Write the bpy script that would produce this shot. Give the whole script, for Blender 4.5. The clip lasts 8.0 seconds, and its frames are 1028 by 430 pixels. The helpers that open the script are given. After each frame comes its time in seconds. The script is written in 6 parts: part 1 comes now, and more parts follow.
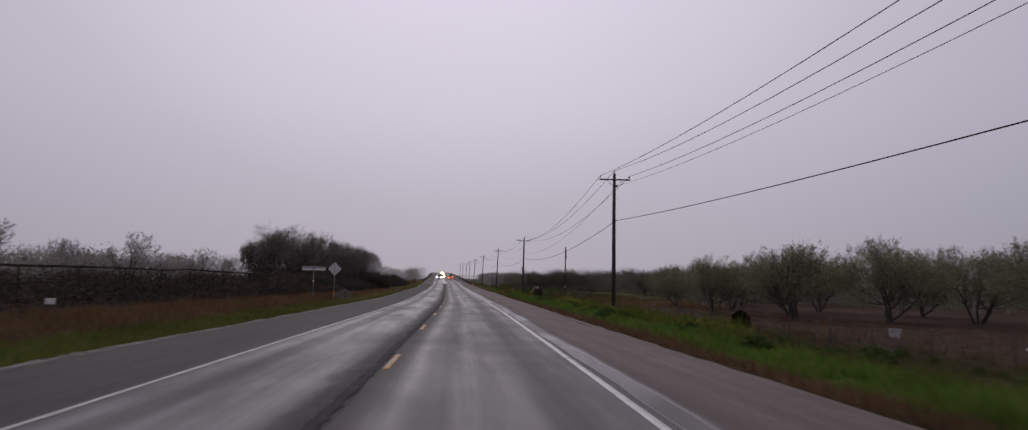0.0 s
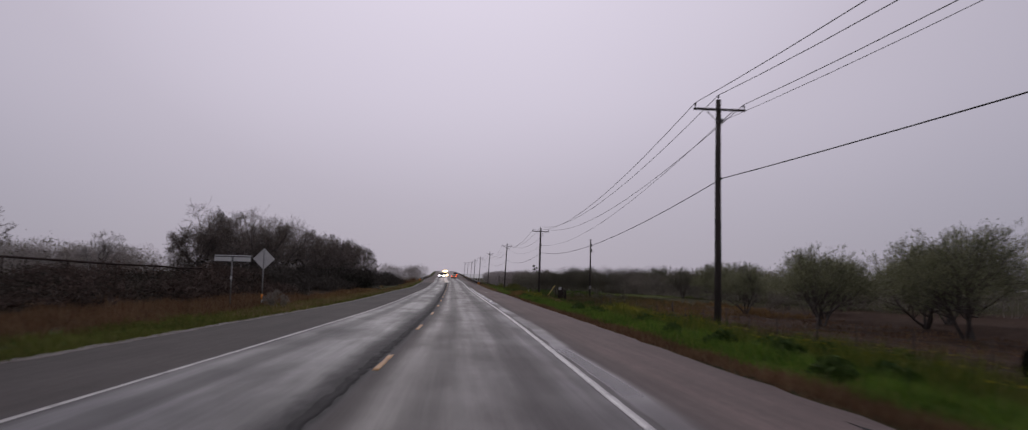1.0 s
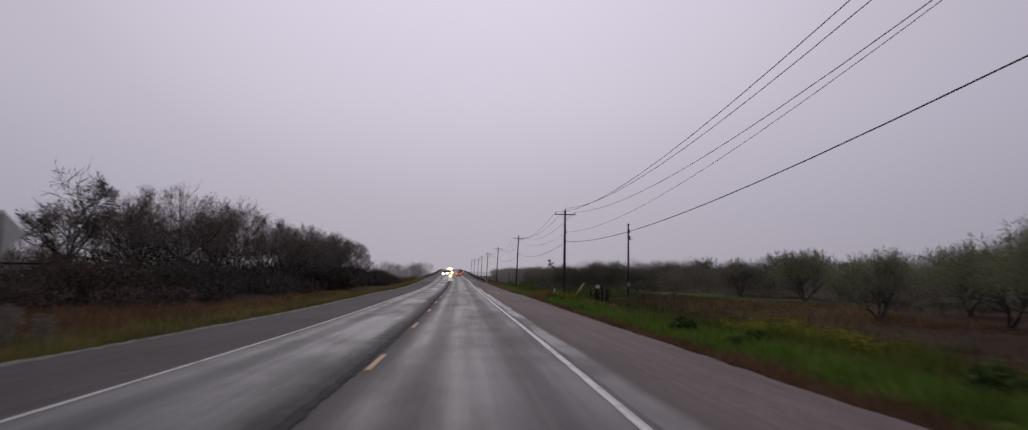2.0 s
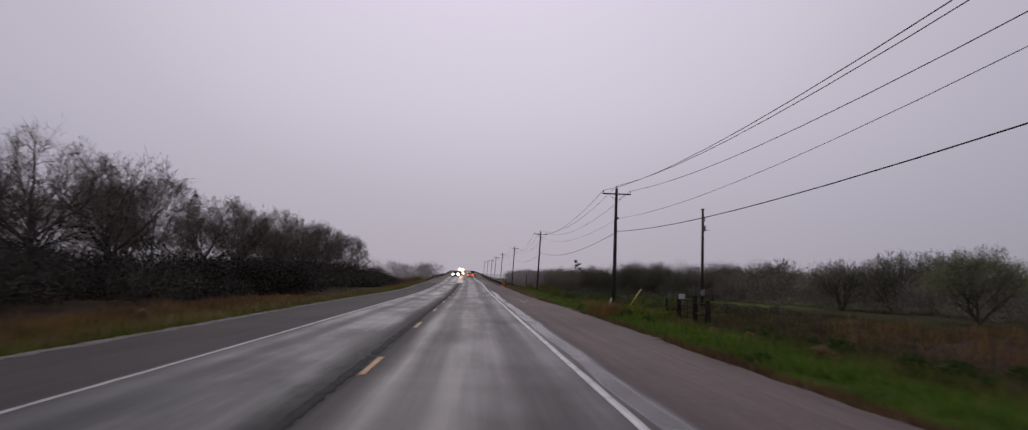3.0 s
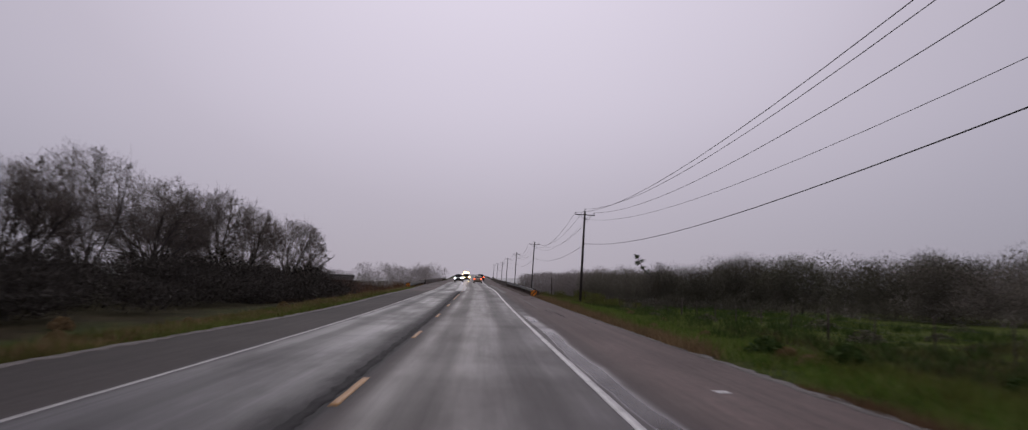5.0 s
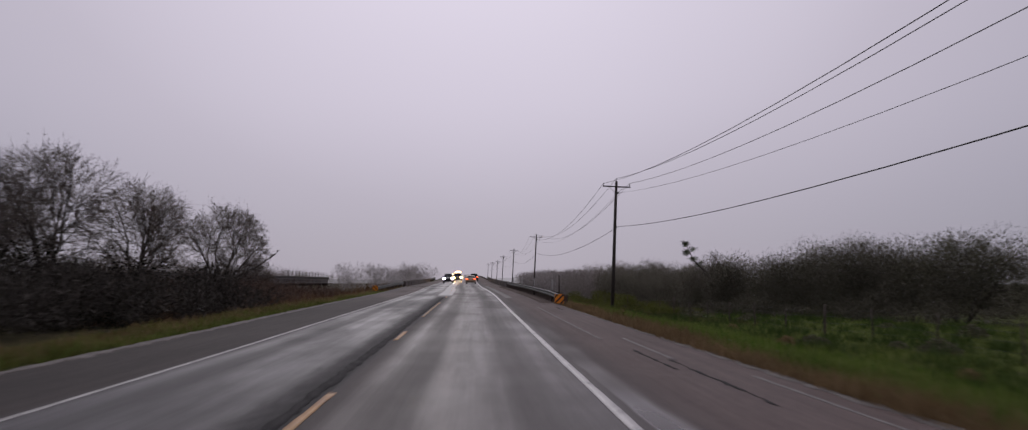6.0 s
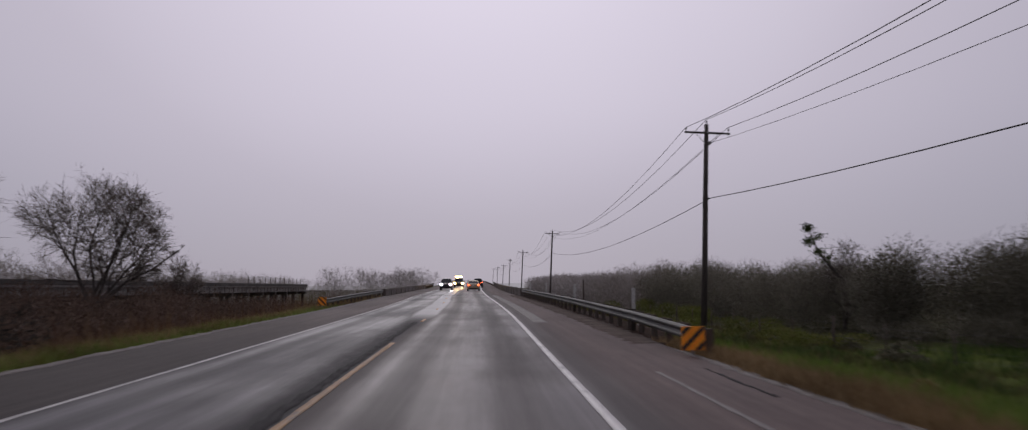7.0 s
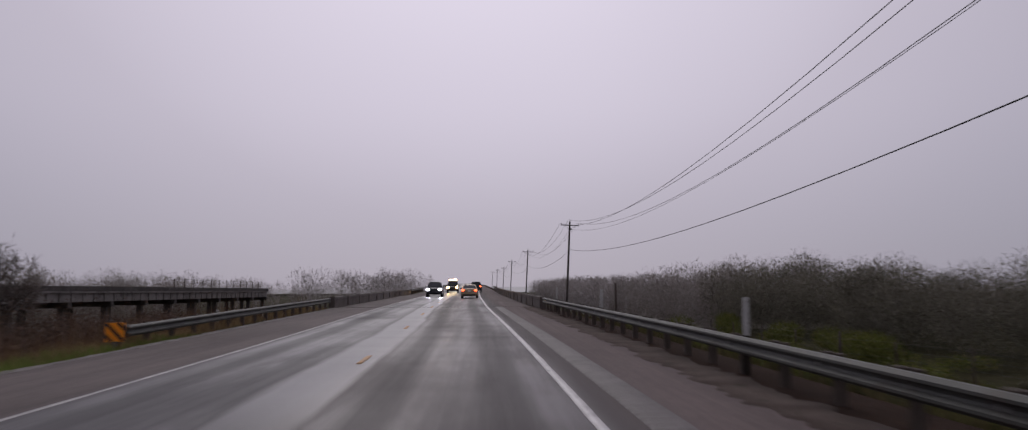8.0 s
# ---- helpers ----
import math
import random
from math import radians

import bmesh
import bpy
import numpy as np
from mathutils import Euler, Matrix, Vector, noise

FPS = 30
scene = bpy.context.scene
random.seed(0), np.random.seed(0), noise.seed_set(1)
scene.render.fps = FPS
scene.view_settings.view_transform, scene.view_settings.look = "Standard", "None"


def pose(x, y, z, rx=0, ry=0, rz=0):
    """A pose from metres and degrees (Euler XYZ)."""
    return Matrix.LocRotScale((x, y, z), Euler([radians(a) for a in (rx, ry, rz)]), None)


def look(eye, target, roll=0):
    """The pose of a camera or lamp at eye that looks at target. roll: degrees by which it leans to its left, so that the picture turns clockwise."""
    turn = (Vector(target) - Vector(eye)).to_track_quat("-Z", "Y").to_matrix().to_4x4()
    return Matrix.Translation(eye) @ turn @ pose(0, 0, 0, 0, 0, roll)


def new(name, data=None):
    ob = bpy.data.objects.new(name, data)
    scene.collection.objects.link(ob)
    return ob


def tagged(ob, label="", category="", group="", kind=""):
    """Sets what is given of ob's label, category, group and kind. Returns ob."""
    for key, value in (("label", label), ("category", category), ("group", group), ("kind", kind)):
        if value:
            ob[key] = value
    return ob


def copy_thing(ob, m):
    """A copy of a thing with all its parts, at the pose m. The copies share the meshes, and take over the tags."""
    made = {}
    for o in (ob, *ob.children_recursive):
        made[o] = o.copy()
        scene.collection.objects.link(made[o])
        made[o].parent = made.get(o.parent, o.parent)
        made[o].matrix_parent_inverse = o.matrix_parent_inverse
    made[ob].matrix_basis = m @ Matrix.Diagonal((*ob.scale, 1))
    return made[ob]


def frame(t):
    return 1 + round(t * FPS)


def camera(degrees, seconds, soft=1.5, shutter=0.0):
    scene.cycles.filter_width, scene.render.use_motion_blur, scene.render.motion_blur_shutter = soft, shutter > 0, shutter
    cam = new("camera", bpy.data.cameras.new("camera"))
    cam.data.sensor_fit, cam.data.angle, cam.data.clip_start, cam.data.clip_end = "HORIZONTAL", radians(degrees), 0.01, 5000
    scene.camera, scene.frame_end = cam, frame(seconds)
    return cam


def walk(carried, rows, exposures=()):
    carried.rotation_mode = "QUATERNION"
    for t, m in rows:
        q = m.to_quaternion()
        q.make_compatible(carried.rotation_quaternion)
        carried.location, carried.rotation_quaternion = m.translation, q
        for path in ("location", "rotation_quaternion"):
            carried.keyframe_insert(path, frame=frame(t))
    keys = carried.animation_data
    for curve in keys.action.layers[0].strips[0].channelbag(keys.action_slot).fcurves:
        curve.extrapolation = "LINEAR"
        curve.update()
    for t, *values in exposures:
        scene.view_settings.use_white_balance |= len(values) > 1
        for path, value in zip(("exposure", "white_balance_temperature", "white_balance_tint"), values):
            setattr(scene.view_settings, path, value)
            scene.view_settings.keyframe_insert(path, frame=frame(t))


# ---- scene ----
CLOUD = 1.0
WET_LEFT, WET_OWN = 0.50, 0.44  # how wet the lanes are
cam = camera(66.42, 8.0, soft=1.2, shutter=0.3)
PATH = [
    (0, (0.353, 2.070, 1.965), (1.150, 12.005, 2.777), 1.10),
    (0.5, (0.699, 14.430, 1.885), (1.464, 24.367, 2.703), 1.66),
    (1, (1.002, 26.830, 1.817), (1.731, 36.771, 2.620), 1.44),
    (1.5, (1.324, 39.222, 1.720), (2.014, 49.168, 2.488), 0.90),
    (1.7, (1.436, 44.176, 1.694), (2.106, 54.124, 2.459), 0.55),
    (2.8, (1.734, 72.172, 1.514), (2.238, 82.127, 2.310), 1.43),
    (3, (1.748, 77.311, 1.498), (2.227, 87.267, 2.299), 1.68),
    (3.5, (1.766, 90.195, 1.437), (2.212, 100.153, 2.236), 1.43),
    (4, (1.746, 103.059, 1.461), (2.169, 113.016, 2.284), 1.25),
    (4.5, (1.715, 115.894, 1.460), (2.113, 125.850, 2.313), 1.40),
    (4.7, (1.712, 121.031, 1.474), (2.095, 130.987, 2.332), 1.40),
    (5.8, (1.700, 150.136, 1.405), (2.142, 160.091, 2.244), 0.35),
    (6, (1.714, 155.465, 1.453), (2.182, 165.417, 2.305), 0.11),
    (6.5, (1.771, 168.807, 1.510), (2.226, 178.757, 2.396), -0.42),
    (7, (1.811, 182.256, 1.644), (2.225, 192.206, 2.560), -0.37),
    (7.5, (1.800, 195.681, 1.788), (2.205, 205.629, 2.729), -0.23),
    (8, (1.821, 209.267, 1.914), (2.249, 219.211, 2.875), -0.24),
]
walk(cam, [(t, look(eye, target, roll)) for t, eye, target, roll in PATH])

# ---- light ----
world = bpy.data.worlds.new("overcast_morning")
scene.world = world
world.use_nodes = True
wn, wl = world.node_tree.nodes, world.node_tree.links
wn.clear()
w_out = wn.new("ShaderNodeOutputWorld")
w_sky = wn.new("ShaderNodeTexSky")
w_sky.sky_type, w_sky.sun_disc = "NISHITA", False
w_sky.sun_elevation, w_sky.sun_rotation = radians(37), radians(-4)
w_bg_sky = wn.new("ShaderNodeBackground")
w_bg_sky.inputs["Strength"].default_value = 0.05
w_cloud = wn.new("ShaderNodeBackground")
w_cloud.inputs["Strength"].default_value = CLOUD
w_co = wn.new("ShaderNodeTexCoord")
# the cloud is brightest round the hidden sun, and dims towards the horizon's mist
w_dot = wn.new("ShaderNodeVectorMath")
w_dot.operation = "DOT_PRODUCT"
w_dot.inputs[1].default_value = (0.0, 0.802, 0.597)
w_ramp = wn.new("ShaderNodeValToRGB")
els = w_ramp.color_ramp.elements
els[0].position, els[0].color = 0.0, (0.315, 0.300, 0.363, 1)
els[1].position, els[1].color = 1.0, (0.80, 0.735, 0.873, 1)
for pos, col in ((0.60, (0.355, 0.342, 0.416, 1)), (0.75, (0.455, 0.425, 0.508, 1)), (0.85, (0.535, 0.492, 0.584, 1)), (0.94, (0.685, 0.630, 0.746, 1))):
    e = els.new(pos)
    e.color = col
w_noise = wn.new("ShaderNodeTexNoise")
w_noise.inputs["Scale"].default_value = 1.6
w_noise.inputs["Detail"].default_value = 2.0
w_mix = wn.new("ShaderNodeMixRGB")
w_mix.blend_type = "SOFT_LIGHT"
w_mix.inputs[0].default_value = 0.12
w_add = wn.new("ShaderNodeMixShader")
w_add.inputs[0].default_value = 0.96
wl.new(w_co.outputs["Generated"], w_dot.inputs[0])
wl.new(w_co.outputs["Generated"], w_noise.inputs["Vector"])
wl.new(w_dot.outputs["Value"], w_ramp.inputs[0])
wl.new(w_ramp.outputs[0], w_mix.inputs[1])
wl.new(w_noise.outputs[0], w_mix.inputs[2])
w_sep = wn.new("ShaderNodeSeparateXYZ")
w_low = wn.new("ShaderNodeMapRange")
w_low.interpolation_type = "SMOOTHSTEP"
for i, v in enumerate((0.0, 0.24, 0.84, 1.0)):
    w_low.inputs[i + 1].default_value = v
w_dim = wn.new("ShaderNodeMixRGB")
w_dim.blend_type = "MULTIPLY"
w_dim.inputs[0].default_value = 1.0
wl.new(w_co.outputs["Generated"], w_sep.inputs[0])
wl.new(w_sep.outputs["Z"], w_low.inputs[0])
wl.new(w_low.outputs[0], w_dim.inputs[2])
wl.new(w_mix.outputs[0], w_dim.inputs[1])
wl.new(w_dim.outputs[0], w_cloud.inputs["Color"])
wl.new(w_sky.outputs[0], w_bg_sky.inputs["Color"])
wl.new(w_bg_sky.outputs[0], w_add.inputs[1])
wl.new(w_cloud.outputs[0], w_add.inputs[2])
wl.new(w_add.outputs[0], w_out.inputs[0])

sun_data = bpy.data.lights.new("sun", "SUN")
sun_data.energy, sun_data.angle, sun_data.color = 0.5, radians(40), (1.0, 0.95, 0.9)
sun = new("sun", sun_data)
sun.matrix_world = look((-6, 80, 60), (0, 0, 0))


# ---- materials ----
def material(name):
    m = bpy.data.materials.new(name)
    m.use_nodes = True
    nt = m.node_tree
    return m, nt.nodes, nt.links, nt.nodes["Principled BSDF"]


def noise_node(nodes, links, co, scale, detail=4.0, rough=0.6, stretch=None):
    n = nodes.new("ShaderNodeTexNoise")
    n.inputs["Scale"].default_value, n.inputs["Detail"].default_value, n.inputs["Roughness"].default_value = scale, detail, rough
    if stretch:
        mp = nodes.new("ShaderNodeMapping")
        mp.inputs["Scale"].default_value = stretch
        links.new(co, mp.inputs["Vector"])
        co = mp.outputs["Vector"]
    links.new(co, n.inputs["Vector"])
    return n.outputs["Fac"]


def ramp_node(nodes, links, fac, a, b, lo=0.35, hi=0.65):
    r = nodes.new("ShaderNodeValToRGB")
    r.color_ramp.elements[0].position, r.color_ramp.elements[0].color = lo, (*a, 1)
    r.color_ramp.elements[1].position, r.color_ramp.elements[1].color = hi, (*b, 1)
    links.new(fac, r.inputs[0])
    return r.outputs[0]


def mix_node(nodes, links, fac, a, b, mode="MIX"):
    n = nodes.new("ShaderNodeMixRGB")
    n.blend_type = mode
    for sock, v in zip(n.inputs, (fac, a, b)):
        if isinstance(v, (int, float)):
            sock.default_value = v
        elif isinstance(v, tuple):
            sock.default_value = (*v, 1)
        else:
            links.new(v, sock)
    return n.outputs[0]


def math_node(nodes, links, op, *vals):
    n = nodes.new("ShaderNodeMath")
    n.operation = op
    for sock, v in zip(n.inputs, vals):
        if isinstance(v, (int, float)):
            sock.default_value = v
        else:
            links.new(v, sock)
    return n.outputs[0]


def range_node(nodes, links, v, a, b, lo=0.0, hi=1.0):
    n = nodes.new("ShaderNodeMapRange")
    n.interpolation_type = "SMOOTHSTEP"
    links.new(v, n.inputs[0])
    for i, x in enumerate((a, b, lo, hi)):
        n.inputs[i + 1].default_value = x
    return n.outputs[0]


def bump_node(nodes, links, height, strength, dist, bsdf):
    n = nodes.new("ShaderNodeBump")
    n.inputs["Strength"].default_value, n.inputs["Distance"].default_value = strength, dist
    links.new(height, n.inputs["Height"])
    links.new(n.outputs[0], bsdf.inputs["Normal"])


def surface(name, a, b, scale=3.0, fine=40.0, rough=0.7, metal=0.0, bump=0.3, dist=0.01, stretch=None, spec=0.5, stain=None):
    """A worn two-tone surface: large patches, fine grain, relief."""
    m, nodes, links, bsdf = material(name)
    co = nodes.new("ShaderNodeTexCoord").outputs["Object"]
    big = noise_node(nodes, links, co, scale, 3.0, 0.55, stretch)
    small = noise_node(nodes, links, co, fine, 3.0, 0.7, stretch)
    col = ramp_node(nodes, links, big, a, b, 0.3, 0.7)
    grain = ramp_node(nodes, links, small, (0.78, 0.78, 0.78), (1.15, 1.15, 1.15), 0.3, 0.7)
    col = mix_node(nodes, links, 1.0, col, grain, "MULTIPLY")
    if stain:
        spots = noise_node(nodes, links, co, scale * 2.3, 5.0, 0.7)
        mask = ramp_node(nodes, links, spots, (0, 0, 0), (1, 1, 1), 0.56, 0.66)
        col = mix_node(nodes, links, mask, col, stain)
    links.new(col, bsdf.inputs["Base Color"])
    bsdf.inputs["Roughness"].default_value, bsdf.inputs["Metallic"].default_value = rough, metal
    bsdf.inputs["Specular IOR Level"].default_value = spec
    bump_node(nodes, links, small, bump, dist, bsdf)
    return m


def foliage(name, colours, rough=0.85, translucent=0.0):
    """Many small pieces, each of its own tint."""
    m, nodes, links, bsdf = material(name)
    geo = nodes.new("ShaderNodeNewGeometry")
    r = nodes.new("ShaderNodeValToRGB")
    r.color_ramp.elements[0].color = (*colours[0], 1)
    r.color_ramp.elements[1].color = (*colours[-1], 1)
    for i, c in enumerate(colours[1:-1]):
        e = r.color_ramp.elements.new((i + 1) / (len(colours) - 1))
        e.color = (*c, 1)
    links.new(geo.outputs["Random Per Island"], r.inputs[0])
    co = nodes.new("ShaderNodeTexCoord").outputs["Object"]
    big = noise_node(nodes, links, co, 0.35, 2.0, 0.5)
    tone = ramp_node(nodes, links, big, (0.75, 0.75, 0.75), (1.2, 1.2, 1.2), 0.3, 0.7)
    col = mix_node(nodes, links, 1.0, r.outputs[0], tone, "MULTIPLY")
    links.new(col, bsdf.inputs["Base Color"])
    bsdf.inputs["Roughness"].default_value = rough
    bsdf.inputs["Specular IOR Level"].default_value = 0.2
    if translucent:
        tr = nodes.new("ShaderNodeBsdfTranslucent")
        links.new(col, tr.inputs["Color"])
        mx = nodes.new("ShaderNodeMixShader")
        mx.inputs[0].default_value = translucent
        links.new(bsdf.outputs[0], mx.inputs[1])
        links.new(tr.outputs[0], mx.inputs[2])
        links.new(mx.outputs[0], nodes["Material Output"].inputs[0])
    return m


def glowing(name, colour, strength):
    m, nodes, links, bsdf = material(name)
    bsdf.inputs["Base Color"].default_value = (*colour, 1)
    bsdf.inputs["Emission Color"].default_value = (*colour, 1)
    bsdf.inputs["Emission Strength"].default_value = strength
    bsdf.inputs["Roughness"].default_value = 0.2
    return m


def across_node(nodes):
    """Metres to the right of the road's middle, kept on the mesh."""
    n = nodes.new("ShaderNodeAttribute")
    n.attribute_name = "across"
    return n.outputs["Fac"]


def asphalt():
    """Wet worn asphalt: polished wheel tracks, wet film, rough brown shoulders."""
    m, nodes, links, bsdf = material("wet_asphalt")
    co = nodes.new("ShaderNodeTexCoord").outputs["Object"]
    sep = nodes.new("ShaderNodeSeparateXYZ")
    links.new(co, sep.inputs[0])
    across = across_node(nodes)
    wob = noise_node(nodes, links, co, 0.5, 4.0, 0.6, (1.0, 0.12, 1.0))
    u = math_node(nodes, links, "ADD", across, math_node(nodes, links, "MULTIPLY", math_node(nodes, links, "SUBTRACT", wob, 0.5), 0.5))
    grain = noise_node(nodes, links, co, 90.0, 3.0, 0.75)
    streak = noise_node(nodes, links, co, 1.1, 5.0, 0.6, (2.2, 0.05, 1.0))
    patch = noise_node(nodes, links, co, 0.35, 5.0, 0.62, (1.0, 0.25, 1.0))
    own = ramp_node(nodes, links, streak, (0.064, 0.055, 0.053), (0.104, 0.090, 0.086), 0.32, 0.68)
    left = ramp_node(nodes, links, streak, (0.048, 0.045, 0.047), (0.078, 0.074, 0.076), 0.32, 0.68)
    shoulder = ramp_node(nodes, links, patch, (0.145, 0.107, 0.096), (0.222, 0.168, 0.152), 0.3, 0.7)
    lshoulder = ramp_node(nodes, links, patch, (0.043, 0.036, 0.034), (0.076, 0.064, 0.060), 0.3, 0.7)
    chips = noise_node(nodes, links, co, 7.0, 5.0, 0.75, (1.0, 0.45, 1.0))
    lines = noise_node(nodes, links, co, 1.4, 4.0, 0.65, (3.0, 0.03, 1.0))
    worn = mix_node(nodes, links, 1.0, ramp_node(nodes, links, chips, (0.86, 0.86, 0.86), (1.13, 1.13, 1.13), 0.32, 0.68), ramp_node(nodes, links, lines, (0.86, 0.86, 0.86), (1.12, 1.12, 1.12), 0.35, 0.68), "MULTIPLY")
    shoulder = mix_node(nodes, links, 1.0, shoulder, worn, "MULTIPLY")
    later = range_node(nodes, links, sep.outputs["Y"], 138.0, 170.0)
    shoulder = mix_node(nodes, links, later, shoulder, mix_node(nodes, links, 1.0, shoulder, (0.87, 0.88, 0.90), "MULTIPLY"))
    # paler loose gravel on the shoulder before the bridge
    lshoulder = mix_node(nodes, links, range_node(nodes, links, sep.outputs["Y"], 196.0, 228.0, 0.0, 0.9), lshoulder, ramp_node(nodes, links, patch, (0.115, 0.093, 0.086), (0.20, 0.165, 0.152), 0.3, 0.7))
    lshoulder = mix_node(nodes, links, 1.0, lshoulder, worn, "MULTIPLY")
    lane = mix_node(nodes, links, range_node(nodes, links, u, -0.5, -0.1), left, own)
    lane = mix_node(nodes, links, range_node(nodes, links, u, 3.55, 4.9), lane, shoulder)
    lane = mix_node(nodes, links, range_node(nodes, links, u, -3.5, -3.9), lane, lshoulder)
    # darker tyre tracks
    tracks = None
    for c, w in ((-2.75, 0.26), (0.75, 0.30), (2.5, 0.30)):
        d = math_node(nodes, links, "ABSOLUTE", math_node(nodes, links, "SUBTRACT", u, c))
        t = range_node(nodes, links, d, w * 0.4, w * 1.7, 1.0, 0.0)
        tracks = t if tracks is None else math_node(nodes, links, "MAXIMUM", tracks, t)
    lane = mix_node(nodes, links, math_node(nodes, links, "MULTIPLY", tracks, 0.24), lane, (0.030, 0.028, 0.030))
    # dark ragged tar patching along the middle
    rag = noise_node(nodes, links, co, 2.6, 6.0, 0.72, (1.0, 0.30, 1.0))
    um = math_node(nodes, links, "ADD", u, math_node(nodes, links, "MULTIPLY", math_node(nodes, links, "SUBTRACT", rag, 0.5), 1.1))
    tar = math_node(nodes, links, "MULTIPLY", range_node(nodes, links, um, -1.12, -0.78), range_node(nodes, links, u, -0.34, -0.42))
    tar = math_node(nodes, links, "MULTIPLY", tar, range_node(nodes, links, sep.outputs["Y"], 216.0, 213.0))
    flecks = range_node(nodes, links, noise_node(nodes, links, co, 5.5, 4.0, 0.7, (1.0, 0.4, 1.0)), 0.48, 0.64, 1.0, 0.3)
    lane = mix_node(nodes, links, math_node(nodes, links, "MULTIPLY", tar, math_node(nodes, links, "MULTIPLY", flecks, 0.72)), lane, (0.022, 0.021, 0.022))
    g = ramp_node(nodes, links, grain, (0.7, 0.7, 0.7), (1.25, 1.25, 1.25), 0.3, 0.7)
    lane = mix_node(nodes, links, 1.0, lane, g, "MULTIPLY")
    links.new(lane, bsdf.inputs["Base Color"])
    # water film: thin on the lanes, standing beside the edge line
    film = range_node(nodes, links, patch, 0.28, 0.62, 0.45, 1.15)
    wet_l = math_node(nodes, links, "MULTIPLY", range_node(nodes, links, u, -0.6, -1.4), range_node(nodes, links, u, -3.9, -3.3))
    wet_o = math_node(nodes, links, "MULTIPLY", range_node(nodes, links, u, -0.3, 0.3), range_node(nodes, links, u, 3.9, 3.3))
    wet = math_node(nodes, links, "MAXIMUM", math_node(nodes, links, "MULTIPLY", wet_l, WET_LEFT), math_node(nodes, links, "MULTIPLY", wet_o, WET_OWN))
    wet = math_node(nodes, links, "MULTIPLY", wet, film)
    wet = math_node(nodes, links, "MULTIPLY", wet, range_node(nodes, links, streak, 0.35, 0.65, 0.9, 1.1))
    dry = math_node(nodes, links, "MAXIMUM", tracks, tar)
    wet = math_node(nodes, links, "MULTIPLY", wet, math_node(nodes, links, "SUBTRACT", 1.0, math_node(nodes, links, "MULTIPLY", dry, 0.4)))
    pool = noise_node(nodes, links, co, 0.22, 3.0, 0.5, (0.4, 0.30, 1.0))
    up = math_node(nodes, links, "ADD", u, math_node(nodes, links, "MULTIPLY", math_node(nodes, links, "SUBTRACT", wob, 0.5), 0.25))
    puddle = math_node(nodes, links, "MULTIPLY", range_node(nodes, links, up, 3.56, 3.68), range_node(nodes, links, up, 4.18, 3.92))
    puddle = math_node(nodes, links, "MULTIPLY", puddle, range_node(nodes, links, pool, 0.34, 0.58, 0.2, 1.0))
    puddle = math_node(nodes, links, "MULTIPLY", puddle, range_node(nodes, links, sep.outputs["Y"], 188.0, 160.0, 0.12, 1.0))
    wet = math_node(nodes, links, "MAXIMUM", wet, math_node(nodes, links, "MULTIPLY", puddle, 0.9))
    sheet = math_node(nodes, links, "MULTIPLY", range_node(nodes, links, up, -1.35, -0.95), range_node(nodes, links, up, 0.3, -0.1))
    sheet = math_node(nodes, links, "MULTIPLY", sheet, range_node(nodes, links, sep.outputs["Y"], 212.0, 222.0))
    wet = math_node(nodes, links, "MAXIMUM", wet, math_node(nodes, links, "MULTIPLY", sheet, 0.70))
    rough = math_node(nodes, links, "MAXIMUM", math_node(nodes, links, "SUBTRACT", 0.78, math_node(nodes, links, "MULTIPLY", wet, 0.66)), math_node(nodes, links, "SUBTRACT", 0.22, math_node(nodes, links, "MULTIPLY", puddle, 0.12)))
    links.new(rough, bsdf.inputs["Roughness"])
    links.new(math_node(nodes, links, "ADD", 0.14, math_node(nodes, links, "MULTIPLY", math_node(nodes, links, "MINIMUM", wet, 1.0), 0.42)), bsdf.inputs["Specular IOR Level"])
    hgt = math_node(nodes, links, "MULTIPLY", grain, math_node(nodes, links, "SUBTRACT", 1.0, math_node(nodes, links, "MINIMUM", wet, 0.97)))
    bump_node(nodes, links, hgt, 0.35, 0.006, bsdf)
    return m


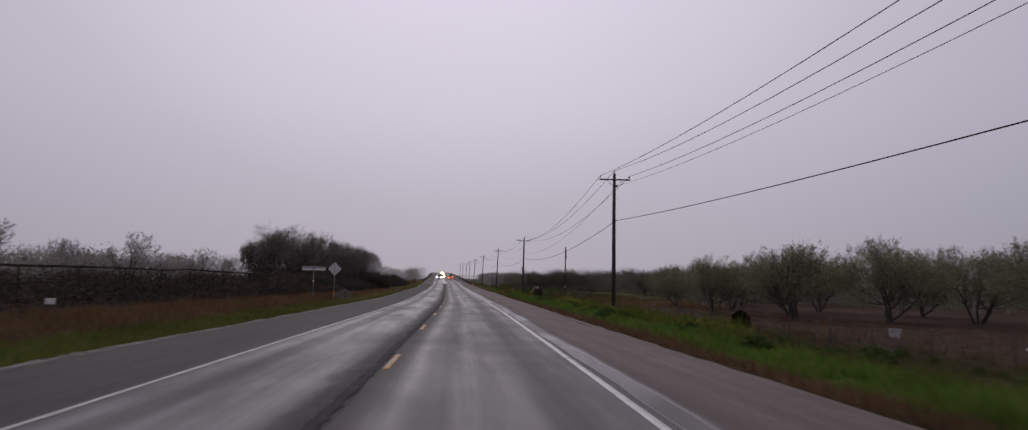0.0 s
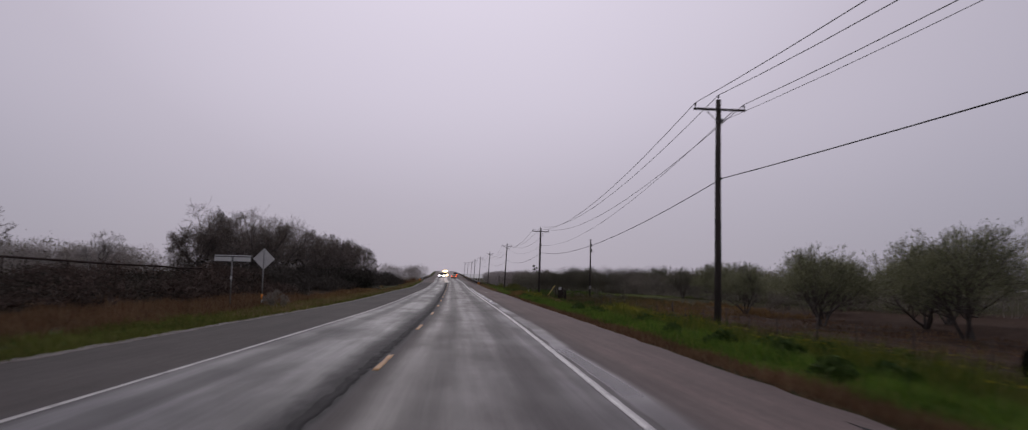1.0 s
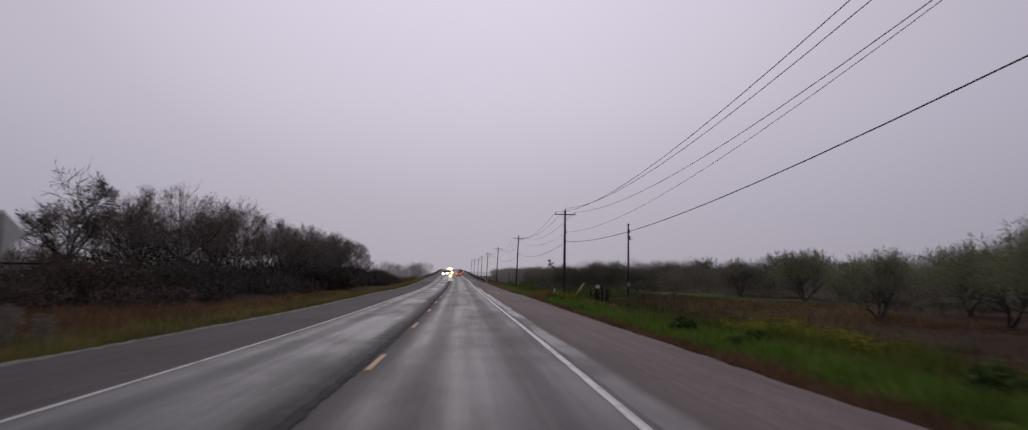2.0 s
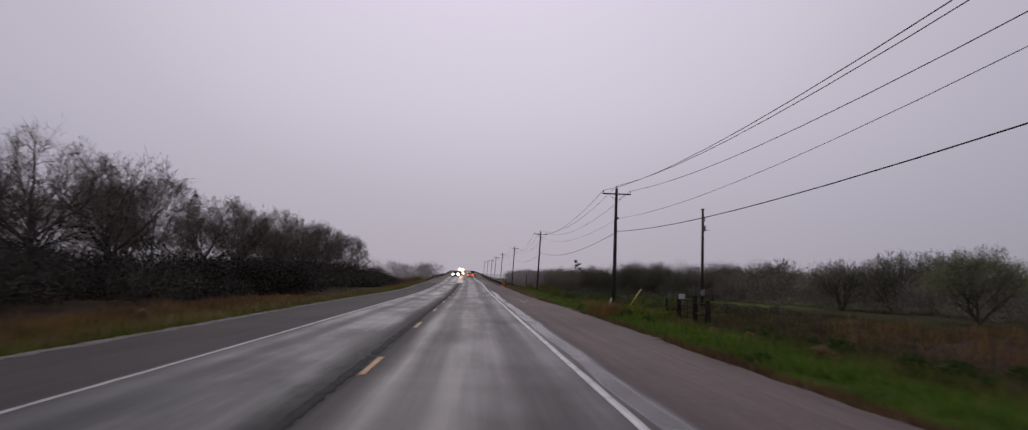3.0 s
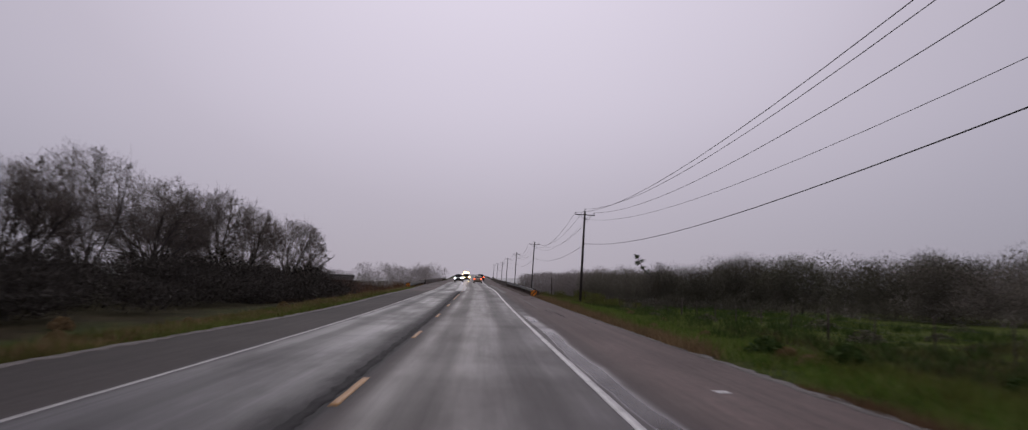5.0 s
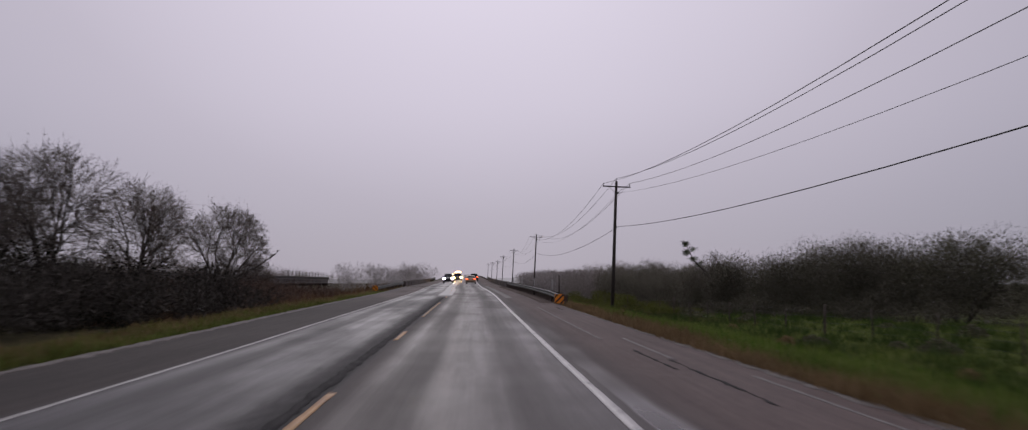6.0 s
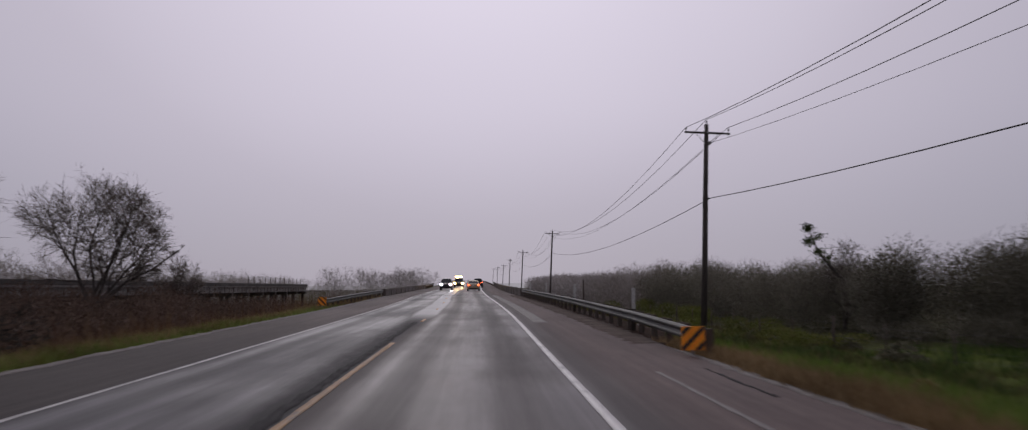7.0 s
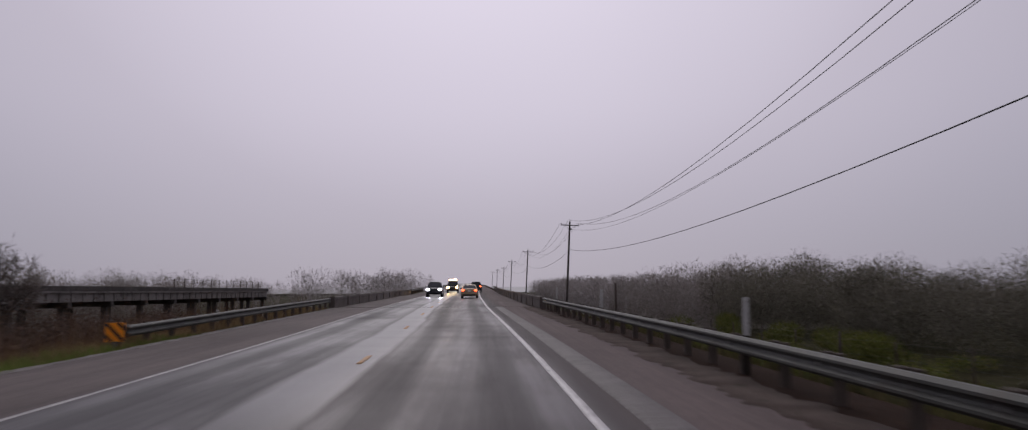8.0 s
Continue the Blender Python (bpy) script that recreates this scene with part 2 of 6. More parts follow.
def soil():
    """Ground by its use: verge grass, red-brown tilled field, green pasture, dead grass."""
    m, nodes, links, bsdf = material("ground_cover")
    co = nodes.new("ShaderNodeTexCoord").outputs["Object"]
    sep = nodes.new("ShaderNodeSeparateXYZ")
    links.new(co, sep.inputs[0])
    across = across_node(nodes)
    wob = noise_node(nodes, links, co, 0.16, 5.0, 0.65)
    shift = math_node(nodes, links, "MULTIPLY", math_node(nodes, links, "SUBTRACT", wob, 0.5), 9.0)
    x = math_node(nodes, links, "ADD", across, shift)
    y = math_node(nodes, links, "ADD", sep.outputs["Y"], math_node(nodes, links, "MULTIPLY", shift, 3.0))
    n1 = noise_node(nodes, links, co, 0.8, 5.0, 0.65)
    n2 = noise_node(nodes, links, co, 9.0, 5.0, 0.7)
    green = ramp_node(nodes, links, n1, (0.045, 0.074, 0.012), (0.095, 0.140, 0.026), 0.3, 0.7)
    meadow = ramp_node(nodes, links, n1, (0.068, 0.09, 0.021), (0.145, 0.178, 0.046), 0.3, 0.7)
    brown = ramp_node(nodes, links, n1, (0.027, 0.016, 0.011), (0.056, 0.034, 0.024), 0.3, 0.7)
    tilled = ramp_node(nodes, links, n1, (0.042, 0.027, 0.019), (0.090, 0.058, 0.042), 0.3, 0.7)
    dead = ramp_node(nodes, links, n1, (0.095, 0.066, 0.036), (0.17, 0.12, 0.066), 0.3, 0.7)
    olive = ramp_node(nodes, links, n1, (0.032, 0.033, 0.015), (0.070, 0.062, 0.031), 0.3, 0.7)
    col = olive
    field = math_node(nodes, links, "MULTIPLY", range_node(nodes, links, x, 17.0, 22.0), range_node(nodes, links, y, 128.0, 112.0))
    col = mix_node(nodes, links, field, col, tilled)
    pasture = math_node(nodes, links, "MULTIPLY", range_node(nodes, links, x, 13.0, 16.0), math_node(nodes, links, "MULTIPLY", range_node(nodes, links, y, 148.0, 166.0), range_node(nodes, links, sep.outputs["Y"], 226.0, 206.0)))
    col = mix_node(nodes, links, math_node(nodes, links, "MULTIPLY", math_node(nodes, links, "MULTIPLY", pasture, range_node(nodes, links, x, 60.0, 42.0)), 0.85), col, meadow)
    verge = math_node(nodes, links, "MULTIPLY", range_node(nodes, links, across, 6.9, 7.6), range_node(nodes, links, x, 12.5, 9.5))
    verge = math_node(nodes, links, "MULTIPLY", verge, range_node(nodes, links, y, 150.0, 115.0, 0.6, 1.0))
    col = mix_node(nodes, links, verge, col, green)
    redl = math_node(nodes, links, "MULTIPLY", range_node(nodes, links, x, -8.5, -11.0), range_node(nodes, links, x, -34.0, -22.0, 0.35, 1.0))
    col = mix_node(nodes, links, math_node(nodes, links, "MULTIPLY", redl, 0.8), col, brown)
    vergel = math_node(nodes, links, "MULTIPLY", range_node(nodes, links, across, -6.5, -7.0), range_node(nodes, links, x, -11.2, -9.2))
    col = mix_node(nodes, links, vergel, col, green)
    late_l = math_node(nodes, links, "MULTIPLY", range_node(nodes, links, across, -5.0, -6.4), range_node(nodes, links, y, 130.0, 165.0))
    col = mix_node(nodes, links, math_node(nodes, links, "MULTIPLY", late_l, 0.8), col, olive)
    late = math_node(nodes, links, "MULTIPLY", range_node(nodes, links, across, 8.0, 7.5), range_node(nodes, links, y, 140.0, 165.0))
    late = math_node(nodes, links, "MULTIPLY", late, range_node(nodes, links, across, 0.0, 1.0))
    col = mix_node(nodes, links, late, col, dead)
    # brown bank soil, its dark tone doubling as shadow under the guardrail
    bank = math_node(nodes, links, "MULTIPLY", math_node(nodes, links, "MULTIPLY", range_node(nodes, links, across, 10.4, 9.0), range_node(nodes, links, sep.outputs["Y"], 194.0, 202.0)), range_node(nodes, links, across, 0.0, 1.0))
    col = mix_node(nodes, links, bank, col, brown)
    g = ramp_node(nodes, links, n2, (0.6, 0.6, 0.6), (1.3, 1.3, 1.3), 0.3, 0.7)
    col = mix_node(nodes, links, 1.0, col, g, "MULTIPLY")
    links.new(col, bsdf.inputs["Base Color"])
    bsdf.inputs["Roughness"].default_value = 0.92
    bsdf.inputs["Specular IOR Level"].default_value = 0.04
    bump_node(nodes, links, n2, 0.8, 0.12, bsdf)
    return m


M_ROAD = asphalt()
M_GROUND = soil()
M_WHITE_LINE = surface("worn_white_paint", (0.50, 0.48, 0.47), (0.66, 0.64, 0.62), 1.5, 60, 0.5, stain=(0.16, 0.15, 0.15))
M_DULL_LINE = surface("dull_worn_white_paint", (0.30, 0.285, 0.28), (0.44, 0.42, 0.41), 1.2, 60, 0.55, stain=(0.12, 0.11, 0.11))
M_YELLOW_LINE = surface("worn_yellow_paint", (0.34, 0.16, 0.03), (0.48, 0.24, 0.045), 2.0, 60, 0.55, stain=(0.12, 0.08, 0.05))
M_YELLOW_WORN = surface("rubbed_yellow_paint", (0.17, 0.09, 0.03), (0.33, 0.17, 0.04), 1.6, 50, 0.6, stain=(0.075, 0.062, 0.056))
M_TAR = surface("tar_seam", (0.022, 0.021, 0.022), (0.042, 0.039, 0.040), 3.0, 40, 0.85, bump=0.6, dist=0.01, spec=0.12)
M_POLE = surface("weathered_pole_wood", (0.030, 0.024, 0.021), (0.082, 0.066, 0.057), 2.0, 30, 0.85, stretch=(6, 6, 0.5))
M_POST = surface("grey_fence_wood", (0.05, 0.038, 0.03), (0.11, 0.085, 0.07), 4.0, 40, 0.9, stretch=(6, 6, 0.8))
M_PORCELAIN = surface("porcelain", (0.10, 0.09, 0.09), (0.17, 0.16, 0.16), 8, 60, 0.25, bump=0.05)
M_WIRE = surface("oxidised_conductor", (0.035, 0.034, 0.036), (0.06, 0.058, 0.06), 2, 30, 0.6, metal=0.3)
M_CABLE = surface("black_cable_jacket", (0.012, 0.012, 0.013), (0.022, 0.022, 0.024), 2, 30, 0.6)
M_GALV = surface("galvanised_steel", (0.22, 0.215, 0.205), (0.34, 0.335, 0.32), 1.6, 25, 0.58, metal=0.45, bump=0.12, stain=(0.12, 0.10, 0.08))
M_RAIL = surface("weathered_rail_steel", (0.042, 0.044, 0.038), (0.088, 0.090, 0.080), 0.8, 14, 0.62, metal=0.15, bump=0.15, stain=(0.055, 0.045, 0.036))
M_PARAPET = surface("dark_stained_concrete", (0.075, 0.060, 0.052), (0.125, 0.103, 0.09), 0.5, 16, 0.85, stain=(0.05, 0.04, 0.035))
M_GRAVEL = surface("pale_crumbled_edge", (0.12, 0.105, 0.095), (0.21, 0.19, 0.175), 2.5, 30, 0.9, bump=0.6, dist=0.02, stain=(0.07, 0.055, 0.042))
M_SEAM = surface("pale_worn_seam", (0.125, 0.108, 0.102), (0.19, 0.168, 0.16), 1.5, 40, 0.75, stain=(0.075, 0.062, 0.056))
M_RIB = surface("pale_milled_ribs", (0.135, 0.122, 0.118), (0.195, 0.178, 0.172), 2.0, 30, 0.6, spec=0.3)
M_LITTER = surface("pale_litter", (0.5, 0.5, 0.48), (0.62, 0.62, 0.6), 3, 40, 0.6)
M_SIGN_BACK = surface("dull_aluminium", (0.58, 0.57, 0.56), (0.70, 0.69, 0.67), 3, 40, 0.55, metal=0.1, bump=0.05)
M_SIGN_WHITE = surface("white_sheeting", (0.74, 0.74, 0.72), (0.84, 0.84, 0.82), 3, 60, 0.5, bump=0.04)
M_BLACK = surface("black_paint", (0.012, 0.012, 0.012), (0.022, 0.022, 0.022), 3, 60, 0.5, bump=0.05)
M_ORANGE = surface("reflective_orange_sheeting", (1.0, 0.29, 0.010), (1.0, 0.34, 0.013), 4, 60, 0.45, bump=0.02)
M_WHITE_POST = surface("white_painted_post", (0.40, 0.39, 0.37), (0.56, 0.55, 0.53), 4, 50, 0.7, stain=(0.20, 0.18, 0.15))
M_YELLOW_PIPE = surface("yellow_plastic", (0.50, 0.36, 0.08), (0.62, 0.46, 0.13), 3, 40, 0.5)
M_CONCRETE = surface("weathered_concrete", (0.15, 0.135, 0.128), (0.24, 0.22, 0.208), 0.6, 18, 0.85, stain=(0.085, 0.074, 0.068))
# much darker concrete of the viaduct's kerbs, columns and cap beams
M_CONCRETE_DARK = surface("blackish_concrete", (0.045, 0.039, 0.036), (0.085, 0.075, 0.069), 0.5, 16, 0.9, stain=(0.12, 0.108, 0.10))
M_RUST_PIPE = surface("rusty_pipe", (0.022, 0.015, 0.013), (0.045, 0.03, 0.026), 2, 30, 0.95, spec=0.05)
M_BARK = surface("grey_bark", (0.055, 0.046, 0.040), (0.115, 0.098, 0.087), 3, 25, 0.9, bump=0.6, dist=0.03, stretch=(4, 4, 0.8))
M_TWIG = foliage("bare_twigs", [(0.105, 0.087, 0.074), (0.16, 0.134, 0.115), (0.23, 0.195, 0.17)])
# twig colours paled to carry distance haze on far trees and woods
M_TWIG_HAZE = foliage("haze_pale_twigs", [(0.26, 0.236, 0.224), (0.35, 0.322, 0.308), (0.44, 0.41, 0.395)], translucent=0.35)
# brown twigs, their tone raised to suggest haze over the woods past the pasture
M_TWIG_BROWN = foliage("brown_brush_twigs", [(0.15, 0.132, 0.11), (0.22, 0.196, 0.165), (0.30, 0.27, 0.232)], translucent=0.3)
# a weaker haze paling for woods at middle distance
M_TWIG_HALF_HAZE = foliage("haze_grey_twigs", [(0.20, 0.178, 0.162), (0.28, 0.25, 0.23), (0.36, 0.328, 0.305)], translucent=0.35)
M_TWIG_OLIVE = foliage("olive_grey_twigs", [(0.11, 0.112, 0.078), (0.16, 0.16, 0.115), (0.22, 0.215, 0.16)])
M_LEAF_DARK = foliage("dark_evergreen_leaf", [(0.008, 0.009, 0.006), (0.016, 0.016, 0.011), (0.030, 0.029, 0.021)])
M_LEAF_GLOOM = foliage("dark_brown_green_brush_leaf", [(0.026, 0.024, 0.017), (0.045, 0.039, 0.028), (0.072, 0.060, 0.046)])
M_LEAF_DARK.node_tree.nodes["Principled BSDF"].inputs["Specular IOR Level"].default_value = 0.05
M_LEAF_OLIVE = foliage("olive_leaf", [(0.15, 0.162, 0.085), (0.22, 0.228, 0.13), (0.30, 0.30, 0.19)], translucent=0.35)
M_GRASS = foliage("green_grass", [(0.046, 0.092, 0.010), (0.084, 0.160, 0.018), (0.142, 0.228, 0.033), (0.185, 0.205, 0.044)], 0.6, 0.3)
M_GRASS_DULL = foliage("dull_pasture_grass", [(0.095, 0.14, 0.028), (0.17, 0.225, 0.05), (0.245, 0.265, 0.085)], 0.7, 0.25)
M_GRASS_OLIVE = foliage("olive_grass", [(0.056, 0.074, 0.012), (0.099, 0.123, 0.021), (0.155, 0.163, 0.036), (0.185, 0.158, 0.057)], 0.7, 0.2)
M_GRASS_RED = foliage("red_brown_grass", [(0.085, 0.042, 0.024), (0.14, 0.072, 0.038), (0.19, 0.115, 0.06), (0.24, 0.17, 0.095)], 0.8, 0.2)
M_GRASS_TAN = foliage("tan_dead_grass", [(0.15, 0.098, 0.048), (0.25, 0.17, 0.085), (0.36, 0.26, 0.14)], 0.8, 0.2)
M_GRASS_YELLOW = foliage("yellow_green_weed", [(0.06, 0.10, 0.015), (0.11, 0.14, 0.022), (0.19, 0.19, 0.03)], 0.7, 0.25)
M_LEAF_BRUSH = foliage("brown_green_brush_leaf", [(0.085, 0.085, 0.052), (0.135, 0.13, 0.085), (0.20, 0.185, 0.13)], translucent=0.35)
M_LEAF_BANK = foliage("dull_bank_brush_leaf", [(0.055, 0.056, 0.036), (0.09, 0.088, 0.06), (0.14, 0.13, 0.095)], translucent=0.25)
M_MISTLETOE = foliage("mistletoe_leaf", [(0.03, 0.042, 0.012), (0.05, 0.066, 0.022), (0.08, 0.098, 0.038)])
M_GRASS_DITCH = foliage("dark_ditch_grass", [(0.055, 0.056, 0.019), (0.095, 0.083, 0.035), (0.15, 0.118, 0.056)], 0.8, 0.15)
M_TWIG_SCRUB = foliage("dark_scrub_twigs", [(0.062, 0.044, 0.035), (0.095, 0.068, 0.054), (0.135, 0.098, 0.078)])
M_TWIG_RED = foliage("red_brown_brush_twigs", [(0.090, 0.060, 0.045), (0.138, 0.092, 0.069), (0.19, 0.13, 0.098)])
M_LEAF_RUSSET = foliage("russet_brush_leaf", [(0.075, 0.052, 0.038), (0.115, 0.080, 0.058), (0.17, 0.12, 0.088)], translucent=0.2)
M_GATE_WOOD = surface("dark_wet_gate_wood", (0.020, 0.016, 0.013), (0.045, 0.036, 0.030), 4.0, 40, 0.9, stretch=(6, 6, 0.8), spec=0.1)
M_APRON = surface("brown_crumbled_gravel", (0.075, 0.055, 0.046), (0.125, 0.096, 0.082), 1.2, 22, 0.92, bump=0.7, dist=0.03, spec=0.1, stain=(0.05, 0.042, 0.03))
M_GRASS_RUST = foliage("rust_tan_grass", [(0.14, 0.080, 0.028), (0.22, 0.135, 0.05), (0.31, 0.20, 0.085)], 0.8, 0.25)
M_TWIG_BANK = foliage("dull_brown_bank_twigs", [(0.085, 0.080, 0.058), (0.115, 0.107, 0.080), (0.150, 0.138, 0.106)], translucent=0.2)
# lighter than the bank twigs, with distance haze mixed into the brown
M_TWIG_CREEK = foliage("dull_olive_brown_twigs", [(0.135, 0.126, 0.096), (0.18, 0.167, 0.130), (0.23, 0.212, 0.168)], translucent=0.25)
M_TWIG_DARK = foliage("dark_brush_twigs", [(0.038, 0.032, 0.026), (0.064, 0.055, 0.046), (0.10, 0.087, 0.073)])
M_WEED = foliage("rank_weed_leaf", [(0.035, 0.065, 0.014), (0.06, 0.10, 0.022), (0.10, 0.14, 0.035)], translucent=0.2)
M_FLOWER = foliage("yellow_wildflower", [(0.22, 0.19, 0.02), (0.34, 0.29, 0.03)], 0.7, 0.2)
M_GLASS = surface("dark_car_glass", (0.010, 0.011, 0.013), (0.016, 0.017, 0.02), 2, 20, 0.06, bump=0.0)
M_TYRE = surface("tyre_rubber", (0.012, 0.012, 0.012), (0.022, 0.022, 0.022), 8, 60, 0.85)
M_RIM = surface("alloy_rim", (0.35, 0.35, 0.35), (0.45, 0.45, 0.45), 5, 40, 0.35, metal=0.8, bump=0.05)
M_TRIM = surface("black_plastic", (0.015, 0.015, 0.016), (0.025, 0.025, 0.026), 5, 50, 0.6)
M_GOLD_PAINT = surface("beige_metallic_paint", (0.36, 0.27, 0.17), (0.42, 0.32, 0.21), 1.0, 60, 0.28, metal=0.35, bump=0.02)
M_DARK_PAINT = surface("dark_grey_paint", (0.035, 0.034, 0.038), (0.05, 0.048, 0.052), 1.0, 60, 0.25, metal=0.3, bump=0.02)
M_TAIL = glowing("lit_tail_lamp", (1.0, 0.10, 0.03), 6.0)
M_HEAD = glowing("lit_headlamp", (0.86, 0.82, 1.0), 160.0)
M_AMBER = glowing("lit_amber_beacon", (1.0, 0.52, 0.14), 260.0)
# the backdrop strip emits its grey to imitate haze on the horizon
M_MIST_GLOW = glowing("glowing_mist_grey", (0.335, 0.314, 0.348), 1.0)
M_MIST_GLOW.node_tree.nodes["Principled BSDF"].inputs["Base Color"].default_value = (0.02, 0.02, 0.02, 1)


# ---- mesh helpers ----
def np_mesh(name, verts, faces):
    """A mesh from arrays of corners and of faces with one number of corners each."""
    verts, faces = np.asarray(verts, np.float32).reshape(-1, 3), np.asarray(faces, np.int32)
    n, k = faces.shape
    me = bpy.data.meshes.new(name)
    me.vertices.add(len(verts))
    me.vertices.foreach_set("co", verts.ravel())
    me.loops.add(n * k)
    me.loops.foreach_set("vertex_index", faces.ravel())
    me.polygons.add(n)
    me.polygons.foreach_set("loop_start", np.arange(0, n * k, k, dtype=np.int32))
    me.polygons.foreach_set("loop_total", np.full(n, k, np.int32))
    me.update(calc_edges=True)
    return me


def keep_across(me, u):
    me.attributes.new("across", "FLOAT", "POINT").data.foreach_set("value", np.asarray(u, np.float32).ravel())


def thing(name, place, label, category, group="", kind="", rz=0.0):
    ob = new(name)
    ob.empty_display_size = 0.2
    ob.matrix_world = pose(*place, 0, 0, rz)
    return tagged(ob, label, category, group, kind)


def part(name, data, mat, parent=None, label=""):
    """One mesh object from a bmesh or a mesh, under a thing or a part."""
    if isinstance(data, bmesh.types.BMesh):
        me = bpy.data.meshes.new(name)
        data.normal_update()
        data.to_mesh(me)
        data.free()
    else:
        me = data
    if not me.materials:
        me.materials.append(mat)
    ob = new(name, me)
    if parent:
        ob.parent = parent
    if label:
        ob["label"] = label
    return ob


def solid(name, data, mat, label, category, group="", kind="", place=None):
    ob = tagged(part(name, data, mat), label, category, group, kind)
    if place is not None:
        ob.matrix_world = place
    return ob


def box_bm(sx, sy, sz, at=(0, 0, 0), bevel=0.0, turn=None, bm=None):
    own = bmesh.new()
    bmesh.ops.create_cube(own, size=1.0)
    bmesh.ops.scale(own, vec=(sx, sy, sz), verts=own.verts)
    if bevel:
        bmesh.ops.bevel(own, geom=own.edges[:], offset=bevel, segments=2, affect="EDGES", profile=0.5)
    if turn is not None:
        bmesh.ops.transform(own, matrix=turn, verts=own.verts)
    bmesh.ops.translate(own, vec=at, verts=own.verts)
    return own if bm is None else merge(bm, own)


def merge(bm, other):
    me = bpy.data.meshes.new("tmp")
    other.to_mesh(me)
    other.free()
    bm.from_mesh(me)
    bpy.data.meshes.remove(me)
    return bm


def tube_bm(points, radii, sides=8, cap=True):
    """A round tube along points with a radius at each."""
    bm = bmesh.new()
    rings = []
    pts = [Vector(p) for p in points]
    for i, p in enumerate(pts):
        d = (pts[min(i + 1, len(pts) - 1)] - pts[max(i - 1, 0)]).normalized()
        a = d.orthogonal().normalized() if abs(d.z) > 0.9 else d.cross(Vector((0, 0, 1))).normalized()
        b = d.cross(a)
        rings.append([bm.verts.new(p + radii[i] * (math.cos(t) * a + math.sin(t) * b)) for t in (2 * math.pi * j / sides for j in range(sides))])
    for r0, r1 in zip(rings, rings[1:]):
        for j in range(sides):
            bm.faces.new((r0[j], r0[(j + 1) % sides], r1[(j + 1) % sides], r1[j])).smooth = True
    if cap:
        bm.faces.new(rings[0][::-1])
        bm.faces.new(rings[-1])
    return bm


def lathe_bm(profile, sides=12):
    """A turned piece: rows of radius and height."""
    return tube_bm([(0, 0, z) for _, z in profile], [r for r, _ in profile], sides)


def sweep_bm(section, stations):
    """A closed cross-section of (side, height) carried along stations (x, y, z, heading in radians)."""
    bm = bmesh.new()
    rings = []
    for x, y, z, a in stations:
        rings.append([bm.verts.new((x + s * math.cos(a), y + s * math.sin(a), z + h)) for s, h in section])
    n = len(section)
    for r0, r1 in zip(rings, rings[1:]):
        for j in range(n):
            bm.faces.new((r0[j], r0[(j + 1) % n], r1[(j + 1) % n], r1[j]))
    bm.faces.new(rings[0][::-1])
    bm.faces.new(rings[-1])
    bmesh.ops.recalc_face_normals(bm, faces=bm.faces[:])
    return bm


# ---- the lie of the land ----
CENTRE = ((-400, -12.0), (-60, -2.2), (2, -0.78), (14, -0.53), (27, -0.33), (39, -0.11), (55, 0.12), (72, 0.27), (90, 0.25), (116, 0.16), (150, 0.07), (182, -0.10), (196, -0.19), (212, -0.21), (226, -0.33), (242, -0.68), (260, -1.15), (300, -1.65), (350, -1.9), (400, -2.3), (500, -4.0), (700, -8.0), (1000, -12.0))
GRADE = ((-400, 1.5), (-60, 0.75), (2, 0.345), (14, 0.27), (27, 0.2), (39, 0.11), (55, 0.01), (72, -0.1), (90, -0.16), (116, -0.17), (150, -0.19), (169, -0.11), (182, 0.02), (196, 0.16), (209, 0.29), (231, 0.5), (260, 0.82), (300, 1.2), (328, 1.45), (371, 2.05), (430, 2.9), (500, 4.2), (640, 6.0), (1000, 8.0))
LOWLAND = ((-400, 0.8), (2, 0.345), (39, 0.11), (72, -0.1), (116, -0.17), (160, -0.16), (200, 0.0), (260, 0.1), (400, 0.4), (1000, 2.0))


def along(y, knots):
    """A value that runs smoothly through knots along the road."""
    y = np.asarray(y, float)
    ky, kv = np.array(knots, float).T
    return sum(np.interp(y + d, ky, kv) for d in (-8, -4, 0, 4, 8)) / 5


def bend(y):
    """Where the road's middle runs."""
    return along(y, CENTRE)


def grade(y):
    """How high the road lies."""
    return along(y, GRADE)


PAVE_LEFT = ((-400, -6.6), (0, -6.75), (30, -6.85), (60, -6.95), (95, -6.65), (133, -7.0), (152, -6.6), (170, -6.15), (200, -6.6), (1000, -6.6))
PAVE_RIGHT = ((-400, 6.8), (0, 6.75), (24, 6.48), (48, 6.52), (87, 6.84), (116, 7.1), (128, 7.0), (145, 6.85), (164, 6.9), (182, 6.7), (199, 6.45), (230, 6.45), (1000, 6.6))


def step(a, b, v):
    t = np.clip((np.asarray(v, float) - a) / (b - a), 0, 1)
    return t * t * (3 - 2 * t)


